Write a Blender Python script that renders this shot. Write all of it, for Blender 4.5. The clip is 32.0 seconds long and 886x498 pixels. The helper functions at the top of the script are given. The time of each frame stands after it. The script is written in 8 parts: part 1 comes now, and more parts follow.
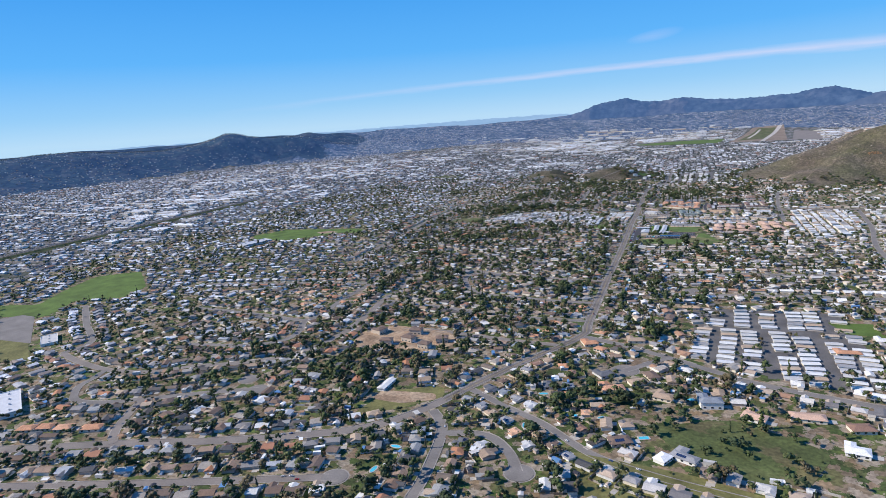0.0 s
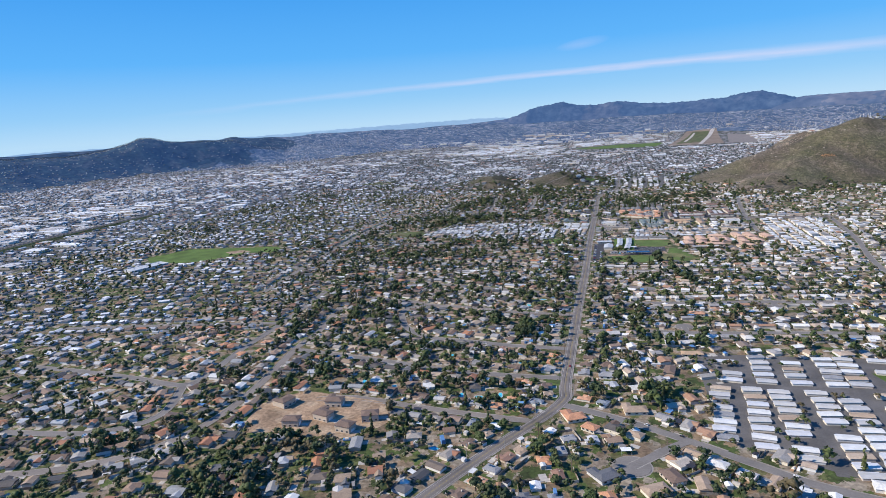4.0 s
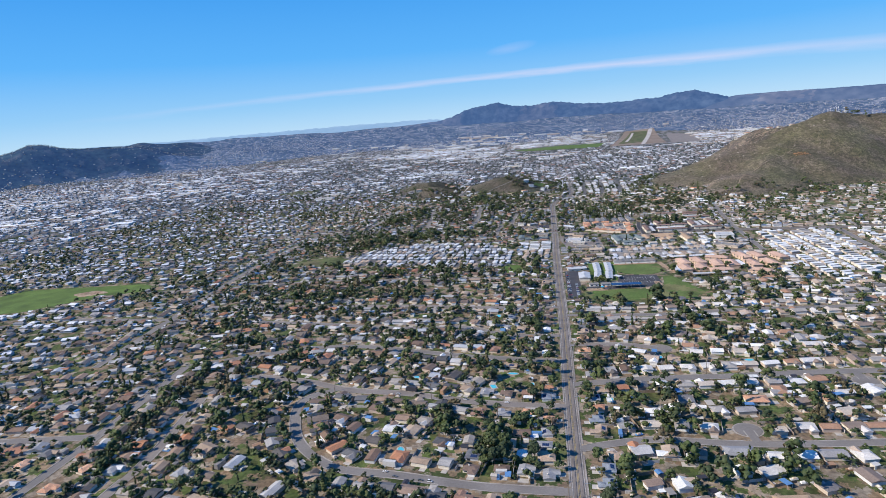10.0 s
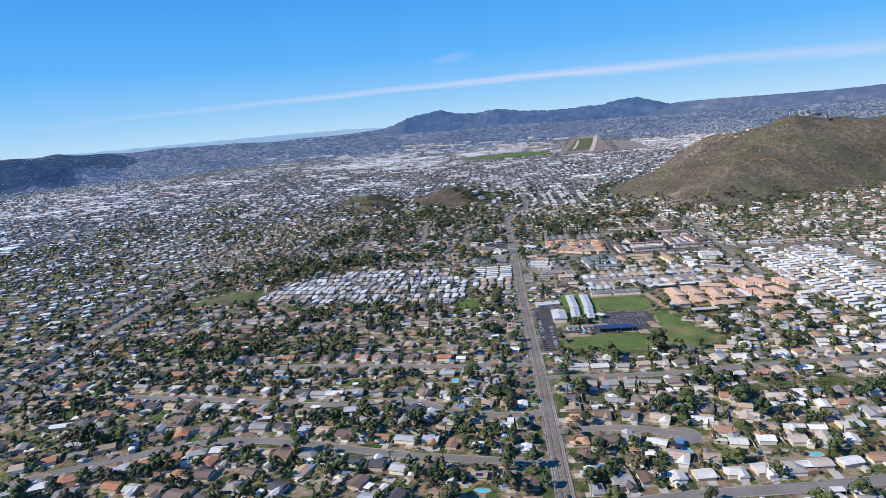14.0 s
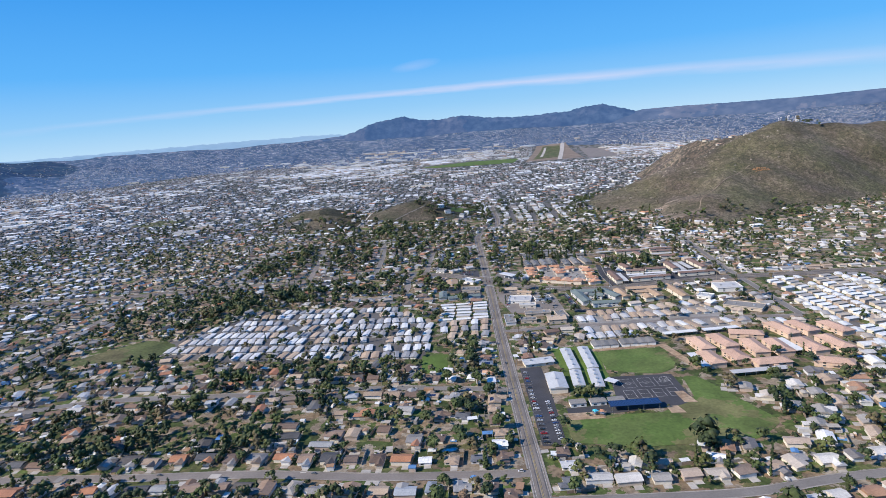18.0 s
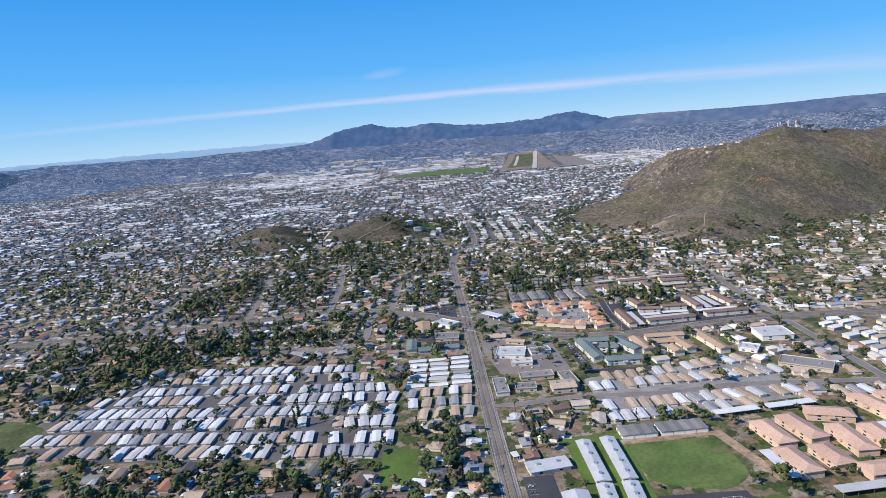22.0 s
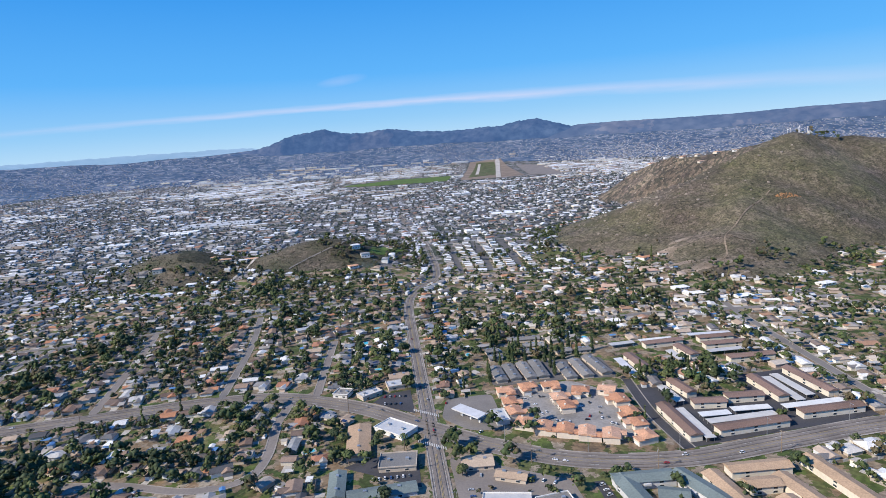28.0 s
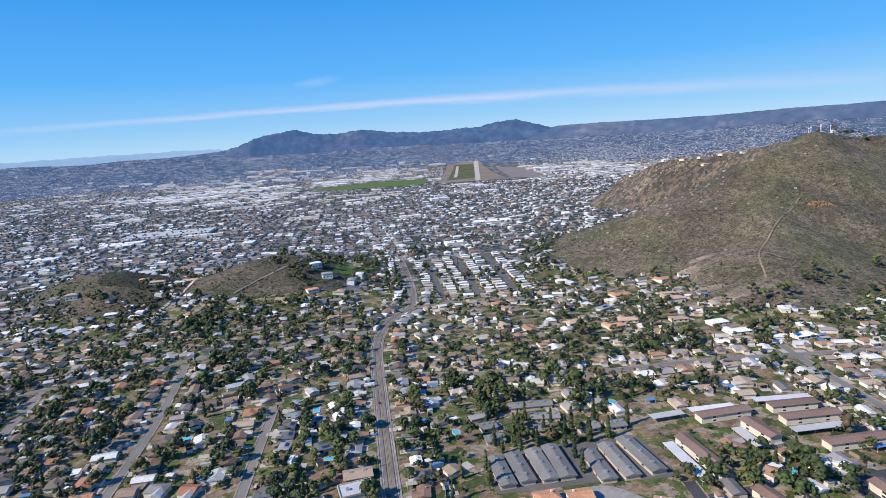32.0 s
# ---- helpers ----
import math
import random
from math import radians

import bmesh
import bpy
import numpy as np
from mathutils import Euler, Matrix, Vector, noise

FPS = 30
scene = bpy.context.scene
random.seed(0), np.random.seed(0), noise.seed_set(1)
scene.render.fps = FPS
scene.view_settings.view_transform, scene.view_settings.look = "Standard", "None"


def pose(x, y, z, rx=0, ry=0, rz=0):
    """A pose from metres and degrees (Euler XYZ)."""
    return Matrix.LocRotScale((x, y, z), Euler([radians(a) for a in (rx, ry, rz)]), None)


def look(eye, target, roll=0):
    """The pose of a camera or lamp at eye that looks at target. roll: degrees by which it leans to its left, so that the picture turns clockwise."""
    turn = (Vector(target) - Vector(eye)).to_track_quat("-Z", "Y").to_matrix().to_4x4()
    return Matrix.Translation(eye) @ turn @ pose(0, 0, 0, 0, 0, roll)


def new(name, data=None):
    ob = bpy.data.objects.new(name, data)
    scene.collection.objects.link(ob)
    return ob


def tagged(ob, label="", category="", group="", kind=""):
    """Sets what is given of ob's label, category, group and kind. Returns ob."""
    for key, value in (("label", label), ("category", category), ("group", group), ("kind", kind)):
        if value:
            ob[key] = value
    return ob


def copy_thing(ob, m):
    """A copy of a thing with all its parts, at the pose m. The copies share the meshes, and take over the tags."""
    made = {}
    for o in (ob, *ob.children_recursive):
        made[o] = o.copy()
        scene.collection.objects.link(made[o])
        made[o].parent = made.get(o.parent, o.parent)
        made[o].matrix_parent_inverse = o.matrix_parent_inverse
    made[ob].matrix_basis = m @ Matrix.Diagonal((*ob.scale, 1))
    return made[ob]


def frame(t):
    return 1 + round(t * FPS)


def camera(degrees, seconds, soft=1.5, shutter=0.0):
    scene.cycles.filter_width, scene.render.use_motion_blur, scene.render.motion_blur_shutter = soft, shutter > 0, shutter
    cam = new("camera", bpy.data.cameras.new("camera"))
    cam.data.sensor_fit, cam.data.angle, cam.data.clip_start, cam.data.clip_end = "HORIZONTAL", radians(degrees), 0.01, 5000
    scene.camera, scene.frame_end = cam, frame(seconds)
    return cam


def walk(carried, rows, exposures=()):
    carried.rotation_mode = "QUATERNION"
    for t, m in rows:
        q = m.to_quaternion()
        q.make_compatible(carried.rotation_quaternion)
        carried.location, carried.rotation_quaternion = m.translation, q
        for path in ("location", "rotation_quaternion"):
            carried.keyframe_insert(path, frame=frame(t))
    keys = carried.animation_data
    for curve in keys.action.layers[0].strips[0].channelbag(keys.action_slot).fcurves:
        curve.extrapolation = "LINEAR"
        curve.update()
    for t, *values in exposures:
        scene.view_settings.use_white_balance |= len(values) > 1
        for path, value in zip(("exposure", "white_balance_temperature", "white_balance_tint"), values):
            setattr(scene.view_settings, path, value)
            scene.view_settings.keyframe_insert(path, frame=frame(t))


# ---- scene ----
cam = camera(72.0, 32.0, soft=0.6)

PATH = [
    (0, (84.49, -150.55, 201.57), (47.76, -59.91, 180.69), -4.12),
    (0.5, (77.73, -132.02, 200.45), (42.32, -40.85, 179.61), -4.09),
    (1, (71.00, -113.49, 199.33), (37.05, -21.77, 178.48), -4.11),
    (1.5, (64.39, -94.95, 198.17), (32.00, -2.67, 177.31), -4.14),
    (2, (58.01, -76.40, 196.95), (26.86, 16.30, 176.06), -4.16),
    (2.5, (51.90, -57.83, 195.67), (22.06, 35.31, 174.83), -4.14),
    (3, (46.06, -39.24, 194.32), (17.08, 54.17, 173.50), -4.08),
    (3.5, (40.39, -20.64, 192.94), (12.41, 73.07, 172.06), -4.06),
    (5.5, (21.18, 54.02, 187.09), (-3.73, 148.67, 166.58), -4.13),
    (6, (16.98, 72.39, 185.95), (-6.97, 167.27, 165.38), -4.13),
    (6.5, (12.92, 90.67, 184.86), (-9.82, 185.86, 164.33), -4.17),
    (7, (9.05, 108.84, 183.80), (-12.70, 204.27, 163.29), -4.20),
    (7.5, (5.40, 126.85, 182.74), (-15.59, 222.46, 162.29), -4.23),
    (8, (2.01, 144.71, 181.66), (-18.35, 240.45, 161.18), -4.28),
    (8.5, (-1.17, 162.49, 180.58), (-20.90, 258.33, 159.96), -4.31),
    (9, (-4.20, 180.25, 179.51), (-23.13, 276.22, 158.73), -4.35),
    (9.5, (-7.08, 198.07, 178.44), (-25.01, 294.21, 157.57), -4.42),
    (10, (-9.78, 215.93, 177.37), (-26.77, 312.22, 156.41), -4.50),
    (10.5, (-12.28, 233.78, 176.30), (-28.19, 330.26, 155.37), -4.52),
    (11, (-14.60, 251.56, 175.22), (-29.35, 348.24, 154.34), -4.53),
    (11.5, (-16.78, 269.27, 174.15), (-30.36, 366.12, 153.31), -4.56),
    (12, (-18.81, 286.95, 173.13), (-31.12, 384.01, 152.44), -4.61),
    (12.5, (-20.67, 304.63, 172.16), (-31.78, 401.85, 151.58), -4.66),
    (13, (-22.34, 322.27, 171.25), (-32.42, 419.65, 150.86), -4.72),
    (13.5, (-23.81, 339.86, 170.39), (-32.85, 437.38, 150.18), -4.73),
    (14, (-25.12, 357.35, 169.57), (-33.27, 454.93, 149.31), -4.73),
    (14.5, (-26.31, 374.73, 168.80), (-33.55, 472.39, 148.56), -4.72),
    (16.5, (-28.32, 442.94, 166.88), (-32.82, 540.76, 146.59), -4.55),
    (17, (-28.71, 459.71, 166.47), (-32.52, 557.57, 146.26), -4.53),
    (17.5, (-29.08, 476.46, 166.07), (-32.15, 574.40, 146.12), -4.51),
    (18, (-29.41, 493.19, 165.69), (-31.72, 591.22, 146.10), -4.57),
    (18.5, (-29.63, 509.90, 165.33), (-31.25, 608.01, 146.06), -4.61),
    (19, (-29.73, 526.60, 164.99), (-30.90, 624.75, 145.91), -4.60),
    (19.5, (-29.75, 543.24, 164.64), (-30.26, 641.43, 145.72), -4.56),
    (20, (-29.68, 559.78, 164.28), (-29.62, 658.00, 145.47), -4.55),
    (20.5, (-29.52, 576.19, 163.89), (-28.94, 674.40, 145.06), -4.60),
    (21, (-29.29, 592.49, 163.48), (-28.12, 690.70, 144.66), -4.67),
    (21.5, (-28.94, 608.78, 163.09), (-27.16, 707.00, 144.39), -4.66),
    (22, (-28.47, 625.07, 162.70), (-25.88, 723.27, 143.98), -4.61),
    (22.5, (-27.92, 641.35, 162.30), (-24.30, 739.52, 143.61), -4.59),
    (23, (-27.25, 657.62, 161.88), (-22.62, 755.79, 143.40), -4.52),
    (23.5, (-26.48, 673.83, 161.41), (-21.14, 771.98, 143.03), -4.51),
    (24, (-25.55, 689.94, 160.90), (-19.48, 788.07, 142.60), -4.48),
    (24.5, (-24.46, 705.97, 160.34), (-17.85, 804.06, 142.06), -4.43),
    (25, (-23.27, 721.94, 159.75), (-16.31, 820.02, 141.55), -4.40),
    (25.5, (-22.04, 737.86, 159.15), (-14.79, 835.93, 141.01), -4.35),
    (27.5, (-16.68, 800.77, 156.66), (-7.90, 898.73, 138.60), -4.08),
    (28, (-15.34, 816.35, 156.09), (-5.90, 914.26, 138.09), -4.06),
    (28.5, (-13.96, 831.92, 155.52), (-3.93, 929.80, 137.66), -4.00),
    (29, (-12.55, 847.48, 154.95), (-1.93, 945.30, 137.10), -3.94),
    (29.5, (-11.07, 862.99, 154.38), (0.13, 960.74, 136.51), -3.90),
    (30, (-9.53, 878.48, 153.81), (1.95, 976.20, 135.95), -3.90),
    (30.5, (-7.90, 893.95, 153.27), (3.72, 991.65, 135.40), -3.90),
    (31, (-6.17, 909.40, 152.76), (5.84, 1007.06, 134.87), -3.88),
    (31.5, (-4.37, 924.85, 152.25), (8.18, 1022.43, 134.34), -3.87),
    (32, (-2.54, 940.28, 151.76), (10.70, 1037.77, 133.81), -3.87),
]
walk(cam, [(t, look(eye, target, roll)) for t, eye, target, roll in PATH])

# ---- world, sun ----
SUN_AZ, SUN_EL = radians(-110.0), radians(37.0)   # clockwise from +y, above the horizon
TO_SUN = Vector((math.sin(SUN_AZ) * math.cos(SUN_EL), math.cos(SUN_AZ) * math.cos(SUN_EL), math.sin(SUN_EL)))


def build_world():
    w = bpy.data.worlds.new("sky")
    scene.world = w
    w.use_nodes = True
    nt = w.node_tree
    nt.nodes.clear()
    out = nt.nodes.new("ShaderNodeOutputWorld")
    bg = nt.nodes.new("ShaderNodeBackground")
    sky = nt.nodes.new("ShaderNodeTexSky")
    sky.sky_type, sky.sun_disc = "NISHITA", False
    sky.sun_elevation, sky.sun_rotation = SUN_EL, SUN_AZ
    sky.air_density, sky.dust_density, sky.ozone_density, sky.altitude = 1.0, 0.0, 4.0, 300
    bg.inputs["Strength"].default_value = 0.078
    # thin high cloud streak: a band of directions, torn by noise
    tc = nt.nodes.new("ShaderNodeTexCoord")
    sep = nt.nodes.new("ShaderNodeSeparateXYZ")
    nt.links.new(tc.outputs["Generated"], sep.inputs[0])

    def m(op, a, b=None, c=None, clamp=False):
        n = nt.nodes.new("ShaderNodeMath")
        n.operation, n.use_clamp = op, clamp
        for k, v in enumerate((a, b, c)):
            if v is None:
                continue
            if isinstance(v, (int, float)):
                n.inputs[k].default_value = v
            else:
                nt.links.new(v, n.inputs[k])
        return n.outputs[0]

    az = m("ARCTAN2", sep.outputs["X"], sep.outputs["Y"])
    el = m("ARCSINE", sep.outputs["Z"])
    # stretched noise along the streak
    comb = nt.nodes.new("ShaderNodeCombineXYZ")
    nt.links.new(m("MULTIPLY", az, 7.0), comb.inputs[0])
    nt.links.new(m("MULTIPLY", el, 70.0), comb.inputs[1])
    ns = nt.nodes.new("ShaderNodeTexNoise")
    ns.inputs["Scale"].default_value, ns.inputs["Detail"].default_value, ns.inputs["Roughness"].default_value = 1.0, 6.0, 0.6
    nt.links.new(comb.outputs[0], ns.inputs["Vector"])
    wob = m("MULTIPLY", m("SUBTRACT", ns.outputs["Fac"], 0.5), 0.012)
    # centre of the streak: 3.35 degrees up, sinking to both sides
    d0 = m("SUBTRACT", az, radians(5.0))
    mid = m("SUBTRACT", radians(3.38), m("MULTIPLY", m("MULTIPLY", d0, d0), 0.045))
    off = m("ABSOLUTE", m("ADD", m("SUBTRACT", el, mid), wob))
    half = m("ADD", radians(0.34), m("MULTIPLY", m("MAXIMUM", m("ADD", az, 0.1), 0.0), 0.012))
    band = m("SUBTRACT", 1.0, m("DIVIDE", off, half), clamp=True)
    fade = m("SUBTRACT", 1.0, m("DIVIDE", m("ABSOLUTE", m("SUBTRACT", az, radians(6.0))), radians(48.0)), clamp=True)
    tear = m("ADD", 0.35, m("MULTIPLY", ns.outputs["Fac"], 0.9))
    streak = m("MULTIPLY", m("MULTIPLY", band, fade), tear, clamp=True)
    # one small wisp above it
    wa = m("DIVIDE", m("SUBTRACT", az, radians(-2.5)), radians(2.4))
    we = m("DIVIDE", m("SUBTRACT", m("SUBTRACT", el, m("MULTIPLY", az, 0.12)), radians(5.9)), radians(0.5))
    wisp = m("SUBTRACT", 1.0, m("ADD", m("MULTIPLY", wa, wa), m("MULTIPLY", we, we)), clamp=True)
    wisp = m("MULTIPLY", wisp, m("MULTIPLY", ns.outputs["Fac"], 0.35))
    cloud = m("MULTIPLY", m("ADD", streak, wisp, clamp=True), 0.66)
    mix = nt.nodes.new("ShaderNodeMix")
    mix.data_type = "RGBA"
    nt.links.new(cloud, mix.inputs["Factor"])
    tint = nt.nodes.new("ShaderNodeMix")
    tint.data_type, tint.blend_type = "RGBA", "MULTIPLY"
    tint.inputs["Factor"].default_value = 1.0
    nt.links.new(sky.outputs[0], tint.inputs["A"])
    tint.inputs["B"].default_value = (0.62, 0.90, 1.22, 1)
    # evenly lit air near the horizon: half of the sky's colour follows height alone
    grad = nt.nodes.new("ShaderNodeValToRGB")
    e = grad.color_ramp.elements
    e[0].position, e[0].color = 0.0, (.47, .71, .94, 1)
    e[1].position, e[1].color = 1.0, (.012, .10, .36, 1)
    for p, c in ((.022, (.30, .60, .93, 1)), (.067, (.11, .45, .95, 1)), (.138, (.050, .335, .87, 1)), (.222, (.032, .25, .78, 1))):
        e.new(p).color = c
    nt.links.new(m("DIVIDE", el, radians(90.0), clamp=True), grad.inputs[0])
    gain = nt.nodes.new("ShaderNodeVectorMath")
    gain.operation = "SCALE"
    gain.inputs["Scale"].default_value = 11.0
    nt.links.new(grad.outputs[0], gain.inputs[0])
    half_ = nt.nodes.new("ShaderNodeMix")
    half_.data_type = "RGBA"
    half_.inputs["Factor"].default_value = 0.92
    nt.links.new(tint.outputs["Result"], half_.inputs["A"])
    nt.links.new(gain.outputs[0], half_.inputs["B"])
    nt.links.new(half_.outputs["Result"], mix.inputs["A"])
    mix.inputs["B"].default_value = (8.9, 8.3, 10.2, 1)
    nt.links.new(mix.outputs["Result"], bg.inputs["Color"])
    nt.links.new(bg.outputs[0], out.inputs["Surface"])
    sun = bpy.data.lights.new("sun", "SUN")
    sun.energy, sun.angle, sun.color = 5.0, radians(0.53), (1.0, 0.91, 0.79)
    ob = new("sun", sun)
    ob.matrix_world = look(TO_SUN * 100, (0, 0, 0))


build_world()
scene.view_settings.exposure = 0.27

# ---- materials ----


def material(name, rough=0.85, metal=0.0, colours=((0.5, 0.5, 0.5),), vary=None, grain=(0.5, 0.12), bump=0.0,
             blotch=(0.05, 0.15), glow=None, spec=0.3):
    """A procedural surface. colours: one or several base colours, picked per object or per island (vary: 'object', 'island', 'cell');
    grain and blotch: (scale per metre, strength) of two sizes of value noise."""
    mt = bpy.data.materials.new(name)
    mt.use_nodes = True
    nt = mt.node_tree
    b = nt.nodes["Principled BSDF"]
    b.inputs["Roughness"].default_value, b.inputs["Metallic"].default_value = rough, metal
    b.inputs["Specular IOR Level"].default_value = spec
    geo = nt.nodes.new("ShaderNodeNewGeometry")
    ramp = nt.nodes.new("ShaderNodeValToRGB")
    ramp.color_ramp.interpolation = "CONSTANT"
    e = ramp.color_ramp.elements
    while len(e) > 1:
        e.remove(e[-1])
    n = len(colours)
    for k, c in enumerate(colours):
        el = e[0] if k == 0 else e.new(k / n)
        el.color = (*c, 1)
    if vary == "object":
        oi = nt.nodes.new("ShaderNodeObjectInfo")
        nt.links.new(oi.outputs["Random"], ramp.inputs[0])
    elif vary == "island":
        nt.links.new(geo.outputs["Random Per Island"], ramp.inputs[0])
    elif vary is not None:
        vo = nt.nodes.new("ShaderNodeTexVoronoi")
        vo.voronoi_dimensions = "2D"
        vo.inputs["Scale"].default_value = vary
        wn = nt.nodes.new("ShaderNodeTexNoise")
        wn.inputs["Scale"].default_value, wn.inputs["Detail"].default_value = vary * 3, 3.0
        nt.links.new(geo.outputs["Position"], wn.inputs["Vector"])
        wv = nt.nodes.new("ShaderNodeVectorMath")
        wv.operation = "MULTIPLY_ADD"
        wv.inputs[1].default_value = (1.6 / vary,) * 3
        nt.links.new(wn.outputs["Color"], wv.inputs[0])
        nt.links.new(geo.outputs["Position"], wv.inputs[2])
        nt.links.new(wv.outputs[0], vo.inputs["Vector"])
        sc = nt.nodes.new("ShaderNodeSeparateColor")
        nt.links.new(vo.outputs["Color"], sc.inputs[0])
        nt.links.new(sc.outputs[0], ramp.inputs[0])
    col = ramp.outputs[0]
    for scale, strength in (grain, blotch):
        if not strength:
            continue
        ns = nt.nodes.new("ShaderNodeTexNoise")
        ns.inputs["Scale"].default_value, ns.inputs["Detail"].default_value = scale, 4.0
        nt.links.new(geo.outputs["Position"], ns.inputs["Vector"])
        mr = nt.nodes.new("ShaderNodeMapRange")
        mr.inputs["From Min"].default_value, mr.inputs["From Max"].default_value = 0.3, 0.7
        mr.inputs["To Min"].default_value, mr.inputs["To Max"].default_value = 1 - strength, 1 + strength
        nt.links.new(ns.outputs["Fac"], mr.inputs[0])
        mx = nt.nodes.new("ShaderNodeVectorMath")
        mx.operation = "SCALE"
        nt.links.new(col, mx.inputs[0])
        nt.links.new(mr.outputs[0], mx.inputs["Scale"])
        col = mx.outputs[0]
        if bump and scale == grain[0]:
            bm_ = nt.nodes.new("ShaderNodeBump")
            bm_.inputs["Strength"].default_value, bm_.inputs["Distance"].default_value = bump, 0.3
            nt.links.new(ns.outputs["Fac"], bm_.inputs["Height"])
            nt.links.new(bm_.outputs[0], b.inputs["Normal"])
    nt.links.new(col, b.inputs["Base Color"])
    if glow:
        b.inputs["Emission Color"].default_value = (*glow[:3], 1)
        b.inputs["Emission Strength"].default_value = glow[3]
    return mt


ROOFS = [(.22, .21, .205), (.13, .09, .07), (.30, .225, .165), (.12, .12, .125), (.30, .29, .28), (.19, .125, .09), (.15, .11, .09), (.25, .18, .14), (.38, .18, .10), (.075, .075, .08), (.40, .31, .23), (.27, .275, .28),
         (.16, .11, .085), (.27, .19, .14), (.42, .41, .40), (.33, .16, .10), (.30, .27, .24), (.17, .135, .11), (.56, .56, .55), (.34, .36, .39), (.10, .09, .085)]
# Far town roofs: distance haze is put into the colours as a cool tint.
HAZED_ROOFS = [(.20, .205, .22), (.60, .62, .66), (.26, .22, .20), (.15, .16, .18), (.50, .515, .545), (.18, .145, .13), (.58, .60, .64), (.32, .30, .29), (.29, .17, .125), (.56, .575, .61), (.38, .38, .395), (.63, .65, .69), (.11, .11, .12), (.44, .45, .475)]
WALLS = [(.62, .56, .47), (.70, .68, .64), (.50, .42, .34), (.58, .58, .58), (.66, .60, .50), (.45, .36, .30)]
GREENS = [(.044, .064, .024), (.062, .086, .028), (.034, .050, .021), (.090, .104, .036), (.050, .066, .027), (.110, .090, .048), (.038, .056, .024), (.074, .094, .030)]
M = {}
M["roof_stuff"] = material("roof_mixed", .8, colours=ROOFS, vary="island", grain=(1.4, .14), blotch=(.18, .14))
M["hazed_roof"] = material("roof_mixed_far", .9, spec=.1, colours=HAZED_ROOFS, vary="island", grain=(.5, .12), blotch=(.1, .12))
M["wall_stuff"] = material("wall_mixed", .85, colours=WALLS, vary="island", grain=(.8, .08), blotch=(.1, .08))
PALE_ROOFS = [(.30, .28, .26), (.62, .61, .59), (.36, .27, .20), (.50, .48, .46), (.22, .17, .14), (.70, .69, .67), (.42, .33, .26), (.28, .27, .27), (.56, .53, .49), (.34, .20, .13), (.46, .40, .34), (.17, .16, .16)]
M["roof_pale"] = material("roof_mixed_pale", .8, colours=PALE_ROOFS, vary="island", grain=(1.4, .14), blotch=(.18, .14))
M["lawn_worn"] = material("worn_lawn", .95, colours=[(.088, .132, .034), (.098, .136, .038), (.080, .125, .030), (.135, .135, .055)], vary=.05, grain=(.5, .2), blotch=(.05, .3))
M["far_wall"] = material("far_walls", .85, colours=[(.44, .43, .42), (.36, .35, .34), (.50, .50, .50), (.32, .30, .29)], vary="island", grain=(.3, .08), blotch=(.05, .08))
M["leaf_stuff"] = material("leaf_mixed", .7, colours=GREENS, vary=.11, grain=(.8, .35), blotch=(.03, .25))
# Leaves for far trees, distance haze painted in as a bluish cast.
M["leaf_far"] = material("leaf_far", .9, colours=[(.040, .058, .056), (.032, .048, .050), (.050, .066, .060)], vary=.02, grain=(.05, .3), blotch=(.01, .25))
M["trunk"] = material("bark", .9, colours=((.13, .10, .075),), grain=(3, .3))
M["leaf_dark"] = material("leaf_dark", .7, colours=GREENS[:3], vary="object", grain=(.9, .35))
M["leaf_mid"] = material("leaf_mid", .7, colours=[(.080, .102, .036), (.094, .112, .042), (.066, .086, .032)], vary="object", grain=(.9, .35))
M["leaf_dry"] = material("leaf_dry", .8, colours=[(.19, .16, .08), (.20, .14, .09), (.15, .145, .065)], vary="object", grain=(.9, .3))
M["leaf_brush"] = material("leaf_brush", .85, colours=[(.048, .050, .024), (.080, .070, .042), (.034, .040, .018), (.095, .076, .05), (.028, .034, .016)], vary="island", grain=(.5, .2), blotch=(.02, .3))
M["asphalt"] = material("asphalt", .9, colours=((.185, .17, .158),), grain=(.9, .10), blotch=(.06, .16))
M["asphalt_dark"] = material("asphalt_dark", .9, colours=((.055, .055, .062),), grain=(.9, .12), blotch=(.06, .2))
M["asphalt_park"] = material("asphalt_park", .9, colours=((.115, .108, .104),), grain=(.9, .12), blotch=(.06, .25))
M["asphalt_mid"] = material("asphalt_mid", .9, colours=((.205, .18, .162),), grain=(.9, .10), blotch=(.05, .16))
M["asphalt_worn"] = material("asphalt_worn", .85, colours=((.178, .156, .14),), grain=(.9, .12), blotch=(.05, .3))
M["concrete"] = material("concrete", .85, colours=((.40, .37, .335),), grain=(.7, .12), blotch=(.09, .15))
M["kerb"] = material("kerb_concrete", .9, colours=((.27, .245, .22),), grain=(.7, .2), blotch=(.05, .3))
M["court"] = material("court_paving", .9, colours=((.25, .235, .22),), grain=(.6, .15), blotch=(.07, .25))
M["paint_white"] = material("road_paint_white", .7, colours=((.48, .47, .45),), grain=(2, .2))
M["paint_yellow"] = material("road_paint_yellow", .7, colours=((.38, .28, .09),), grain=(2, .2))
M["yards"] = material("yards", .95, colours=[(.21, .15, .092), (.060, .086, .024), (.22, .175, .125), (.105, .10, .042), (.045, .060, .019), (.19, .135, .088), (.25, .21, .16), (.075, .102, .028),
                                             (.05, .07, .022), (.16, .12, .08), (.085, .095, .035), (.23, .185, .14)], vary=.19, grain=(.4, .4), blotch=(.03, .3))
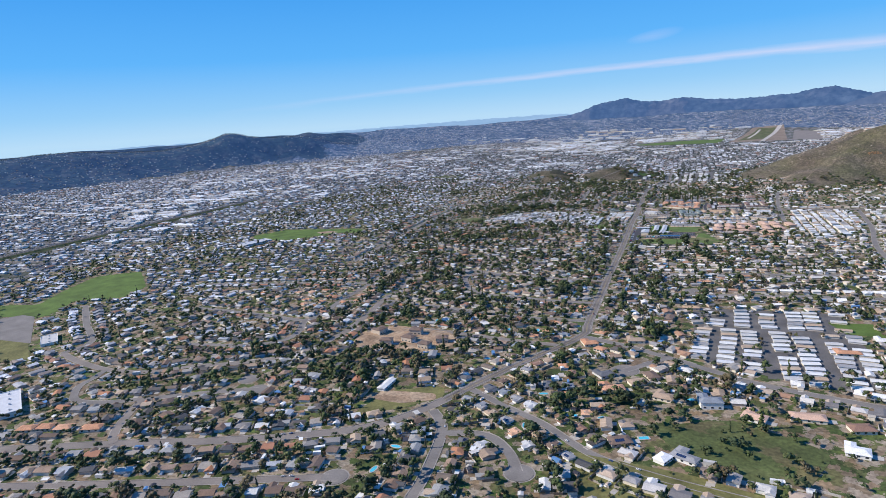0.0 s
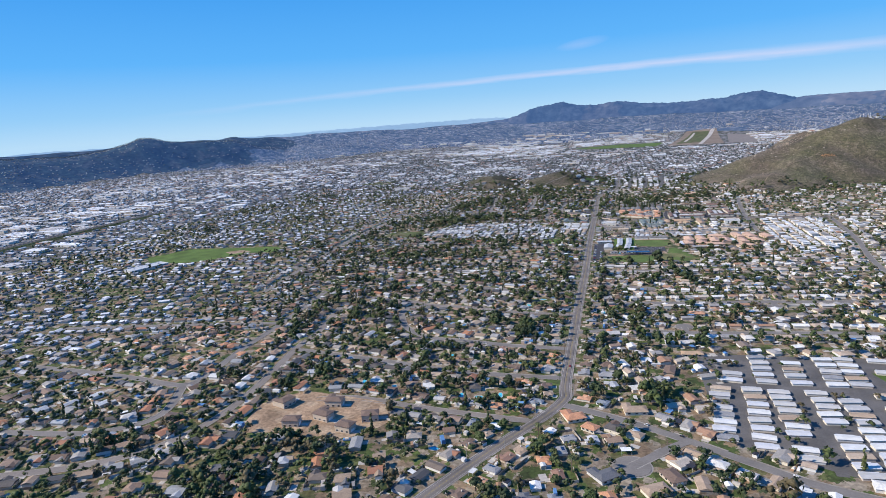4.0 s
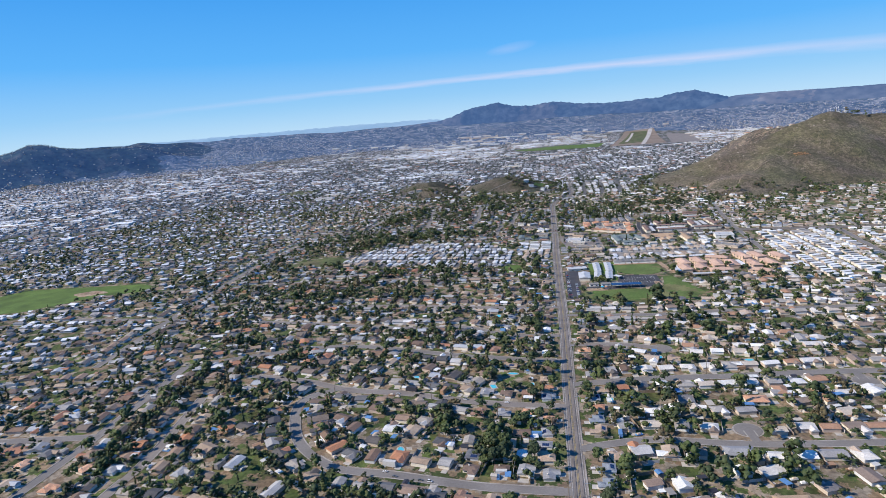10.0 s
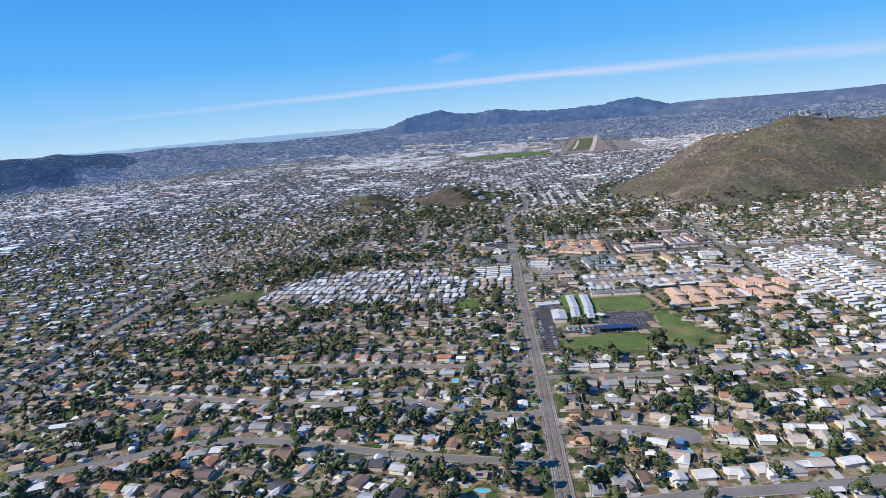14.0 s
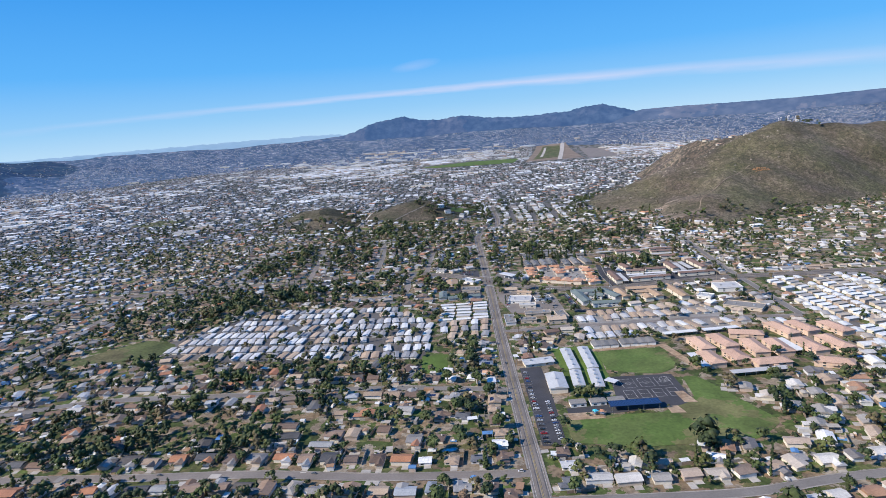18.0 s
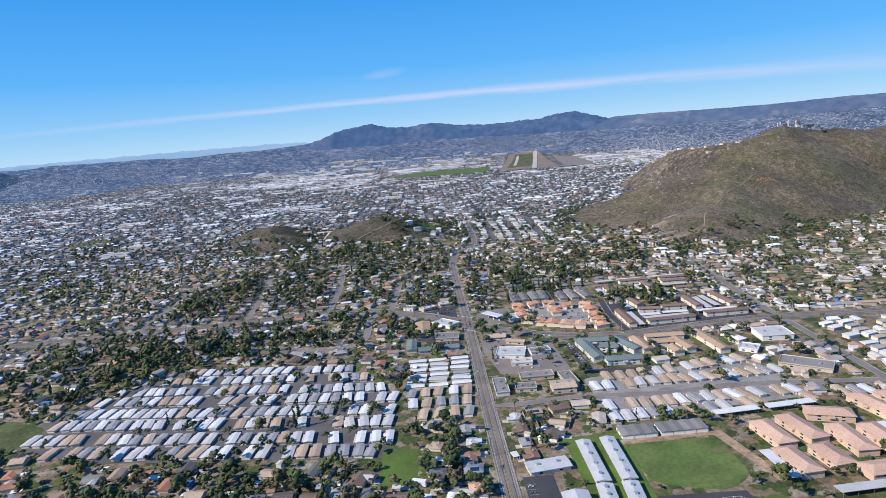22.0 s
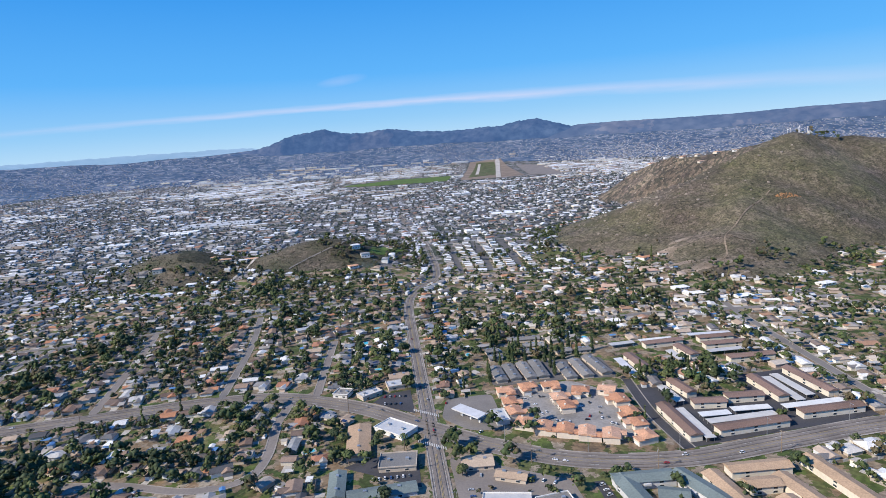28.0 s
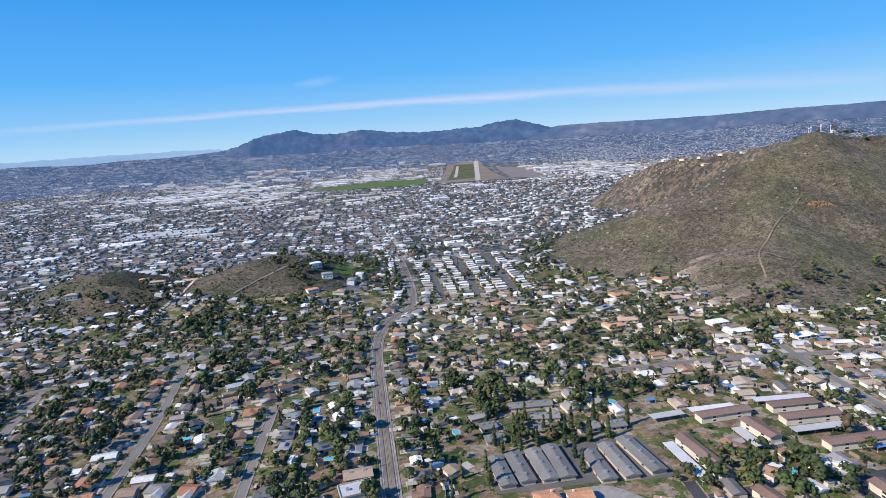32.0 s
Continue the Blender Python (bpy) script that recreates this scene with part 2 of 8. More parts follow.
# Yards of the far town, greyed and cooled to paint in haze.
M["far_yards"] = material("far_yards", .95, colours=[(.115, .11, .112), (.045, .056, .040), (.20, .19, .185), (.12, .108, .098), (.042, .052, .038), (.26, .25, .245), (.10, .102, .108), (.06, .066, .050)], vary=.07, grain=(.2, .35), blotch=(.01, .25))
def zoned(name, first, second, scale, sharp, grain):
    """Two kinds of ground cover in drifting zones, with fine tufts."""
    mt = material(name, .95, colours=first, vary=.22, grain=grain, blotch=(.012, .3), bump=.5)
    nt = mt.node_tree
    # the second palette as a ramp over the same cells
    ramp = next(n for n in nt.nodes if n.type == "VALTORGB")
    r2 = nt.nodes.new("ShaderNodeValToRGB")
    r2.color_ramp.interpolation = "CONSTANT"
    for k, c in enumerate(second):
        el = r2.color_ramp.elements[0] if k == 0 else r2.color_ramp.elements.new(k / len(second))
        el.color = (*c, 1)
    r2.color_ramp.elements.remove(r2.color_ramp.elements[-1])
    nt.links.new(ramp.inputs[0].links[0].from_socket, r2.inputs[0])
    ns = nt.nodes.new("ShaderNodeTexNoise")
    ns.inputs["Scale"].default_value, ns.inputs["Detail"].default_value, ns.inputs["Roughness"].default_value = scale, 6.0, .65
    geo = next(n for n in nt.nodes if n.type == "NEW_GEOMETRY")
    nt.links.new(geo.outputs["Position"], ns.inputs["Vector"])
    mr = nt.nodes.new("ShaderNodeMapRange")
    mr.inputs["From Min"].default_value, mr.inputs["From Max"].default_value = .5 - sharp, .5 + sharp
    nt.links.new(ns.outputs["Fac"], mr.inputs[0])
    mix = nt.nodes.new("ShaderNodeMix")
    mix.data_type = "RGBA"
    nt.links.new(mr.outputs[0], mix.inputs["Factor"])
    targets = [l.to_socket for l in ramp.outputs[0].links]
    nt.links.new(ramp.outputs[0], mix.inputs["A"])
    nt.links.new(r2.outputs[0], mix.inputs["B"])
    for t in targets:
        nt.links.new(mix.outputs["Result"], t)
    return mt


M["brush"] = zoned("hillside_brush", [(.134, .104, .080), (.102, .082, .062), (.150, .118, .094), (.088, .072, .054)], [(.104, .098, .048), (.084, .082, .042), (.118, .106, .058), (.070, .068, .036)], .011, .14, (.45, .6))
M["knoll_brush"] = zoned("knoll_brush", [(.104, .086, .066), (.088, .074, .056), (.126, .100, .074), (.070, .062, .046)], [(.060, .062, .038), (.074, .070, .044), (.050, .052, .032), (.088, .078, .052)], .02, .12, (.5, .6))
M["spur_brush"] = zoned("spur_brush", [(.088, .070, .064), (.070, .060, .054), (.105, .082, .068), (.056, .052, .042)], [(.17, .135, .10), (.060, .060, .044), (.21, .165, .12), (.075, .066, .052)], .02, .12, (.4, .5))
M["estate_soil"] = material("estate_soil", .95, colours=[(.23, .18, .135), (.19, .15, .11), (.26, .21, .165)], vary=.1, grain=(.5, .3), blotch=(.05, .3))
M["track_soil"] = material("track_soil", .95, colours=((.21, .165, .12),), grain=(.5, .25), blotch=(.05, .3))
M["bare_slope"] = material("bare_slope", .95, colours=[(.13, .092, .066), (.105, .078, .056), (.155, .112, .08)], vary=.12, grain=(.4, .35), blotch=(.05, .3))
M["scrub_dark"] = material("dark_scrub", .95, colours=[(.040, .042, .030), (.055, .052, .038), (.032, .036, .024)], vary=.3, grain=(.5, .5), blotch=(.06, .3), bump=.6)
M["grass"] = material("lawn", .95, colours=((.085, .135, .028),), grain=(.5, .12), blotch=(.05, .3))
M["meadow"] = material("rough_meadow", .95, colours=[(.085, .10, .036), (.07, .088, .03), (.115, .105, .05)], vary=.06, grain=(.4, .3), blotch=(.05, .35))
M["grass_dry"] = material("dry_grass", .95, colours=((.14, .135, .05),), grain=(.4, .2), blotch=(.05, .35))
M["airport_soil"] = material("airport_soil", .95, colours=((.22, .17, .13),), grain=(.05, .2), blotch=(.01, .2))
M["runway"] = material("runway_concrete", .9, colours=((.44, .40, .36),), grain=(.05, .1))
M["dirt"] = material("bare_earth", .95, colours=[(.31, .215, .14), (.27, .185, .12), (.34, .25, .17)], vary=.12, grain=(.4, .3), blotch=(.06, .3))
# Emission stands in for blue haze over the far hills and land.
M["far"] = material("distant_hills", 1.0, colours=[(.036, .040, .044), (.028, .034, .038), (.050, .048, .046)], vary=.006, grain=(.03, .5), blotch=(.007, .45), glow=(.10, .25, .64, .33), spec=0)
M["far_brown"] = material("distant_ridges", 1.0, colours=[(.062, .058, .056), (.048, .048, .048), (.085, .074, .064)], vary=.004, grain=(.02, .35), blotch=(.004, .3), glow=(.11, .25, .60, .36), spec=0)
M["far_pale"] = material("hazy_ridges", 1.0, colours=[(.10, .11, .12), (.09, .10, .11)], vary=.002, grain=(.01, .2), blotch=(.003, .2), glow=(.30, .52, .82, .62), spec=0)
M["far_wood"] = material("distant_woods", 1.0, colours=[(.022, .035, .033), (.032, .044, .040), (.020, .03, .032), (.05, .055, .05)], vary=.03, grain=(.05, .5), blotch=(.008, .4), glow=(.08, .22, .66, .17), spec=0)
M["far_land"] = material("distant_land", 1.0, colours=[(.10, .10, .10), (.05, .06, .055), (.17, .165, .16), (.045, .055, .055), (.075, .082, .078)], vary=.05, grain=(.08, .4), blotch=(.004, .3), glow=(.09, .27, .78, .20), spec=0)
M["white_roof"] = material("white_metal_roof", .5, colours=[(.64, .64, .63), (.56, .56, .57), (.46, .45, .44), (.66, .65, .62), (.51, .49, .46)], vary="object", grain=(.9, .05), blotch=(.2, .08))
M["tan_roof"] = material("tan_shingle", .8, colours=[(.42, .31, .22), (.36, .27, .20), (.46, .36, .27)], vary="object", grain=(1.3, .14))
M["beige"] = material("beige_siding", .8, colours=[(.58, .54, .47), (.62, .60, .55), (.55, .48, .42)], vary="object", grain=(.8, .07))
M["glass"] = material("window_glass", .08, colours=((.03, .04, .05),), grain=(1, 0), blotch=(.1, 0), spec=.6)
M["frame"] = material("white_trim", .6, colours=((.72, .71, .69),), grain=(2, .05))
M["terracotta"] = material("clay_tile_roof", .8, colours=[(.49, .25, .145), (.53, .29, .18), (.44, .22, .13), (.55, .33, .22)], vary="object", grain=(1.6, .22), blotch=(.2, .15))
M["stucco_white"] = material("white_stucco", .85, colours=((.62, .54, .45),), grain=(.8, .06))
M["stucco_pink"] = material("pink_stucco", .85, colours=((.58, .43, .33),), grain=(.8, .06))
M["pink_roof"] = material("pinkish_tile_roof", .8, colours=[(.50, .335, .25), (.47, .31, .235)], vary="object", grain=(1.5, .18))
M["brown_roof"] = material("brown_tile_roof", .8, colours=[(.19, .125, .10), (.21, .14, .115)], vary="object", grain=(1.5, .2))
M["teal_roof"] = material("grey_green_roof", .75, colours=((.155, .19, .185),), grain=(1.2, .15))
M["orange_roof"] = material("tan_tile_roof", .8, colours=((.40, .28, .185),), grain=(1.4, .2))
M["grey_roof"] = material("grey_gravel_roof", .9, colours=[(.18, .175, .17), (.22, .21, .20)], vary="object", grain=(1.2, .15))
M["steel_roof"] = material("pale_metal_roof", .5, colours=((.47, .475, .48),), grain=(.9, .07), blotch=(.15, .08))
M["blue_panel"] = material("solar_glass", .12, colours=((.02, .035, .09),), grain=(1, .1), spec=.6)
M["water"] = material("pool_water", .05, colours=((.08, .47, .60),), grain=(.6, .1), spec=.5)
M["tyre"] = material("tyre_rubber", .9, colours=((.02, .02, .02),))
M["metal"] = material("galvanised_metal", .4, .6, colours=((.45, .46, .47),))
M["wood"] = material("weathered_wood", .9, colours=[(.24, .18, .13), (.30, .25, .20), (.20, .15, .11)], vary="object", grain=(2, .25))
M["fence"] = material("fence_boards", .9, colours=[(.26, .20, .15), (.34, .30, .26), (.48, .45, .42), (.20, .155, .12)], vary="island", grain=(1.5, .2))
M["rock"] = material("granite_boulders", .9, colours=[(.26, .21, .165), (.21, .18, .145), (.31, .26, .21)], vary="island", grain=(.8, .2))
CAR_COLOURS = {"white": (.75, .75, .75), "silver": (.45, .46, .48), "black": (.025, .025, .03), "red": (.35, .03, .03), "grey": (.16, .165, .17), "blue": (.05, .10, .25)}
for c_, v_ in CAR_COLOURS.items():
    M["car_" + c_] = material("car_paint_" + c_, .25, .1, colours=(v_,), grain=(1, 0), blotch=(1, 0), spec=.5)

# ---- mesh helpers ----


class Shape:
    """Collects vertices and faces of one mesh."""

    def __init__(self):
        self.v, self.f, self.m = [], [], []

    def add(self, verts, faces, mat=0):
        o = len(self.v)
        self.v += [tuple(p) for p in verts]
        self.f += [tuple(o + i for i in q) for q in faces]
        self.m += [mat] * len(faces)
        return self

    def box(self, x0, x1, y0, y1, z0, z1, mat=0, taper=0.0):
        t = taper
        v = [(x0, y0, z0), (x1, y0, z0), (x1, y1, z0), (x0, y1, z0), (x0 + t, y0 + t, z1), (x1 - t, y0 + t, z1), (x1 - t, y1 - t, z1), (x0 + t, y1 - t, z1)]
        return self.add(v, [(3, 2, 1, 0), (4, 5, 6, 7), (0, 1, 5, 4), (1, 2, 6, 5), (2, 3, 7, 6), (3, 0, 4, 7)], mat)

    def roof(self, x0, x1, y0, y1, z, rise, inset=0.0, thick=0.22, over=0.5, mat=0, along="x"):
        """Closed gable (inset 0) or hip roof; the ridge runs along x or y."""
        x0, x1, y0, y1 = x0 - over, x1 + over, y0 - over, y1 + over
        a = [(x0, y0), (x1, y0), (x1, y1), (x0, y1)]
        v = [(p, q, z) for p, q in a] + [(p, q, z + thick) for p, q in a]
        if along == "x":
            ym = (y0 + y1) / 2
            v += [(x0 + inset, ym, z + thick + rise), (x1 - inset, ym, z + thick + rise)]
            top = [(4, 5, 9, 8), (6, 7, 8, 9), (5, 6, 9), (7, 4, 8)]
        else:
            xm = (x0 + x1) / 2
            v += [(xm, y0 + inset, z + thick + rise), (xm, y1 - inset, z + thick + rise)]
            top = [(5, 6, 9, 8), (7, 4, 8, 9), (4, 5, 8), (6, 7, 9)]
        return self.add(v, [(3, 2, 1, 0), (0, 1, 5, 4), (1, 2, 6, 5), (2, 3, 7, 6), (3, 0, 4, 7)] + top, mat)

    def tube(self, x, y, z0, z1, r0, r1, n=7, mat=0, lean=(0, 0)):
        v = []
        for z, r, k in ((z0, r0, 0), (z1, r1, 1)):
            v += [(x + lean[0] * k + r * math.cos(6.2832 * i / n), y + lean[1] * k + r * math.sin(6.2832 * i / n), z) for i in range(n)]
        f = [(i, (i + 1) % n, n + (i + 1) % n, n + i) for i in range(n)] + [tuple(range(n, 2 * n)), tuple(range(n - 1, -1, -1))]
        return self.add(v, f, mat)

    def wheel(self, x, y, r, w, n=10, mat=0):
        v = []
        for k in (-w / 2, w / 2):
            v += [(x + r * math.cos(6.2832 * i / n), y + k, r + r * math.sin(6.2832 * i / n)) for i in range(n)]
        f = [(i, (i + 1) % n, n + (i + 1) % n, n + i) for i in range(n)] + [tuple(range(n, 2 * n)), tuple(range(n - 1, -1, -1))]
        return self.add(v, f, mat)

    def mesh(self, name, mats):
        me = bpy.data.meshes.new(name)
        me.from_pydata(self.v, [], self.f)
        for mt in mats:
            me.materials.append(mt)
        if len(mats) > 1:
            me.polygons.foreach_set("material_index", self.m)
        me.update()
        return me


def part(name, shape, mat, parent, label=""):
    ob = new(name, shape.mesh(name, [mat]))
    ob.parent = parent
    return tagged(ob, label)


def thing(name, label, category, group=""):
    return tagged(new(name), label, category, group)


def place(proto, m, used=set()):
    """First use takes the thing itself, later ones copies."""
    if proto.name not in used:
        used.add(proto.name)
        proto.matrix_basis = m
        return proto
    return copy_thing(proto, m)


def arrays_mesh(name, verts, loops, counts, mats, mat_index=None):
    """A big mesh straight from arrays."""
    me = bpy.data.meshes.new(name)
    me.vertices.add(len(verts))
    me.vertices.foreach_set("co", np.asarray(verts, np.float32).ravel())
    me.loops.add(len(loops))
    me.loops.foreach_set("vertex_index", np.asarray(loops, np.int32))
    me.polygons.add(len(counts))
    counts = np.asarray(counts, np.int32)
    me.polygons.foreach_set("loop_start", np.concatenate([[0], np.cumsum(counts)[:-1]]).astype(np.int32))
    for mt in mats:
        me.materials.append(mt)
    if mat_index is not None:
        me.polygons.foreach_set("material_index", np.asarray(mat_index, np.int32))
    me.update(calc_edges=True)
    me.validate()
    me.shade_flat()
    return me


def scatter(shapes, picks, pos, scale, yaw):
    """Merges copies of template shapes: arrays of vertices, loops, counts and material indices."""
    V, Lp, C, MI, base = [], [], [], [], 0
    for k, s in enumerate(shapes):
        sel = np.nonzero(picks == k)[0]
        if not len(sel):
            continue
        v = np.array(s.v)
        p, sc, a = pos[sel], scale[sel], yaw[sel]
        q = v[None] * sc[:, None, :]
        c, si = np.cos(a)[:, None], np.sin(a)[:, None]
        w = np.stack([q[..., 0] * c - q[..., 1] * si, q[..., 0] * si + q[..., 1] * c, q[..., 2]], -1) + p[:, None, :]
        V.append(w.reshape(-1, 3))
        flat = np.array([i for f in s.f for i in f])
        Lp.append((flat[None] + (np.arange(len(sel)) * len(v))[:, None] + base).ravel())
        C.append(np.tile([len(f) for f in s.f], len(sel)))
        MI.append(np.tile(s.m, len(sel)))
        base += len(sel) * len(v)
    return np.concatenate(V), np.concatenate(Lp), np.concatenate(C), np.concatenate(MI)


rng = np.random.default_rng(7)
R = random.Random(11)

# ---- the lie of the land ----
K = 0.9                      # plan units to metres
CENTRE = (0.0, 520.0)


def plan(pts):
    return [tuple(c * K for c in p) for p in pts]


# crest lines: x, y, height, half width
HILL = plan([(232, 1745, 0, 55), (330, 1760, 25, 125), (392, 1778, 48, 190), (470, 1800, 80, 245), (560, 1825, 113, 268), (640, 1850, 137, 250), (705, 1874, 142, 215), (800, 1860, 128, 195), (960, 1890, 118, 190), (1300, 1990, 100, 190)])
APRON = plan([(520, 1770, 84, 190), (440, 1645, 44, 150), (380, 1560, 20, 110)])
SPUR = plan([(705, 1880, 138, 170), (690, 2050, 112, 130), (620, 2190, 98, 110), (575, 2280, 66, 95), (540, 2340, 15, 60)])
KNOLL = plan([(-440, 1850, 3, 60), (-385, 1832, 20, 80), (-345, 1825, 32, 100), (-290, 1820, 35, 105), (-216, 1805, 15, 95), (-146, 1810, 34, 105), (-84, 1815, 33, 105), (-40, 1835, 14, 90), (0, 1860, 2, 60)])


def ridge(x, y, pts):
    h = np.zeros_like(x)
    for (ax, ay, az, aw), (bx, by, bz, bw) in zip(pts, pts[1:]):
        dx, dy = bx - ax, by - ay
        u = np.clip(((x - ax) * dx + (y - ay) * dy) / (dx * dx + dy * dy), 0, 1)
        d = np.hypot(x - ax - u * dx, y - ay - u * dy)
        s = np.clip(1 - d / (aw + u * (bw - aw)), 0, 1)
        h = np.maximum(h, (az + u * (bz - az)) * (s ** 1.15 * 0.75 + 0.25 * s * s * (3 - 2 * s)))
    return h


def hillside(x, y):
    """Height of the large hill with its apron and spur."""
    return np.maximum.reduce([ridge(x, y, HILL), ridge(x, y, APRON), ridge(x, y, SPUR)])


def upland(x, y):
    """Height of the hill and the knoll, without the valley's rim."""
    return np.maximum(hillside(x, y), ridge(x, y, KNOLL))


WEST_AZ = [-80, -66, -60, -56, -53.5, -51, -47, -44.5, -42.6, -41.7, -40.8, -39.5, -37.6, -36, -34.2, -32.5, -29.5, -26, -22]
WEST_EL = [-1.1, -1.0, -.75, -.5, -.5, -.8, -.95, -.7, -.22, .16, .10, -.30, -.52, -.56, -.3, -.55, -.8, -1.2, -2]


def land(x, y):
    """Height of the ground at x, y (arrays)."""
    x, y = np.asarray(x, float), np.asarray(y, float)
    h = upland(x, y)
    rough = np.sin(x * .021 + 1.3 * np.sin(y * .017)) * np.sin(y * .026 + x * .008) + .5 * np.sin(x * .061 + y * .043)
    h = h + np.clip(h / 40, 0, 1) * rough * 4.5
    r = np.hypot(x - CENTRE[0], y - CENTRE[1])
    s = np.clip((r - 2900) / 1340, 0, 1)
    a = np.arctan2(x - CENTRE[0], y - CENTRE[1])
    rim = 154 + 5 * np.sin(a * 23) + 3 * np.sin(a * 61 + 1) + 4 * np.sin(a * 9 + 2)
    h = h + s ** 2.2 * rim
    # the wooded hills in the west
    b, q = np.degrees(np.arctan2(x - 45, y - 20)), np.hypot(x - 45, y - 20)
    crest = np.interp(b, WEST_AZ, WEST_EL)
    foot = np.interp(b, [-58, -50, -45, -40, -33], [3200, 3400, 3580, 3690, 3780])
    w = np.clip((q - foot) / (4020 - foot), 0, 1)
    w = w * w * (3 - 2 * w) * np.clip((-30 - b) / 6, 0, 1) * np.clip((b + 110) / 20, 0, 1)
    lump = (np.sin(x * .011 + 1.7 * np.sin(y * .008)) + np.sin(y * .014 + x * .004)) * 9 * w * (1 - w) * 4
    return h + w * np.maximum(190 + np.minimum(q, 4050) * np.tan(np.radians(crest)) - h, 0) + lump


def leafy(x, y):
    """How wooded a spot of the town is, about -2 to 2."""
    return np.sin(x * .021 + 2 * np.sin(y * .012)) + np.sin(y * .024 + 1.7 * np.sin(x * .014)) + .5 * np.sin(x * .06 + y * .045)


def landz(x, y):
    return float(land(np.array([x]), np.array([y]))[0])


def inside(x, y, poly):
    """Whether points lie in a polygon (arrays)."""
    x, y = np.asarray(x, float), np.asarray(y, float)
    res = np.zeros(x.shape, bool)
    for (ax, ay), (bx, by) in zip(poly, poly[1:] + poly[:1]):
        c = (ay > y) != (by > y)
        res ^= c & (x < (bx - ax) * (y - ay) / ((by - ay) or 1e-9) + ax)
    return res


def build_ground():
    xs = np.concatenate([np.linspace(-4300, -900, 110)[:-1], np.arange(-900, 1400, 14), np.linspace(1400, 4300, 50)])
    ys = np.concatenate([np.linspace(-3700, -200, 50)[:-1], np.arange(-200, 2600, 14), np.linspace(2600, 4900, 90)])
    X, Y = np.meshgrid(xs, ys)
    Z = land(X, Y)
    nx, ny = len(xs), len(ys)
    V = np.stack([X, Y, Z], -1).reshape(-1, 3)
    i, j = np.meshgrid(np.arange(nx - 1), np.arange(ny - 1))
    a = (j * nx + i).ravel()
    F = np.stack([a, a + 1, a + nx + 1, a + nx], 1)
    cen = V[F].mean(1)
    r = np.hypot(cen[:, 0] - CENTRE[0], cen[:, 1] - CENTRE[1])
    F, cen, r = F[r < 4290], cen[r < 4290], r[r < 4290]
    knoll = ridge(cen[:, 0], cen[:, 1], KNOLL)
    mi = np.where(hillside(cen[:, 0], cen[:, 1]) > 5.5, 1, np.where(knoll > np.where(cen[:, 0] < -200, 15, 7), 5, 0))
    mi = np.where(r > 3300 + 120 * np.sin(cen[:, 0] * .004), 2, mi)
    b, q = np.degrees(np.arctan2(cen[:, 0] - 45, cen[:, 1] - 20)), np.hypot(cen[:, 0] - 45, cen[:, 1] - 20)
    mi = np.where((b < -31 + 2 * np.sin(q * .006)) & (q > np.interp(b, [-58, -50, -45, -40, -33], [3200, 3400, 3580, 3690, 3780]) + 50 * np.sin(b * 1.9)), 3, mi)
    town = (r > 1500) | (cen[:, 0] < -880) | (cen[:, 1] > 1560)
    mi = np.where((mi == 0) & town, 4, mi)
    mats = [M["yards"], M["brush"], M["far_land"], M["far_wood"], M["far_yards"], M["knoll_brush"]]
    # Faces with a haze-glow material make up the backdrop.
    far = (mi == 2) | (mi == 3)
    for name, sel, label in (("ground", ~far, "wide valley floor of yards, dry slopes and town blocks"), ("backdrop_far_land", far, "far rim of the valley and wooded hills, haze painted as blue glow")):
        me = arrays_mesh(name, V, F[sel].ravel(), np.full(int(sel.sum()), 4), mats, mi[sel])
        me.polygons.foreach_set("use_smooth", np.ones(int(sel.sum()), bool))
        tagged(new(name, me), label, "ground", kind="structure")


build_ground()


def far_range(name, label, crest, radius, deep=520, eye=(-22, 468, 165), mat="far", lumps=1.0):
    """A mountain range far off: crest given as (azimuth, elevation) in degrees seen from the middle of the flight."""
    eye = Vector(eye)
    n, m = 220, 13
    az = np.linspace(crest[0][0], crest[-1][0], n)
    el = np.interp(az, [c[0] for c in crest], [c[1] for c in crest])
    el = el + lumps * (.05 * np.sin(az * 5.1) * np.sin(az * 2.3 + 1) + .025 * np.sin(az * 17.0))
    V = []
    for r in range(m):
        u = r / (m - 3)
        for k, a in enumerate(az):
            top = eye.z + radius * math.tan(radians(el[k]))
            f = 1 - abs(1 - u) ** 1.15 if u <= 1 else 1 - 3 * (u - 1)
            gully = noise.noise(Vector((a * .45, u * 1.6, 3.0))) * 20 + noise.noise(Vector((a * 1.1, u * 3.5, 9.0))) * 8
            d = radius - deep * (1 - u)
            x, y = eye.x + d * math.sin(radians(a)), eye.y + d * math.cos(radians(a))
            base = landz(x, y) - 6
            V.append((x, y, base + (top - base) * f + (gully * (1 - u) * u * 4 if u < 1 else 0)))
    F = [(r * n + k, r * n + k + 1, (r + 1) * n + k + 1, (r + 1) * n + k) for r in range(m - 1) for k in range(n - 1)]
    me = bpy.data.meshes.new(name)
    me.from_pydata(V, [], F)
    me.materials.append(M[mat])
    me.polygons.foreach_set("use_smooth", [True] * len(me.polygons))
    tagged(new(name, me), label, "mountain", kind="structure")


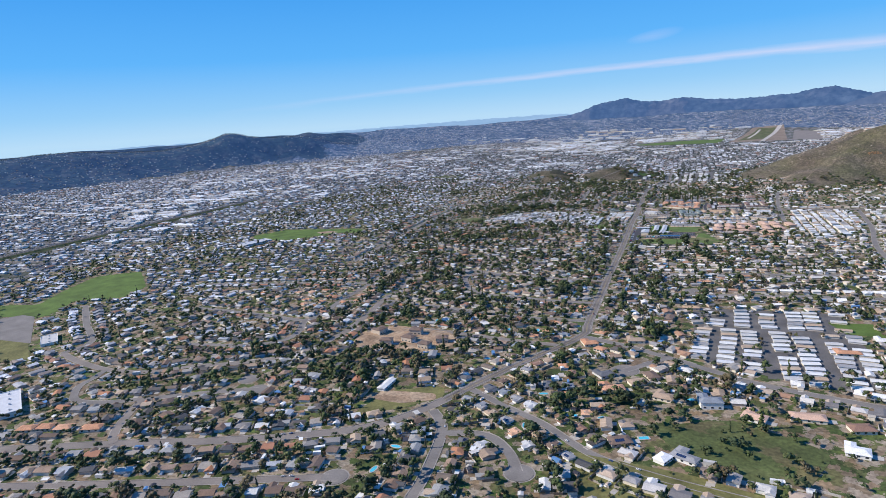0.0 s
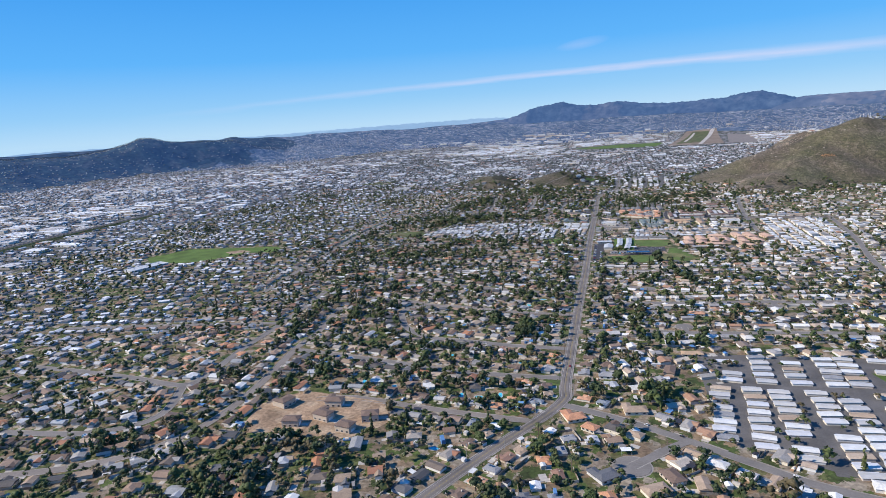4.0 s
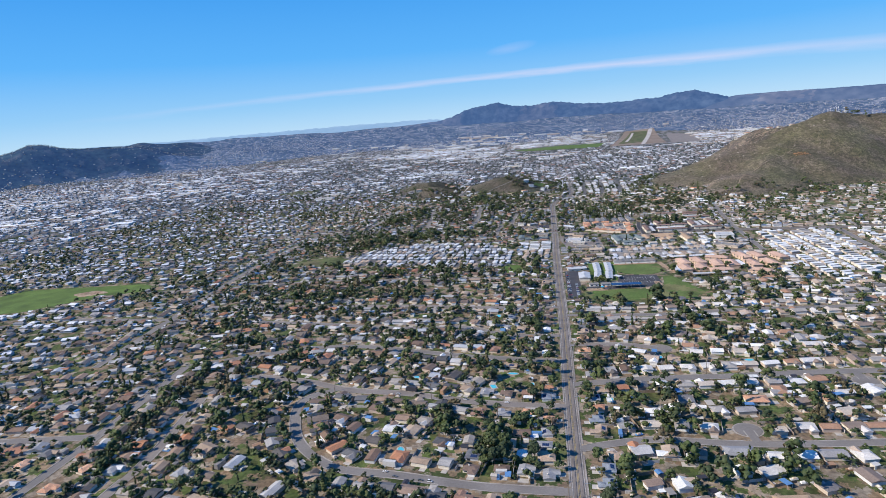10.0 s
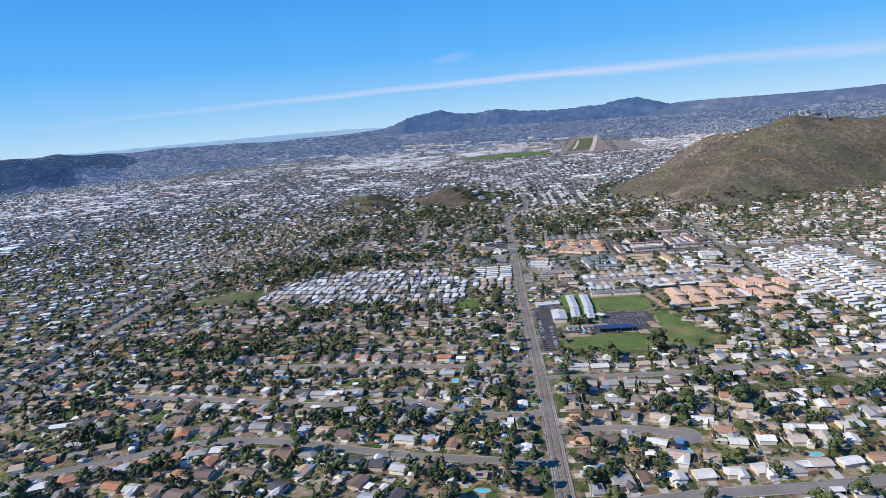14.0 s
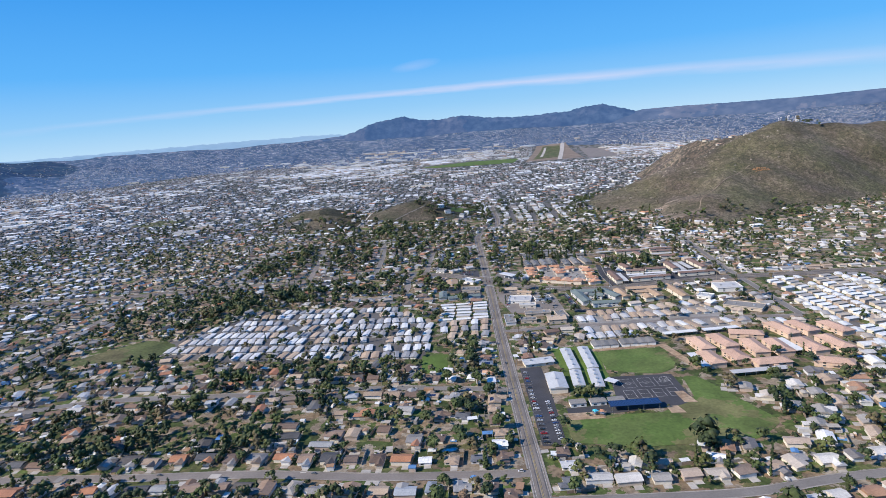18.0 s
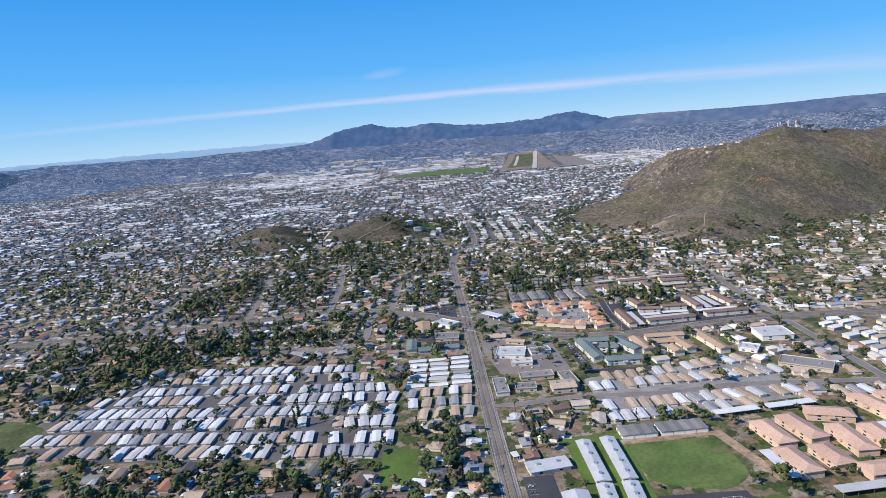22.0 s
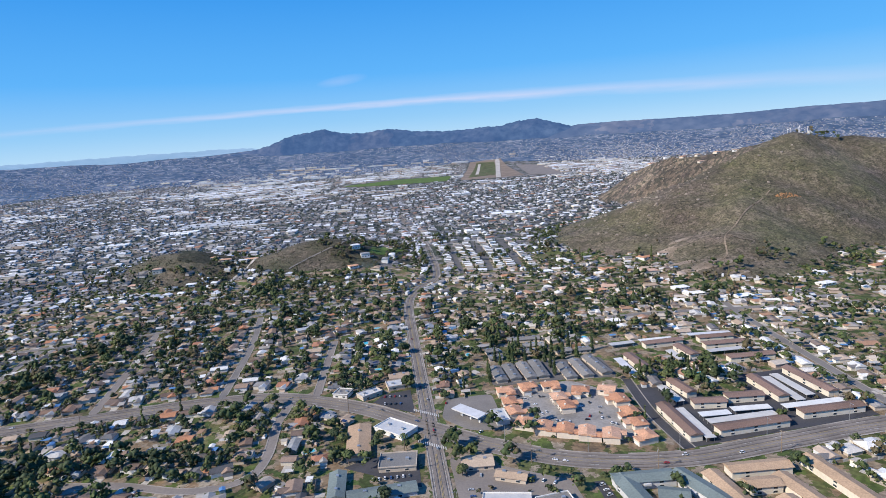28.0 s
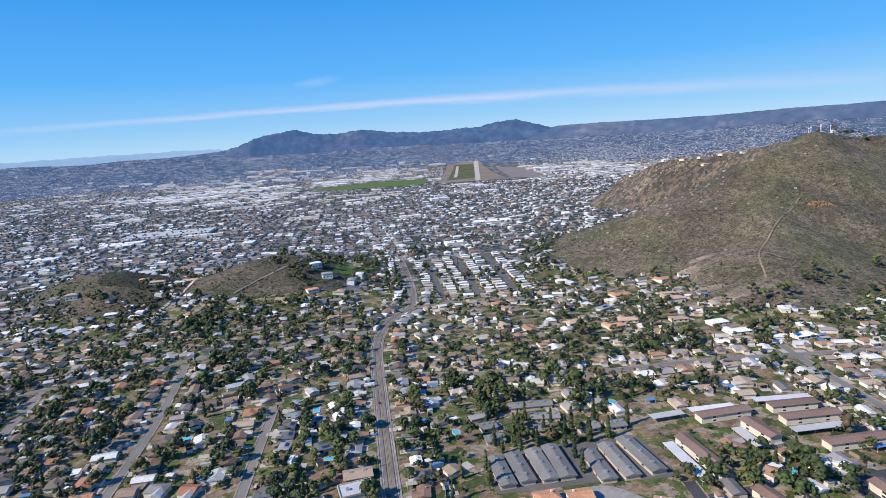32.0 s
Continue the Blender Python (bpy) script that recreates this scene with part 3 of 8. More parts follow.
far_range("backdrop_mountain", "long rugged mountain ridge, distance haze painted as blue glow",
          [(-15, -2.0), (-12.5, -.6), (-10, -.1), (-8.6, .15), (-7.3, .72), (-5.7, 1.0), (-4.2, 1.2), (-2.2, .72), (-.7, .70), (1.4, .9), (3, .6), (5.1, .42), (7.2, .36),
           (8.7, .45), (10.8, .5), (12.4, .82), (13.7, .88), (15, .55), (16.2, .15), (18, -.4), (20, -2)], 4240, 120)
far_range("backdrop_hills_east", "low brown ridges far beyond the airport, haze painted as blue glow",
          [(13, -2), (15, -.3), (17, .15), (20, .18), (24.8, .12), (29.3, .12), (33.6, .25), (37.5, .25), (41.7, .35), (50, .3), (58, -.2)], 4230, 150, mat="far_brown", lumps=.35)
# East of the wooded hills this ridge only paints the pale haze line.
far_range("backdrop_hills_west", "pale ridge behind the wooded hills, glowing as a strip of horizon haze",
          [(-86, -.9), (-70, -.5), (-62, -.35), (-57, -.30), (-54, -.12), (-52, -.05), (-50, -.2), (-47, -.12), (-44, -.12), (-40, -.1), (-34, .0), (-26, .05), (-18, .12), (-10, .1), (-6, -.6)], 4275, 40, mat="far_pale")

# ---- roads ----
ROADS = {
    "main_road": (7.6, [(-86, 257), (-69, 294), (-39, 352), (-1, 422), (0, 466), (0, 644), (1, 801), (0, 960), (0, 1092), (1, 1209), (1, 1311), (1, 1424), (3, 1538), (17, 1604), (40, 1646), (48, 1693), (51, 1793), (49, 1954), (30, 2200), (10, 2600)]),
    "boulevard": (13.6, [(-620, 1305), (-480, 1308), (-367, 1314), (-283, 1318), (-200, 1327), (-140, 1330), (-91, 1321), (-40, 1291), (0, 1253), (41, 1218), (80, 1196), (130, 1186), (190, 1191), (255, 1196), (330, 1190), (460, 1180), (700, 1170)]),
    "street_1": (6.9, [(2, 420), (46, 401), (84, 380), (117, 359), (147, 341), (192, 326), (260, 310), (360, 300)]),
    "street_2": (9.0, [(-86, 257), (-111, 217), (-145, 190), (-224, 157), (-309, 130), (-393, 100), (-520, 60)]),
    "street_3": (6.9, [(-89, 238), (-72, 215), (-63, 174), (-59, 129), (-62, 60)]),
    "street_4": (6.9, [(-68, 207), (-36, 211), (-15, 193), (-4, 172)]),
    "street_5": (6.9, [(-113, 136), (-136, 130), (-186, 113), (-242, 95), (-300, 77), (-360, 58)]),
    "street_6": (5.8, [(-70, 280), (-30, 254), (-1, 237), (39, 204), (75, 190), (122, 179), (180, 168)]),
    "street_7": (6.3, [(0, 948), (-94, 966), (-186, 970), (-307, 977), (-393, 962), (-520, 950)]),
    "street_8": (6.3, [(0, 843), (-83, 849), (-155, 860), (-230, 865), (-289, 870), (-380, 875)]),
    "street_9": (5.9, [(0, 762), (-48, 766), (-96, 790), (-159, 790), (-233, 805), (-330, 820)]),
    "street_10": (6.3, [(0, 706), (-39, 710), (-103, 723), (-161, 739), (-212, 743), (-260, 730), (-330, 700)]),
    "street_11": (6.3, [(0, 627), (-62, 633), (-118, 647), (-164, 653), (-206, 669), (-261, 681)]),
    "street_12": (6.3, [(0, 531), (-52, 534), (-102, 543), (-140, 549), (-170, 572), (-187, 601), (-195, 635), (-175, 655)]),
    "street_13": (6.3, [(0, 467), (-81, 470), (-176, 489), (-261, 505), (-267, 508)]),
    "street_14": (6.3, [(-279, 640), (-267, 557), (-267, 508), (-258, 432), (-256, 381), (-260, 351)]),
    "street_15": (6.3, [(-520, 436), (-443, 431), (-380, 423), (-327, 416), (-320, 443), (-324, 503), (-324, 580), (-330, 700)]),
    "street_16": (6.3, [(-327, 416), (-308, 361), (-343, 330), (-420, 320)]),
    "street_17": (5.9, [(-193, 405), (-164, 412), (-102, 402), (-65, 397), (-18, 392)]),
    "street_18": (6.9, [(0, 661), (58, 671), (117, 675), (176, 681), (240, 684), (340, 690), (470, 690)]),
    "street_19": (5.9, [(0, 573), (44, 585), (91, 582), (140, 583), (230, 590), (330, 590)]),
    "street_20": (5.9, [(0, 739), (45, 740), (74, 730)]),
    "street_21": (5.9, [(0, 818), (59, 815), (105, 815), (154, 822), (240, 826), (340, 830)]),
    "street_22": (5.5, [(262, 1060), (267, 1139), (273, 1224), (279, 1285), (290, 1380), (300, 1440)]),
    "street_23": (4.4, [(-74, 1320), (-72, 1372), (-69, 1440)]),
    "street_24": (4.4, [(-143, 1325), (-144, 1444), (-153, 1545)]),
    "street_25": (4.6, [(5, 1579), (-38, 1580), (-82, 1565), (-155, 1554), (-260, 1520), (-400, 1500)]),
    "street_26": (5.8, [(30, 1640), (80, 1650), (128, 1648), (197, 1622), (260, 1640)]),
    "street_27": (5.9, [(1, 1474), (71, 1454), (137, 1433), (231, 1428), (322, 1415), (420, 1400)]),
    "street_28": (5.9, [(141, 1292), (135, 1240), (136, 1195)]),
    "street_29": (4.6, [(-230, 1238), (-174, 1228), (-131, 1213), (-103, 1218), (-95, 1240), (-95, 1283), (-90, 1318)]),
    "street_30": (5.9, [(-420, 700), (-430, 820), (-440, 950), (-445, 1120), (-430, 1300)]),
    "street_31": (5.9, [(340, 300), (345, 590), (350, 830), (380, 1000), (400, 1180)]),
    "street_32": (4.6, [(-230, 1330), (-240, 1440), (-250, 1520)]),
    "street_33": (4.6, [(-340, 1318), (-345, 1410), (-350, 1500)]),
    "street_34": (5.9, [(-330, 820), (-420, 830), (-560, 840)]),
    "street_36": (6.6, [(-544, 267), (-506, 254), (-448, 242), (-396, 247), (-363, 268), (-314, 288), (-278, 315), (-260, 351)]),
    "street_37": (6.2, [(-258, 238), (-295, 224), (-349, 198), (-386, 182), (-417, 182), (-440, 206), (-442, 222), (-448, 242)]),
    "street_38": (7.0, [(-544, 267), (-544, 303), (-611, 351), (-697, 418)]),
    "street_39": (6.2, [(-309, 130), (-325, 147), (-344, 181), (-349, 198)]),
    "street_40": (6.2, [(84, 380), (72, 370), (48, 345)]),
    "street_41": (5.0, [(199, 684), (199, 668)]),
    "street_42": (4.8, [(0, 1072), (23, 1071), (60, 1074), (101, 1070), (121, 1068), (170, 1071), (219, 1064), (262, 1058)]),
    "street_43": (4.6, [(104, 583), (103, 597)]),
    "street_35": (6.3, [(-600, 540), (-480, 560), (-324, 580)]),
}
ROADS = {n_: (w_ * .92 if n_.startswith("street") and w_ > 5 else w_, p_) for n_, (w_, p_) in ROADS.items()}
GX0, GY0, CELL = -900.0, -200.0, 2.0
BUSY = np.zeros((1150, 1000), bool)      # rows of y, columns of x: where something stands already
ROADMASK = np.zeros_like(BUSY)
FOOT = np.zeros_like(BUSY)         # what really covers the soil: no tree stands there


def smooth_line(pts, step=5.0):
    out = []
    p = [pts[0]] + list(pts) + [pts[-1]]
    for a, b, c, d in zip(p, p[1:], p[2:], p[3:]):
        n = max(2, int(math.hypot(c[0] - b[0], c[1] - b[1]) / step))
        for k in range(n):
            t = k / n
            out.append(tuple(.5 * (2 * b[i] + (c[i] - a[i]) * t + (2 * a[i] - 5 * b[i] + 4 * c[i] - d[i]) * t * t + (3 * b[i] - a[i] - 3 * c[i] + d[i]) * t ** 3) for i in (0, 1)))
    out.append(tuple(pts[-1]))
    return np.array(out)


def stamp(mask, x, y, w, d, yaw):
    """Marks an oriented rectangle."""
    r = math.hypot(w, d) / 2 + 2
    i0, i1 = int((x - r - GX0) / CELL), int((x + r - GX0) / CELL) + 1
    j0, j1 = int((y - r - GY0) / CELL), int((y + r - GY0) / CELL) + 1
    i0, i1, j0, j1 = max(i0, 0), min(i1, mask.shape[1]), max(j0, 0), min(j1, mask.shape[0])
    if i0 >= i1 or j0 >= j1:
        return
    I, J = np.meshgrid(np.arange(i0, i1), np.arange(j0, j1))
    px, py = GX0 + (I + .5) * CELL - x, GY0 + (J + .5) * CELL - y
    c, s = math.cos(yaw), math.sin(yaw)
    hit = (np.abs(px * c + py * s) <= w / 2 + .7) & (np.abs(-px * s + py * c) <= d / 2 + .7)
    mask[j0:j1, i0:i1] |= hit


def free(x, y, w, d, yaw):
    c, s = math.cos(yaw), math.sin(yaw)
    for u in np.linspace(-.5, .5, max(2, int(w / 2.5) + 1)):
        for v in np.linspace(-.5, .5, max(2, int(d / 2.5) + 1)):
            px, py = x + u * w * c - v * d * s, y + u * w * s + v * d * c
            i, j = int((px - GX0) / CELL), int((py - GY0) / CELL)
            if i < 0 or j < 0 or i >= BUSY.shape[1] or j >= BUSY.shape[0] or BUSY[j, i]:
                return False
    return True


def fill_poly(mask, poly):
    J, I = np.meshgrid(np.arange(mask.shape[0]), np.arange(mask.shape[1]), indexing="ij")
    mask |= inside(GX0 + (I + .5) * CELL, GY0 + (J + .5) * CELL, poly)


LINES = {}
for k_, (w_, p_) in ROADS.items():
    LINES[k_] = smooth_line(plan(p_))
    for a_, b_ in zip(LINES[k_], LINES[k_][1:]):
        c_ = (a_ + b_) / 2
        yaw_ = math.atan2(b_[1] - a_[1], b_[0] - a_[0])
        L_ = float(np.hypot(*(b_ - a_)))
        stamp(ROADMASK, c_[0], c_[1], L_ + 1, w_ - 1, yaw_)
        stamp(BUSY, c_[0], c_[1], L_ + 1, w_ + (8 if k_ == "boulevard" else 3), yaw_)
        stamp(FOOT, c_[0], c_[1], L_ + 1, w_ + (7 if k_ == "boulevard" else 2), yaw_)


def normals(line):
    t = np.gradient(line, axis=0)
    t /= np.linalg.norm(t, axis=1, keepdims=True) + 1e-9
    return np.stack([-t[:, 1], t[:, 0]], 1)


def ribbon(line, a, b, z, shape, mat=0, keep=None):
    """A strip between the offsets a and b of a line."""
    n = normals(line)
    p, q = line + n * a, line + n * b
    zp, zq = land(p[:, 0], p[:, 1]) + z, land(q[:, 0], q[:, 1]) + z
    for k in range(len(line) - 1):
        if keep is not None and not (keep[k] and keep[k + 1]):
            continue
        shape.add([(*p[k], zp[k]), (*p[k + 1], zp[k + 1]), (*q[k + 1], zq[k + 1]), (*q[k], zq[k])], [(3, 2, 1, 0)] if a < b else [(0, 1, 2, 3)], mat)


def off_road(line, o, own):
    """Where the offset line keeps clear of other roads."""
    n = normals(line)
    p = line + n * o
    i = np.clip(((p[:, 0] - GX0) / CELL).astype(int), 0, BUSY.shape[1] - 1)
    j = np.clip(((p[:, 1] - GY0) / CELL).astype(int), 0, BUSY.shape[0] - 1)
    return ~ROADMASK[j, i]


def build_roads():
    pave = Shape()
    for k, (name, (w, _)) in enumerate(ROADS.items()):
        line = LINES[name]
        s = Shape()
        ribbon(line, -w / 2, w / 2, .03 + .004 * k, s)
        ob = new("road_" + name, s.mesh("road_" + name, [M["asphalt_dark" if name == "street_28" else "asphalt_mid" if name in ("boulevard", "main_road") or k % 3 == 0 else "asphalt"]]))
        tagged(ob, "grey asphalt " + ("main road with worn lanes" if w > 8 or name == "main_road" else "residential street between kerbs"), "road", kind="structure")
        for side in (-1, 1):
            keep = off_road(line, side * (w / 2 + 1.2), name)
            a, b = side * w / 2, side * (w / 2 + .7)
            ribbon(line, a, b, .24, pave, keep=keep)
            n = normals(line)
            p = line + n * a
            z = land(p[:, 0], p[:, 1])
            for q in range(len(line) - 1):
                if keep[q] and keep[q + 1]:
                    pave.add([(*p[q], z[q]), (*p[q + 1], z[q + 1]), (*p[q + 1], z[q + 1] + .24), (*p[q], z[q] + .24)], [(0, 1, 2, 3)])
    tagged(new("pavement", pave.mesh("pavement", [M["kerb"]])), "worn concrete kerbs and footpaths along the streets", "pavement", kind="structure")
    marks = {"yellow": Shape(), "white": Shape()}
    for name in ("main_road", "boulevard"):
        line, w = LINES[name], ROADS[name][0]
        cross = np.array([0.0, 1253.0]) * K
        keep = np.hypot(*(line - cross).T) > 24
        for o in (-.28, .28) if name == "main_road" else (-1.2, 1.2):
            ribbon(line, o - .07, o + .07, .26, marks["yellow"], keep=keep)
        for side in (-1, 1) if name == "main_road" else ():
            ribbon(line, side * (w / 2 - .8) - .06, side * (w / 2 - .8) + .06, .26, marks["white"], keep=keep)
        if name == "boulevard":
            dash = keep & (np.arange(len(line)) % 3 == 0) | keep & (np.arange(len(line)) % 3 == 1)
            for side in (-1, 1):
                ribbon(line, side * 3.9 - .09, side * 3.9 + .09, .26, marks["white"], keep=dash)
    # tyre-darkened lanes
    wear = Shape()
    for name in ("main_road", "boulevard"):
        for o in (-1.7, 1.7) if name == "main_road" else (-5.3, -2.6, 2.6, 5.3):
            ribbon(LINES[name], o - .55, o + .55, .245, wear)
    tagged(new("trim_lane_wear", wear.mesh("lane_wear", [M["asphalt_worn"]])), "darker worn wheel tracks along the lanes", "road", kind="structure")
    # crosswalk bars at the big crossing
    for u in range(-6, 7):
        for sx, sy, along in ((0, 1253 * K - 19, 0), (0, 1253 * K + 19, 0)):
            marks["white"].add([(sx + u * 1.1 - .3, sy - 1.6 - u * .9, .28), (sx + u * 1.1 + .3, sy - 1.6 - u * .9, .28), (sx + u * 1.1 + .3, sy + 1.6 - u * .9, .28), (sx + u * 1.1 - .3, sy + 1.6 - u * .9, .28)], [(0, 1, 2, 3)])
    for c, s in marks.items():
        tagged(new("trim_road_marking_" + c, s.mesh("marking", [M["paint_" + c]])), c + " painted lane lines, worn", "road marking", kind="structure")


build_roads()


def patch(name, poly, mat, label, category, z=.12, mark=True):
    """A flat area of ground cover with a slightly raised edge."""
    s = Shape()
    poly = plan(poly)
    n = len(poly)
    h = [landz(*p) for p in poly]
    s.add([(x, y, q + z) for (x, y), q in zip(poly, h)] + [(x, y, q - .3) for (x, y), q in zip(poly, h)],
          [tuple(range(n))] + [(i, n + i, n + (i + 1) % n, (i + 1) % n) for i in range(n)])
    if sum(a[0] * b[1] - b[0] * a[1] for a, b in zip(poly, poly[1:] + poly[:1])) < 0:
        s.f[0] = s.f[0][::-1]
    tagged(new(name, s.mesh(name, [M[mat]])), label, category, kind="structure")
    if mark:
        fill_poly(BUSY, poly)
        fill_poly(FOOT, poly)


def drape(name, poly, mat, label, category, z=.35, step=2.5):
    """Ground cover that follows a slope."""
    poly = plan(rounded(poly, 14))
    xs = np.arange(min(p[0] for p in poly), max(p[0] for p in poly), step)
    ys = np.arange(min(p[1] for p in poly), max(p[1] for p in poly), step)
    X, Y = np.meshgrid(xs, ys)
    X, Y = X + .8 * np.sin(Y * .9), Y + .8 * np.sin(X * .8)
    ok, Z = inside(X, Y, poly), land(X, Y) + z
    nx = len(xs)
    s = Shape()
    s.v = list(zip(X.ravel().tolist(), Y.ravel().tolist(), Z.ravel().tolist()))
    for j in range(len(ys) - 1):
        for i in range(nx - 1):
            if ok[j, i] and ok[j, i + 1] and ok[j + 1, i] and ok[j + 1, i + 1]:
                s.f.append((j * nx + i, j * nx + i + 1, (j + 1) * nx + i + 1, (j + 1) * nx + i))
                s.m.append(0)
    me = s.mesh(name, [M[mat]])
    tagged(new(name, me), label, category, kind="structure")


def rounded(poly, r=6, n=4):
    out = []
    for a, b, c in zip(poly[-1:] + poly[:-1], poly, poly[1:] + poly[:1]):
        va, vc = Vector(a) - Vector(b), Vector(c) - Vector(b)
        p, q = Vector(b) + va.normalized() * min(r, va.length / 2), Vector(b) + vc.normalized() * min(r, vc.length / 2)
        for k in range(n + 1):
            t = k / n
            out.append(tuple((1 - t) ** 2 * p + 2 * t * (1 - t) * Vector(b) + t * t * q))
    return out

# ---- kinds of buildings ----


def window(parent, x0, x1, y, z0, z1, axis="y", out=1, pane=False):
    """A window on a wall: a trim frame with a dark pane proud of it."""
    s = Shape()
    if pane:
        e, t = .09, .05 * out
        w = part("window", Shape().box(x0 - e, x1 + e, *sorted((y, y + t)), z0 - e, z1 + e), M["frame"], parent)
        part("pane", Shape().box(x0, x1, *sorted((y + t, y + t * 1.5)), z0, z1), M["glass"], w)
        return
    e, t = .09, .05 * out
    lo, hi = sorted((y, y + t))
    l2, h2 = sorted((y + t, y + t * 1.5))
    if axis == "y":
        s.box(x0 - e, x1 + e, lo, hi, z0 - e, z1 + e, 0).box(x0, x1, l2, h2, z0, z1, 1)
    else:
        s.box(lo, hi, x0 - e, x1 + e, z0 - e, z1 + e, 0).box(l2, h2, x0, x1, z0, z1, 1)
    ob = new("window", s.mesh("window", [M["frame"], M["glass"]]))
    ob.parent = parent


def house_proto(kind, w, d, roof_mat, wall_mat, label, hip, wing, solar=False, group="houses"):
    h = thing("house", label, "house", group)
    s = Shape().box(-w / 2, w / 2, -d / 2, d / 2, -.6, 2.8)
    if wing:
        s.box(w / 2 - 5.6, w / 2 - .2, -d / 2 - wing, -d / 2 + .5, -.6, 2.7)
    part("wall", s, wall_mat, h)
    r = Shape().roof(-w / 2, w / 2, -d / 2, d / 2, 2.75, d * .17, inset=d * .42 if hip else 0)
    if wing:
        r.roof(w / 2 - 5.6, w / 2 - .2, -d / 2 - wing, -d / 2 + 2.2, 2.66, 1.25, inset=2.6 if hip else 0, along="y")
    part("roof", r, roof_mat, h)
    gy = -d / 2 - wing
    part("garage_door", Shape().box(w / 2 - 5.2, w / 2 - .7, gy - .06, gy, 0, 2.2), M["frame"], h)
    part("driveway", Shape().box(w / 2 - 5.5, w / 2 - .5, gy - 4.2, gy - .1, -.4, .16), M["concrete"], h)
    part("door", Shape().box(-.5, .5, -d / 2 - .05, -d / 2, .1, 2.1), M["wood"], h)
    window(h, -w / 2 + 1.2, -w / 2 + 3.4, -d / 2, .9, 2.1, out=-1, pane=True)
    window(h, 1.5, 4.2, d / 2, .2, 2.2, pane=True)
    if not solar:
        part("chimney", Shape().box(-w * .22, -w * .22 + .9, .8, 1.6, 2.8, d * .17 + 3.9), wall_mat, h)
    if solar:
        z, q = 2.98 + d * .03, d * .17
        n = Shape()
        for i in range(4):
            x = -w * .3 + i * 1.3
            ya, yb = d * .08, d * .4
            za, zb = 2.97 + q * (1 - ya / (d / 2 + .5)) + .12, 2.97 + q * (1 - yb / (d / 2 + .5)) + .12
            n.add([(x, ya, za), (x + 1.2, ya, za), (x + 1.2, yb, zb), (x, yb, zb), (x, ya, za - .05), (x + 1.2, ya, za - .05), (x + 1.2, yb, zb - .05), (x, yb, zb - .05)],
                  [(0, 1, 2, 3), (4, 7, 6, 5), (0, 4, 5, 1), (1, 5, 6, 2), (2, 6, 7, 3), (3, 7, 4, 0)])
        part("solar_panel", n, M["blue_panel"], h, "dark blue solar panels")
    return h


def plain(name, rough, c, grain=(1.4, .15), blotch=(.18, .14)):
    return material(name, rough, colours=(c,), grain=grain, blotch=blotch)


RM = {n: plain("shingle_" + n, .85, c) for n, c in (("grey", (.27, .27, .28)), ("brown", (.17, .12, .095)), ("tan", (.36, .27, .20)), ("pale_grey", (.46, .46, .47)),
                                                   ("dark_grey", (.12, .125, .14)), ("white", (.72, .72, .72)), ("red_brown", (.25, .15, .11)), ("blue_grey", (.21, .235, .27)))}
RM["terracotta"] = M["terracotta"]
WM = {n: plain("stucco_" + n, .85, c, (.8, .06), (.1, .06)) for n, c in (("cream", (.64, .58, .48)), ("white", (.72, .70, .66)), ("tan", (.50, .42, .34)), ("grey", (.52, .52, .52)))}
HOUSE_SPECS = [(11.5, 8, "grey", "cream", 0, 3.5, 0), (10.5, 8, "brown", "cream", 1, 3.5, 0), (12, 8.5, "tan", "tan", 0, 4, 1), (10, 8, "pale_grey", "white", 0, 3, 0),
               (11.5, 8.5, "dark_grey", "grey", 1, 4, 1), (10.5, 8, "terracotta", "cream", 1, 4, 0), (9, 7.5, "white", "white", 0, 0, 0), (12, 8, "red_brown", "tan", 0, 3, 0),
               (10.5, 8.5, "blue_grey", "white", 1, 3.5, 1), (13, 8, "brown", "tan", 0, 4, 0), (10, 8.5, "tan", "cream", 1, 3, 0), (11.5, 8, "grey", "white", 1, 0, 1)]
HOUSES = []
for w_, d_, r_, q_, hip_, wing_, sol_ in HOUSE_SPECS:
    HOUSES.append((house_proto(0, w_, d_, RM[r_], WM[q_], "single-storey %s stucco house with %s %s roof%s" % (q_, r_.replace("_", " "), "hip" if hip_ else "gable", " and solar panels" if sol_ else ""), hip_, wing_, sol_), w_, d_))

# plain shapes for houses far from the flight line
FAR_HOUSES = []
for w_, d_, hip_, wing_ in ((11.5, 8.5, 0, 3), (11, 8.5, 1, 3), (13, 7.5, 0, 0), (10.5, 9, 0, 3.5), (9.5, 7.5, 0, 0)):
    s_ = Shape().box(-w_ / 2, w_ / 2, -d_ / 2, d_ / 2, -.8, 2.8, 0)
    s_.roof(-w_ / 2, w_ / 2, -d_ / 2, d_ / 2, 2.75, d_ * .17, inset=d_ * .42 if hip_ else 0, mat=1)
    if wing_:
        s_.box(w_ / 2 - 5.6, w_ / 2 - .2, -d_ / 2 - wing_, -d_ / 2 - .02, -.8, 2.7, 0)
        s_.roof(w_ / 2 - 5.6, w_ / 2 - .2, -d_ / 2 - wing_, -d_ / 2 + 2.2, 2.66, 1.25, along="y", mat=1)
    s_.box(w_ / 2 - 5.2, w_ / 2 - .6, -d_ / 2 - wing_ - 4, -d_ / 2 - wing_ - .1, -.3, .15, 2)
    FAR_HOUSES.append(s_)


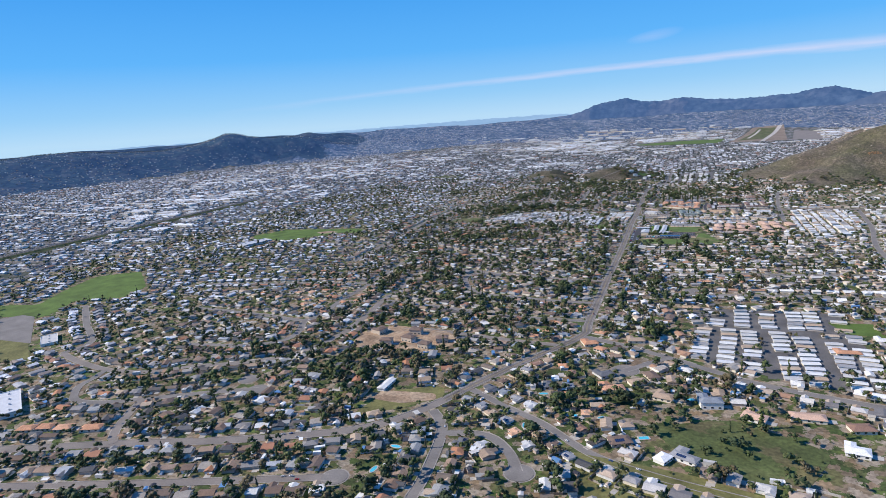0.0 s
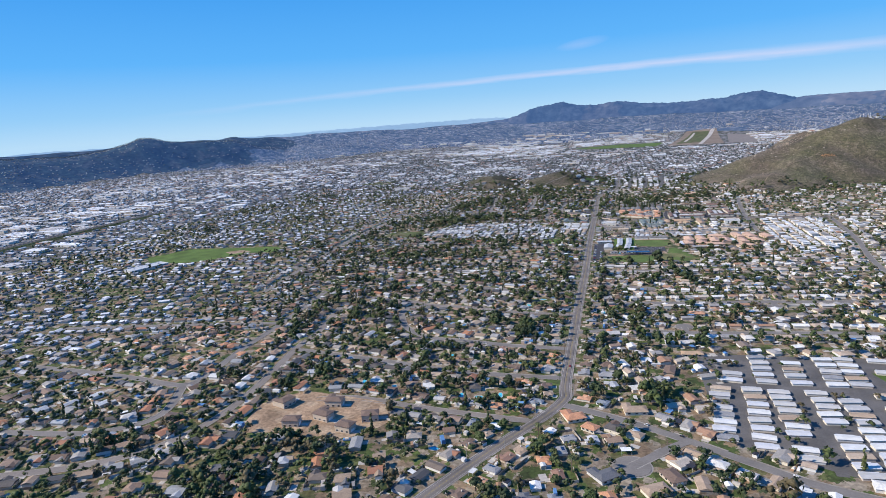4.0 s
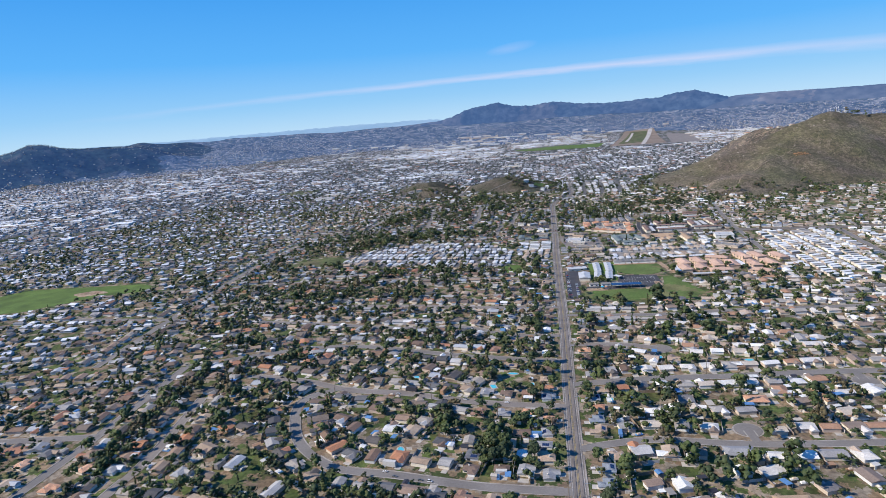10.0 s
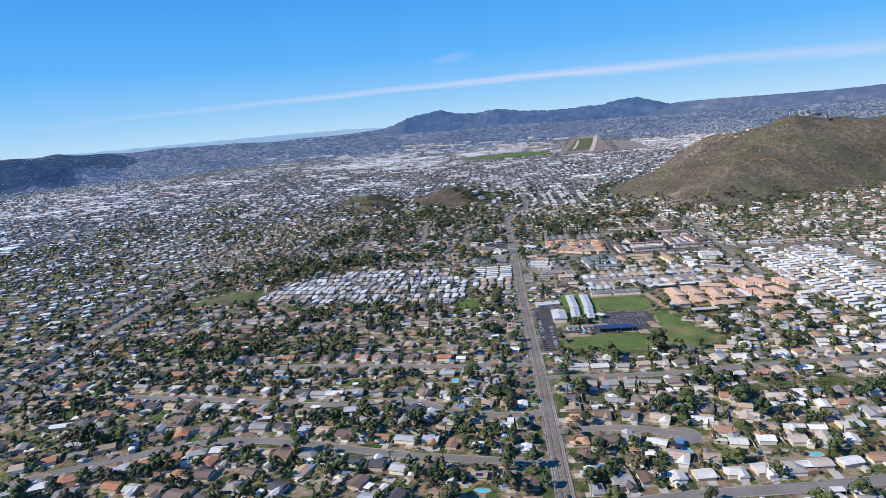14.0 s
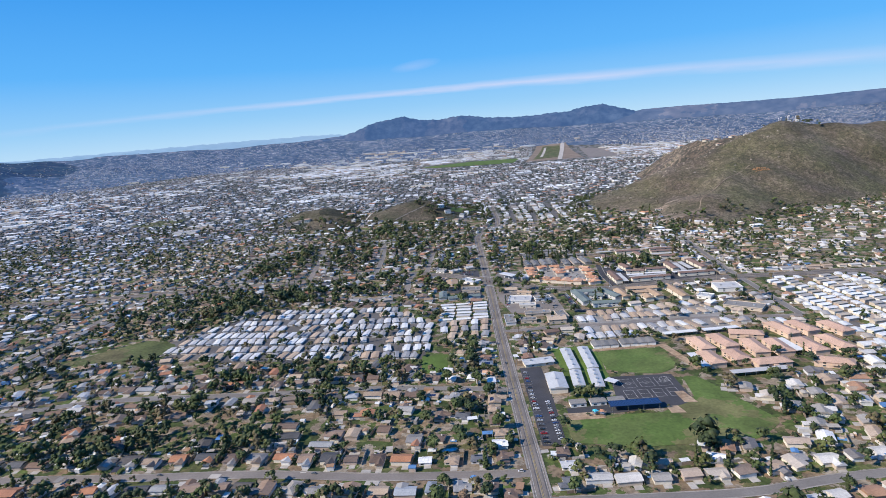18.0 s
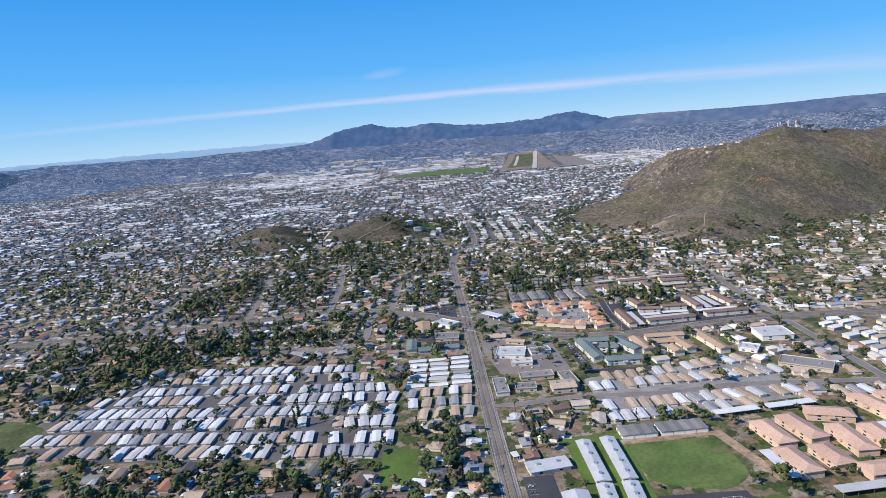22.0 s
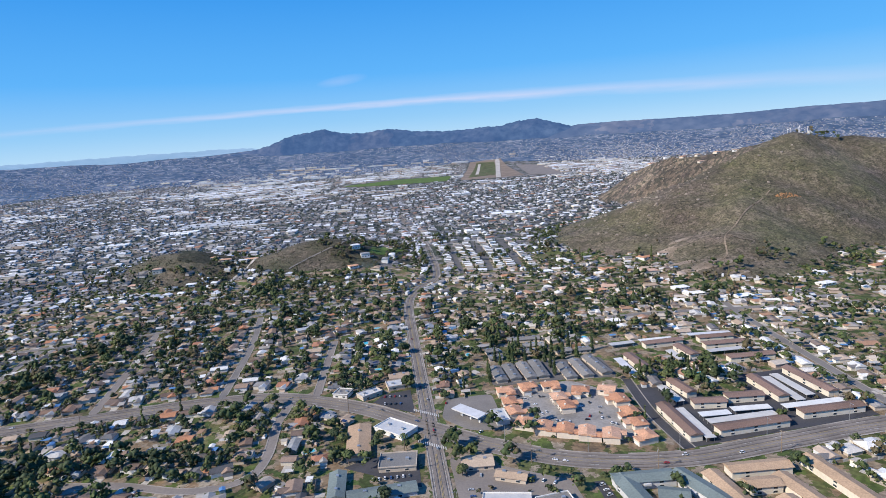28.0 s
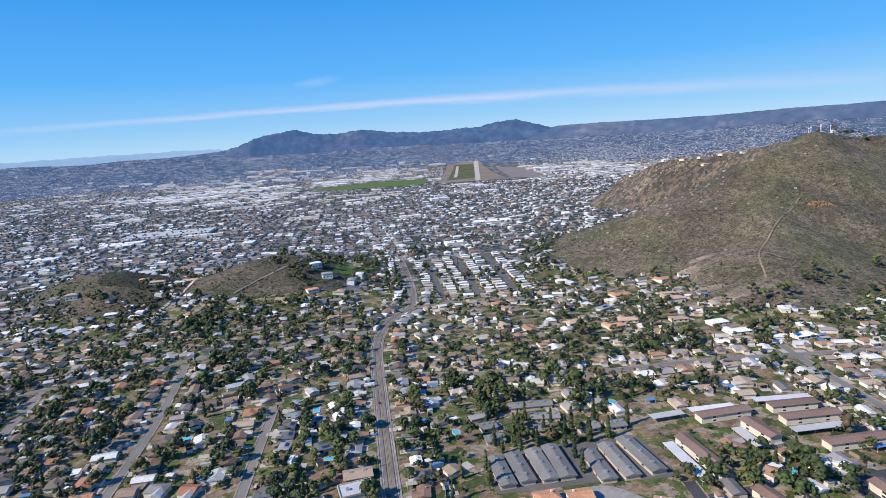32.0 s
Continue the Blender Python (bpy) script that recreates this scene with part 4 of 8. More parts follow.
PLAIN_HOUSES = []
for w_, d_, along_ in ((12, 9, "x"), (10, 10, "y"), (14, 8, "x")):
    s_ = Shape().add([(-w_ / 2, -d_ / 2, -1), (w_ / 2, -d_ / 2, -1), (w_ / 2, d_ / 2, -1), (-w_ / 2, d_ / 2, -1), (-w_ / 2, -d_ / 2, 2.8), (w_ / 2, -d_ / 2, 2.8), (w_ / 2, d_ / 2, 2.8), (-w_ / 2, d_ / 2, 2.8)],
                     [(0, 1, 5, 4), (1, 2, 6, 5), (2, 3, 7, 6), (3, 0, 4, 7)], 0)
    s_.add([(-w_ / 2 - .5, -d_ / 2 - .5, 2.8), (w_ / 2 + .5, -d_ / 2 - .5, 2.8), (w_ / 2 + .5, d_ / 2 + .5, 2.8), (-w_ / 2 - .5, d_ / 2 + .5, 2.8), (-w_ / 2 - .2, 0, 4.4), (w_ / 2 + .2, 0, 4.4)],
           [(0, 1, 5, 4), (2, 3, 4, 5), (1, 2, 5), (3, 0, 4)], 1)
    PLAIN_HOUSES.append(s_)


def mobile_proto(roof_mat, wall_mat, label, w=5.6, L=11.8):
    """A mobile home with its long side along x, a low roof and a side awning."""
    h = thing("mobile_home", label, "mobile home", "mobile homes")
    part("wall", Shape().box(-L / 2, L / 2, -w / 2, w / 2, -.5, 3.0), wall_mat, h)
    part("roof", Shape().roof(-L / 2, L / 2, -w / 2, w / 2, 2.95, .75, over=.35, thick=.18), roof_mat, h)
    a = Shape().box(-L / 2 + .6, L / 2 - 2, w / 2 + .36, w / 2 + 1.7, 2.45, 2.56)
    for x in (-L / 2 + .8, -1, L / 2 - 2.3):
        a.box(x - .05, x + .05, w / 2 + 1.5, w / 2 + 1.6, -.2, 2.45)
    part("awning", a, roof_mat, h)
    return h


MOBILES = [mobile_proto(M["white_roof"], M["beige"], "mobile home with white metal roof and side awning"),
           mobile_proto(M["white_roof"], WM["grey"], "grey mobile home with bright white roof"),
           mobile_proto(M["tan_roof"], M["beige"], "beige mobile home with tan shingle roof"),
           mobile_proto(M["white_roof"], WM["cream"], "cream mobile home with pale metal roof", 5.8, 11.4),
           mobile_proto(RM["grey"], WM["white"], "white mobile home with grey roof", 5.4, 10.8)]


def long_building(name, ax, ay, bx, by, wide, storeys, roof_mat, wall_mat, label, category, group="", hip=False, flat=False, over=.6, rise=None, balconies=False, vents=0, z0=None):
    """A building along the line a-b with windows on both long sides."""
    ax, ay, bx, by, wide = ax * K, ay * K, bx * K, by * K, wide * K
    L, yaw = math.hypot(bx - ax, by - ay), math.atan2(by - ay, bx - ax)
    x, y = (ax + bx) / 2, (ay + by) / 2
    h = thing(name, label, category, group)
    rise_ = 2.2 if storeys == 1 else 1.8
    top = rise_ * storeys
    part("wall", Shape().box(-L / 2, L / 2, -wide / 2, wide / 2, -.6, top), wall_mat, h)
    if flat:
        r = Shape().box(-L / 2 - .3, L / 2 + .3, -wide / 2 - .3, wide / 2 + .3, top, top + .35)
        part("roof", r, roof_mat, h)
        p = Shape()
        for a, b, c, d in ((-L / 2 - .3, L / 2 + .3, -wide / 2 - .3, -wide / 2), (-L / 2 - .3, L / 2 + .3, wide / 2, wide / 2 + .3), (-L / 2 - .3, -L / 2, -wide / 2, wide / 2), (L / 2, L / 2 + .3, -wide / 2, wide / 2)):
            p.box(a, b, c, d, top + .35, top + .85)
        part("parapet", p, wall_mat, h)
        zr = top + .35
    else:
        q = rise if rise is not None else wide * .17
        part("roof", Shape().roof(-L / 2, L / 2, -wide / 2, wide / 2, top - .05, q, inset=wide * .45 if hip else 0, over=over), roof_mat, h)
        zr = top + q * .6
    n = max(2, int(L / 11))
    for lv in range(storeys):
        for k in range(n):
            xc = -L / 2 + L * (k + .5) / n
            for side in (-1, 1):
                window(h, xc - .9, xc + .9, side * wide / 2, lv * rise_ + .6, lv * rise_ + 1.5, out=side)
    if balconies:
        for k in range(max(1, n // 2)):
            xc = -L / 2 + L * (k + .5) / max(1, n // 2)
            part("balcony", Shape().box(xc - 1.6, xc + 1.6, -wide / 2 - 1.5, -wide / 2 - .08, 2.2, 3.1, taper=.02), wall_mat, h)
    for k in range(vents):
        xc = -L / 2 + L * (k + .5) / vents
        part("roof_unit", Shape().box(xc - .8, xc + .8, -.7, .7, zr - .4, zr + 1.0), M["metal"], h, "grey rooftop air unit")
    h.matrix_basis = pose(x, y, landz(x, y) if z0 is None else z0, 0, 0, math.degrees(yaw))
    stamp(BUSY, x, y, L + 2, wide + 2, yaw)
    stamp(FOOT, x, y, L + 1, wide + 1, yaw)
    return h


def carport(ax, ay, bx, by, wide=6, mat="white_roof", label="long carport with flat white metal roof", z=2.6):
    ax, ay, bx, by, wide = ax * K, ay * K, bx * K, by * K, wide * K
    L, yaw = math.hypot(bx - ax, by - ay), math.atan2(by - ay, bx - ax)
    x, y = (ax + bx) / 2, (ay + by) / 2
    h = thing("carport", label, "carport", "carports")
    part("roof", Shape().box(-L / 2, L / 2, -wide / 2, wide / 2, z, z + .22), M[mat], h)
    for k in range(max(2, int(L / 6))):
        xc = -L / 2 + 1 + (L - 2) * k / max(1, int(L / 6) - 1)
        part("post", Shape().box(xc - .08, xc + .08, -wide / 2 + .6, -wide / 2 + .76, -.2, z), M["metal"], h)
        part("post", Shape().box(xc - .08, xc + .08, wide / 2 - .76, wide / 2 - .6, -.2, z), M["metal"], h)
    h.matrix_basis = pose(x, y, landz(x, y), 0, 0, math.degrees(yaw))
    stamp(BUSY, x, y, L, wide, yaw)
    stamp(FOOT, x, y, L, wide, yaw)


def car_proto(colour, van=False):
    h = thing("car", "%s %s standing on asphalt" % (colour, "delivery van" if van else "passenger car"), "car", "cars")
    b = Shape()
    prof = [(-2.25, .35), (2.25, .35), (2.3, .75), (1.2, .95), (-2.2, .98), (-2.3, .7)]
    n = len(prof)
    b.add([(x, -.88, z) for x, z in prof] + [(x, .88, z) for x, z in prof], [tuple(range(n))[::-1], tuple(range(n, 2 * n))] + [(i, (i + 1) % n, n + (i + 1) % n, n + i) for i in range(n)])
    part("body", b, M["car_" + colour], h)
    top = 2.0 if van else 1.45
    x0, x1 = (-2.15, 1.3) if van else (-1.7, .95)
    c = Shape().add([(x0, -.8, .96), (x1, -.8, .96), (x1, .8, .96), (x0, .8, .96), (x0 + .5, -.66, top), (x1 - .75, -.66, top), (x1 - .75, .66, top), (x0 + .5, .66, top)],
                    [(0, 1, 5, 4), (1, 2, 6, 5), (2, 3, 7, 6), (3, 0, 4, 7)])
    part("window", c, M["glass"], h)
    part("roof", Shape().box(x0 + .48, x1 - .73, -.68, .68, top, top + .05), M["car_" + colour], h)
    for x in (-1.4, 1.4):
        for y in (-.82, .82):
            part("wheel", Shape().wheel(x, y, .33, .2), M["tyre"], h)
    return h


CARS = [car_proto(c) for c in CAR_COLOURS] + [car_proto("white", True)]


def park_car(x, y, yaw, pick=None):
    x, y = x * K, y * K
    k = pick if pick is not None else R.choices(range(len(CARS)), (6, 5, 4, 2, 4, 2, 3))[0]
    place(CARS[k], pose(x, y, landz(x, y) + .12, 0, 0, math.degrees(yaw)) @ Matrix.Scale(.76, 4))
    stamp(BUSY, x, y, 4.6, 2, yaw)
    stamp(FOOT, x, y, 4.6, 2, yaw)


# ---- plants ----


def crown_shape(seed, height, spread, kind, clumps, size, arms=6):
    """A crown of many small leaf clumps set round several lobes."""
    q = random.Random(seed)
    s = Shape()
    lobes = []
    if kind == "cone":
        for k in range(8):
            t = k / 7
            lobes.append((q.uniform(-.3, .3), q.uniform(-.3, .3), height * (.14 + .80 * t), spread * (1 - t * .88) * q.uniform(.52, .68), height * .13))
    elif kind == "palm":
        for k in range(15):
            a = 6.2832 * k / 15 + q.uniform(-.1, .1)
            l, up = spread * q.uniform(.85, 1.1), q.uniform(-.1, .7)
            c, si = math.cos(a), math.sin(a)
            pts = [(0, 0, height), (l * .5 * c, l * .5 * si, height + up), (l * c, l * si, height - .9 + up * .4)]
            for (x0, y0, z0), (x1, y1, z1) in zip(pts, pts[1:]):
                w = .38
                s.add([(x0 - si * w, y0 + c * w, z0 - .15), (x0, y0, z0 + .1), (x0 + si * w, y0 - c * w, z0 - .15), (x1 + si * w * .6, y1 - c * w * .6, z1 - .2), (x1, y1, z1), (x1 - si * w * .6, y1 + c * w * .6, z1 - .2)],
                      [(0, 1, 4, 5), (1, 2, 3, 4)])
        return s
    else:
        n = arms
        for k in range(n):
            a = 6.2832 * k / n + q.uniform(-.4, .4)
            rr = spread * q.uniform(.28, .5)
            lobes.append((rr * math.cos(a), rr * math.sin(a), height * q.uniform(.5, .75), spread * q.uniform(.36, .52), height * q.uniform(.17, .26)))
        lobes.append((0, 0, height * .78, spread * .5, height * .22))
    for lx, ly, lz, lr, lh in lobes:
        e = [.86 * q.uniform(.85, 1.1) for _ in range(6)]
        s.add([(lx + lr * e[0], ly + lr * .2, lz), (lx - lr * .1, ly + lr * e[1], lz + lh * .1), (lx - lr * e[2], ly, lz - lh * .1), (lx, ly - lr * e[3], lz), (lx + lr * .1, ly, lz + lh * e[4]), (lx, ly, lz - lh * e[5])],
              [(0, 1, 4), (1, 2, 4), (2, 3, 4), (3, 0, 4), (1, 0, 5), (2, 1, 5), (3, 2, 5), (0, 3, 5)])
    per = max(1, clumps // len(lobes))
    for lx, ly, lz, lr, lh in lobes:
        for k in range(per):
            th, ph = q.uniform(0, 6.2832), math.acos(q.uniform(-.75, 1))
            e = q.uniform(.78, 1.04)
            nx, ny, nz = math.sin(ph) * math.cos(th), math.sin(ph) * math.sin(th), math.cos(ph)
            c = Vector((lx + lr * e * nx, ly + lr * e * ny, lz + lh * e * nz))
            n = (Vector((nx, ny, nz + .3)) + Vector((q.uniform(-.5, .5), q.uniform(-.5, .5), q.uniform(-.4, .5)))).normalized()
            u = n.orthogonal().normalized()
            u.rotate(Matrix.Rotation(q.uniform(0, 6.28), 3, n))
            v = n.cross(u)
            r = size * q.uniform(.7, 1.3)
            pts = [c + u * r * math.cos(a) * q.uniform(.7, 1.15) + v * r * math.sin(a) * q.uniform(.7, 1.15) - n * r * .3 * (k_ % 2) for k_, a in enumerate((0, 1.57, 3.14, 4.71))]
            s.add(pts, [(0, 1, 2), (0, 2, 3)])
    return s


def tree_proto(seed, height, spread, kind, leaf, label):
    h = thing("tree", label, "palm tree" if kind == "palm" else "tree", "trees")
    q = random.Random(seed)
    t = Shape()
    if kind == "palm":
        t.tube(0, 0, -.5, height, .28, .2, lean=(.3, .2))
    else:
        top = height * (.9 if kind == "cone" else .55)
        t.tube(0, 0, -.5, top, spread * .05 + .1, .08)
        for k in range(4):
            a = k * 1.57 + q.uniform(-.4, .4)
            t.tube(0, 0, height * .3, height * .62, .12, .05, n=5, lean=(spread * .33 * math.cos(a), spread * .33 * math.sin(a)))
    part("trunk", t, M["trunk"], h)
    part("crown", crown_shape(seed, height, spread, kind, 190, .13 * spread + .25), M[leaf], h)
    return h


TREES = [tree_proto(1, 8, 4.2, "round", "leaf_dark", "broad dark green tree with a dense uneven crown"),
         tree_proto(2, 6, 3.4, "round", "leaf_mid", "round garden tree with mid-green leaves"),
         tree_proto(3, 10, 4.8, "round", "leaf_dark", "tall spreading dark evergreen tree"),
         tree_proto(4, 13, 3.2, "cone", "leaf_dark", "tall narrow dark green conifer"),
         tree_proto(5, 5, 2.8, "round", "leaf_mid", "small bushy garden tree"),
         tree_proto(6, 9, 2.6, "palm", "leaf_mid", "fan palm with drooping fronds"),
         tree_proto(7, 6.5, 3.6, "round", "leaf_dry", "half-bare garden tree with brownish leaves")]
BUSHES = [crown_shape(20 + k, h, w, "round", c, .125 * w + .2, 3) for k, (h, w, c) in enumerate(((7.5, 4, 28), (5, 3.2, 24), (10, 3, 26), (3, 2.6, 16), (9, 5, 34)))]
BUSHES[2] = crown_shape(40, 11, 2.6, "cone", 21, .8)
MID_BUSHES = [crown_shape(80 + k, h, w * 1.1, "round", 6, .22 * w + .2, 1) for k, (h, w) in enumerate(((7, 4), (5, 3.2), (3.2, 2.6), (9, 4.4)))]
MID_BUSHES.append(crown_shape(90, 11, 2.6, "cone", 7, 1.1))
FAR_BUSHES = [crown_shape(60 + k, h, w * 1.3, "round", 1, .40 * w, 0) for k, (h, w) in enumerate(((6, 4), (8, 4.6), (4.5, 3.4)))]

# ---- open ground and landmarks ----


def far_strip(name, near_left, far_left, far_right, near_right, mat, label, category, z):
    """A long four-sided field that follows the rise of the land."""
    a, b, c, d = (np.array(p) * K for p in (near_left, far_left, far_right, near_right))
    s = Shape()
    n, m = 24, 4
    for i in range(n + 1):
        p, q = a + (b - a) * i / n, d + (c - d) * i / n
        for j in range(m + 1):
            r = p + (q - p) * j / m
            s.v.append((r[0], r[1], landz(*r) + z))
    for i in range(n):
        for j in range(m):
            k = i * (m + 1) + j
            s.f.append((k, k + 1, k + m + 2, k + m + 1))
            s.m.append(0)
    tagged(new(name, s.mesh(name, [M[mat]])), label, category, kind="structure")


patch("lawn_school_field", rounded([(70, 1008), (122, 1008), (122, 968), (104, 957), (71, 969)], 9), "lawn_worn", "mown green school playing field", "playing field")
patch("dirt_track", [(66, 1013), (66, 1008), (122, 1009.5), (132, 960), (137, 962), (128, 1014)], "dirt", "tan dirt track beside the field", "path", z=.09)
patch("lawn_lower_field", rounded([(26, 899), (56, 902), (88, 900), (100, 913), (113, 912), (118, 952), (128, 950), (150, 880), (128, 862), (60, 862), (26, 872)], 6), "lawn_worn", "worn green and brown school lawn", "playing field", z=.11)
patch("playground_asphalt", [(69, 958), (112, 956), (112, 914), (100, 908), (62, 904), (30, 904), (30, 914), (64, 916)], "asphalt_dark", "dark asphalt schoolyard", "playground", z=.16)
patch("parking_school", [(8, 870), (22, 870), (24, 930), (24, 985), (8, 985)], "asphalt_dark", "dark asphalt school parking lot", "parking lot", z=.14)
patch("lawn_school_yard", [(38, 938), (68, 938), (72, 1022), (38, 1022)], "grass", "grass strips between school wings", "lawn", z=.08)
patch("lawn_garden", [(-68, 1025), (-47, 1025), (-47, 986), (-67, 988)], "grass", "bright green mown lawn", "lawn")
patch("dirt_site", rounded([(-228, 346), (-236, 393), (-209, 419), (-135, 408), (-119, 376), (-142, 350), (-197, 352)], 10), "dirt", "graded bare earth building site", "building site")
patch("lawn_park_west", rounded([(-846, 395), (-782, 409), (-819, 479), (-847, 557), (-790, 601), (-687, 517), (-673, 458), (-740, 437), (-707, 366), (-781, 353)], 12), "grass", "wide green park lawn", "park lawn", mark=True)
patch("lawn_sports_field", rounded([(-791, 907), (-753, 979), (-571, 994), (-538, 959), (-603, 936), (-666, 873), (-748, 866)], 12), "grass", "green sports field with brown infield", "sports field")
patch("dirt_infield", rounded([(-655, 950), (-630, 968), (-600, 955), (-630, 935)], 8), "dirt", "brown baseball infield", "sports field", z=.2)
patch("meadow", rounded([(-402, 1065), (-345, 1121), (-305, 1100), (-311, 1068), (-370, 1060)], 10), "meadow", "rough grassy vacant lot", "meadow")
patch("slope_green", rounded([(70, 250), (128, 275), (185, 242), (160, 192), (105, 205)], 14), "meadow", "green hillside with scattered shrubs", "meadow", z=.1, mark=False)
fill_poly(BUSY, plan([(70, 250), (128, 275), (185, 242), (160, 192), (105, 205)]))
patch("slope_dry", rounded([(20, 205), (100, 196), (150, 180), (120, 140), (30, 160)], 10), "grass_dry", "dry grass slope", "meadow", z=.07, mark=False)
patch("slope_earth", rounded([(-140, 262), (-96, 282), (-88, 262), (-120, 232), (-150, 215)], 8), "grass_dry", "bare brown bank beside the road", "bank", z=.07)
patch("airfield_grass", rounded([(-180, 3480), (60, 3640), (310, 3620), (250, 3330), (-60, 3380)], 30), "grass", "green field beside the airport", "field", z=1.0)
far_strip("airport_ground", (301, 3309), (503, 4356), (693, 4420), (569, 3330), "airport_soil", "tan open airport ground", "airport", .6)
far_strip("airport_grass", (352, 3420), (531, 4300), (632, 4300), (500, 3500), "meadow", "green strips between runways", "airport", 1.2)
far_strip("airport_apron", (590, 3330), (700, 4050), (860, 3900), (690, 3200), "asphalt_mid", "grey paved airport apron", "airport", .9)
far_strip("runway", (442, 3290), (656, 4390), (680, 4390), (462, 3290), "runway", "long pale runway", "runway", 2.0)
far_strip("taxiway", (404, 3560), (527, 4220), (541, 4220), (418, 3560), "runway", "pale taxiway", "runway", 2.0)

drape("bare_slope_knoll", [(-335, 1775), (-260, 1792), (-214, 1800), (-222, 1745), (-250, 1712), (-330, 1735)], "knoll_brush", "bare brown slope of the knoll", "slope")
drape("scrub_knoll", [(-318, 1795), (-306, 1835), (-255, 1832), (-228, 1806), (-262, 1778), (-300, 1782)], "scrub_dark", "dark dense scrub over the knoll", "scrub", z=.6)
drape("scrub_spur", [(690, 1960), (600, 2060), (520, 2150), (465, 2290), (520, 2350), (620, 2330), (700, 2200), (745, 2050), (740, 1970)], "spur_brush", "rocky brown and purplish scrub of the far spur", "scrub", z=.8, step=5)
q_ = random.Random(77)
for k_ in range(16):
    x_, y_, r_ = q_.uniform(95, 390), q_.uniform(1485, 1665), q_.uniform(11, 22)
    drape("dirt_estate", [(x_ + r_ * q_.uniform(.8, 1.4) * math.cos(a_), y_ + r_ * q_.uniform(.5, .9) * math.sin(a_)) for a_ in (.4, 1.5, 2.6, 3.6, 4.7, 5.7)], "estate_soil", "bare tan ground around the hill-foot houses", "yard", z=.1)
drape("lawn_knoll", [(-45, 1785), (-8, 1795), (22, 1850), (-30, 1865)], "grass", "green lawn behind the houses beside the road", "lawn")
drape("meadow_hill_foot", [(190, 1790), (224, 1780), (236, 1700), (192, 1684)], "meadow", "green grass at the foot of the hill", "meadow")
drape("meadow_far_rise", [(-840, 2030), (-800, 2110), (-720, 2090), (-690, 1990), (-760, 1960)], "meadow", "green open rise within the far town", "meadow", z=3, step=6)
# school
for a_ in ((44.5, 943, 46.5, 968), (47, 972, 47.5, 1012), (57, 939, 59.5, 968), (60.5, 972, 61.5, 1013)):
    long_building("school_wing", *a_, 6.6, 1, M["steel_roof"], WM["cream"], "long low classroom wing with pale metal roof", "school", "school wings", rise=.7, over=.9, vents=4)
long_building("school_hall", 29.5, 937, 30, 962, 12, 2, M["steel_roof"], WM["cream"], "school hall with stepped pale roof", "school", rise=1.2, vents=1)
long_building("school_office", 12, 990, 34, 993, 10, 1, M["steel_roof"], WM["cream"], "low school office with pale flat roof", "school", rise=.6, vents=2)
for k_ in range(7):
    x_ = 74 + k_ * 6.9 + (2 if k_ > 2 else 0)
    long_building("portable_classroom", x_, 1013.5, x_, 1025, 6.4, 1, M["grey_roof"], WM["white"], "portable classroom with grey metal roof", "classroom", "portable classrooms", rise=.4, over=.3)
for x_ in (33, 46, 58):
    long_building("portable_classroom", x_, 918, x_ + 10, 918.5, 6.4, 1, M["grey_roof"], WM["white"], "portable classroom with grey metal roof", "classroom", "portable classrooms", rise=.4, over=.3)
carport(56, 908.5, 88, 908.5, 8, "blue_panel", "schoolyard shade canopy covered with blue solar panels", 3.6)
carport(64, 948, 70, 942, 6, "white_roof", "white schoolyard shade canopy", 3.0)
for k_ in range(20):
    if k_ not in (7, 15):
        park_car(10.8, 873 + k_ * 5.4, radians(R.uniform(-4, 4)))
for k_ in range(16):
    park_car(19.5, 876 + k_ * 3.3, radians(180 + R.uniform(-4, 4)))

# apartments north of the boulevard
patch("road_apartment_lanes", [(140, 1196), (140, 1280), (172, 1282), (176, 1250), (205, 1250), (212, 1278), (256, 1280), (256, 1206)], "asphalt_dark", "dark asphalt lanes between the apartment blocks", "road", z=.07, mark=False)
for ax_, ay_, bx_, by_ in ((143, 1242, 143, 1201), (162, 1241, 181, 1238), (185, 1243, 207, 1241), (158, 1206, 200, 1208), (217, 1267, 217, 1234), (247, 1274, 249, 1233), (213, 1214, 251, 1214),
                           (165, 1275, 168, 1253), (157, 1327, 159, 1288), (200, 1335, 202, 1313), (220, 1332, 252, 1330), (222, 1302, 255, 1301), (223, 1347, 250, 1345), (178, 1346, 209, 1347)):
    long_building("apartment_building", ax_, ay_, bx_, by_, 7, 2, M["brown_roof"], WM["cream"], "two-storey cream apartment block with brown tiled roof", "apartment building", "brown roofed apartments", balconies=False)
for q_ in ((150.5, 1236, 150, 1198), (158, 1225, 176, 1224), (179, 1227, 202, 1225), (158, 1216, 200, 1217), (225.5, 1265, 224, 1228), (233, 1268, 234, 1233), (209, 1223, 247, 1223), (155, 1269, 156, 1244),
           (147.5, 1324, 147.5, 1286), (190, 1329, 190, 1308), (216, 1319, 249, 1318), (220, 1357, 254, 1353), (153, 1353, 173, 1354), (178, 1355, 205, 1354)):
    carport(*q_)
# tiled town houses round a court


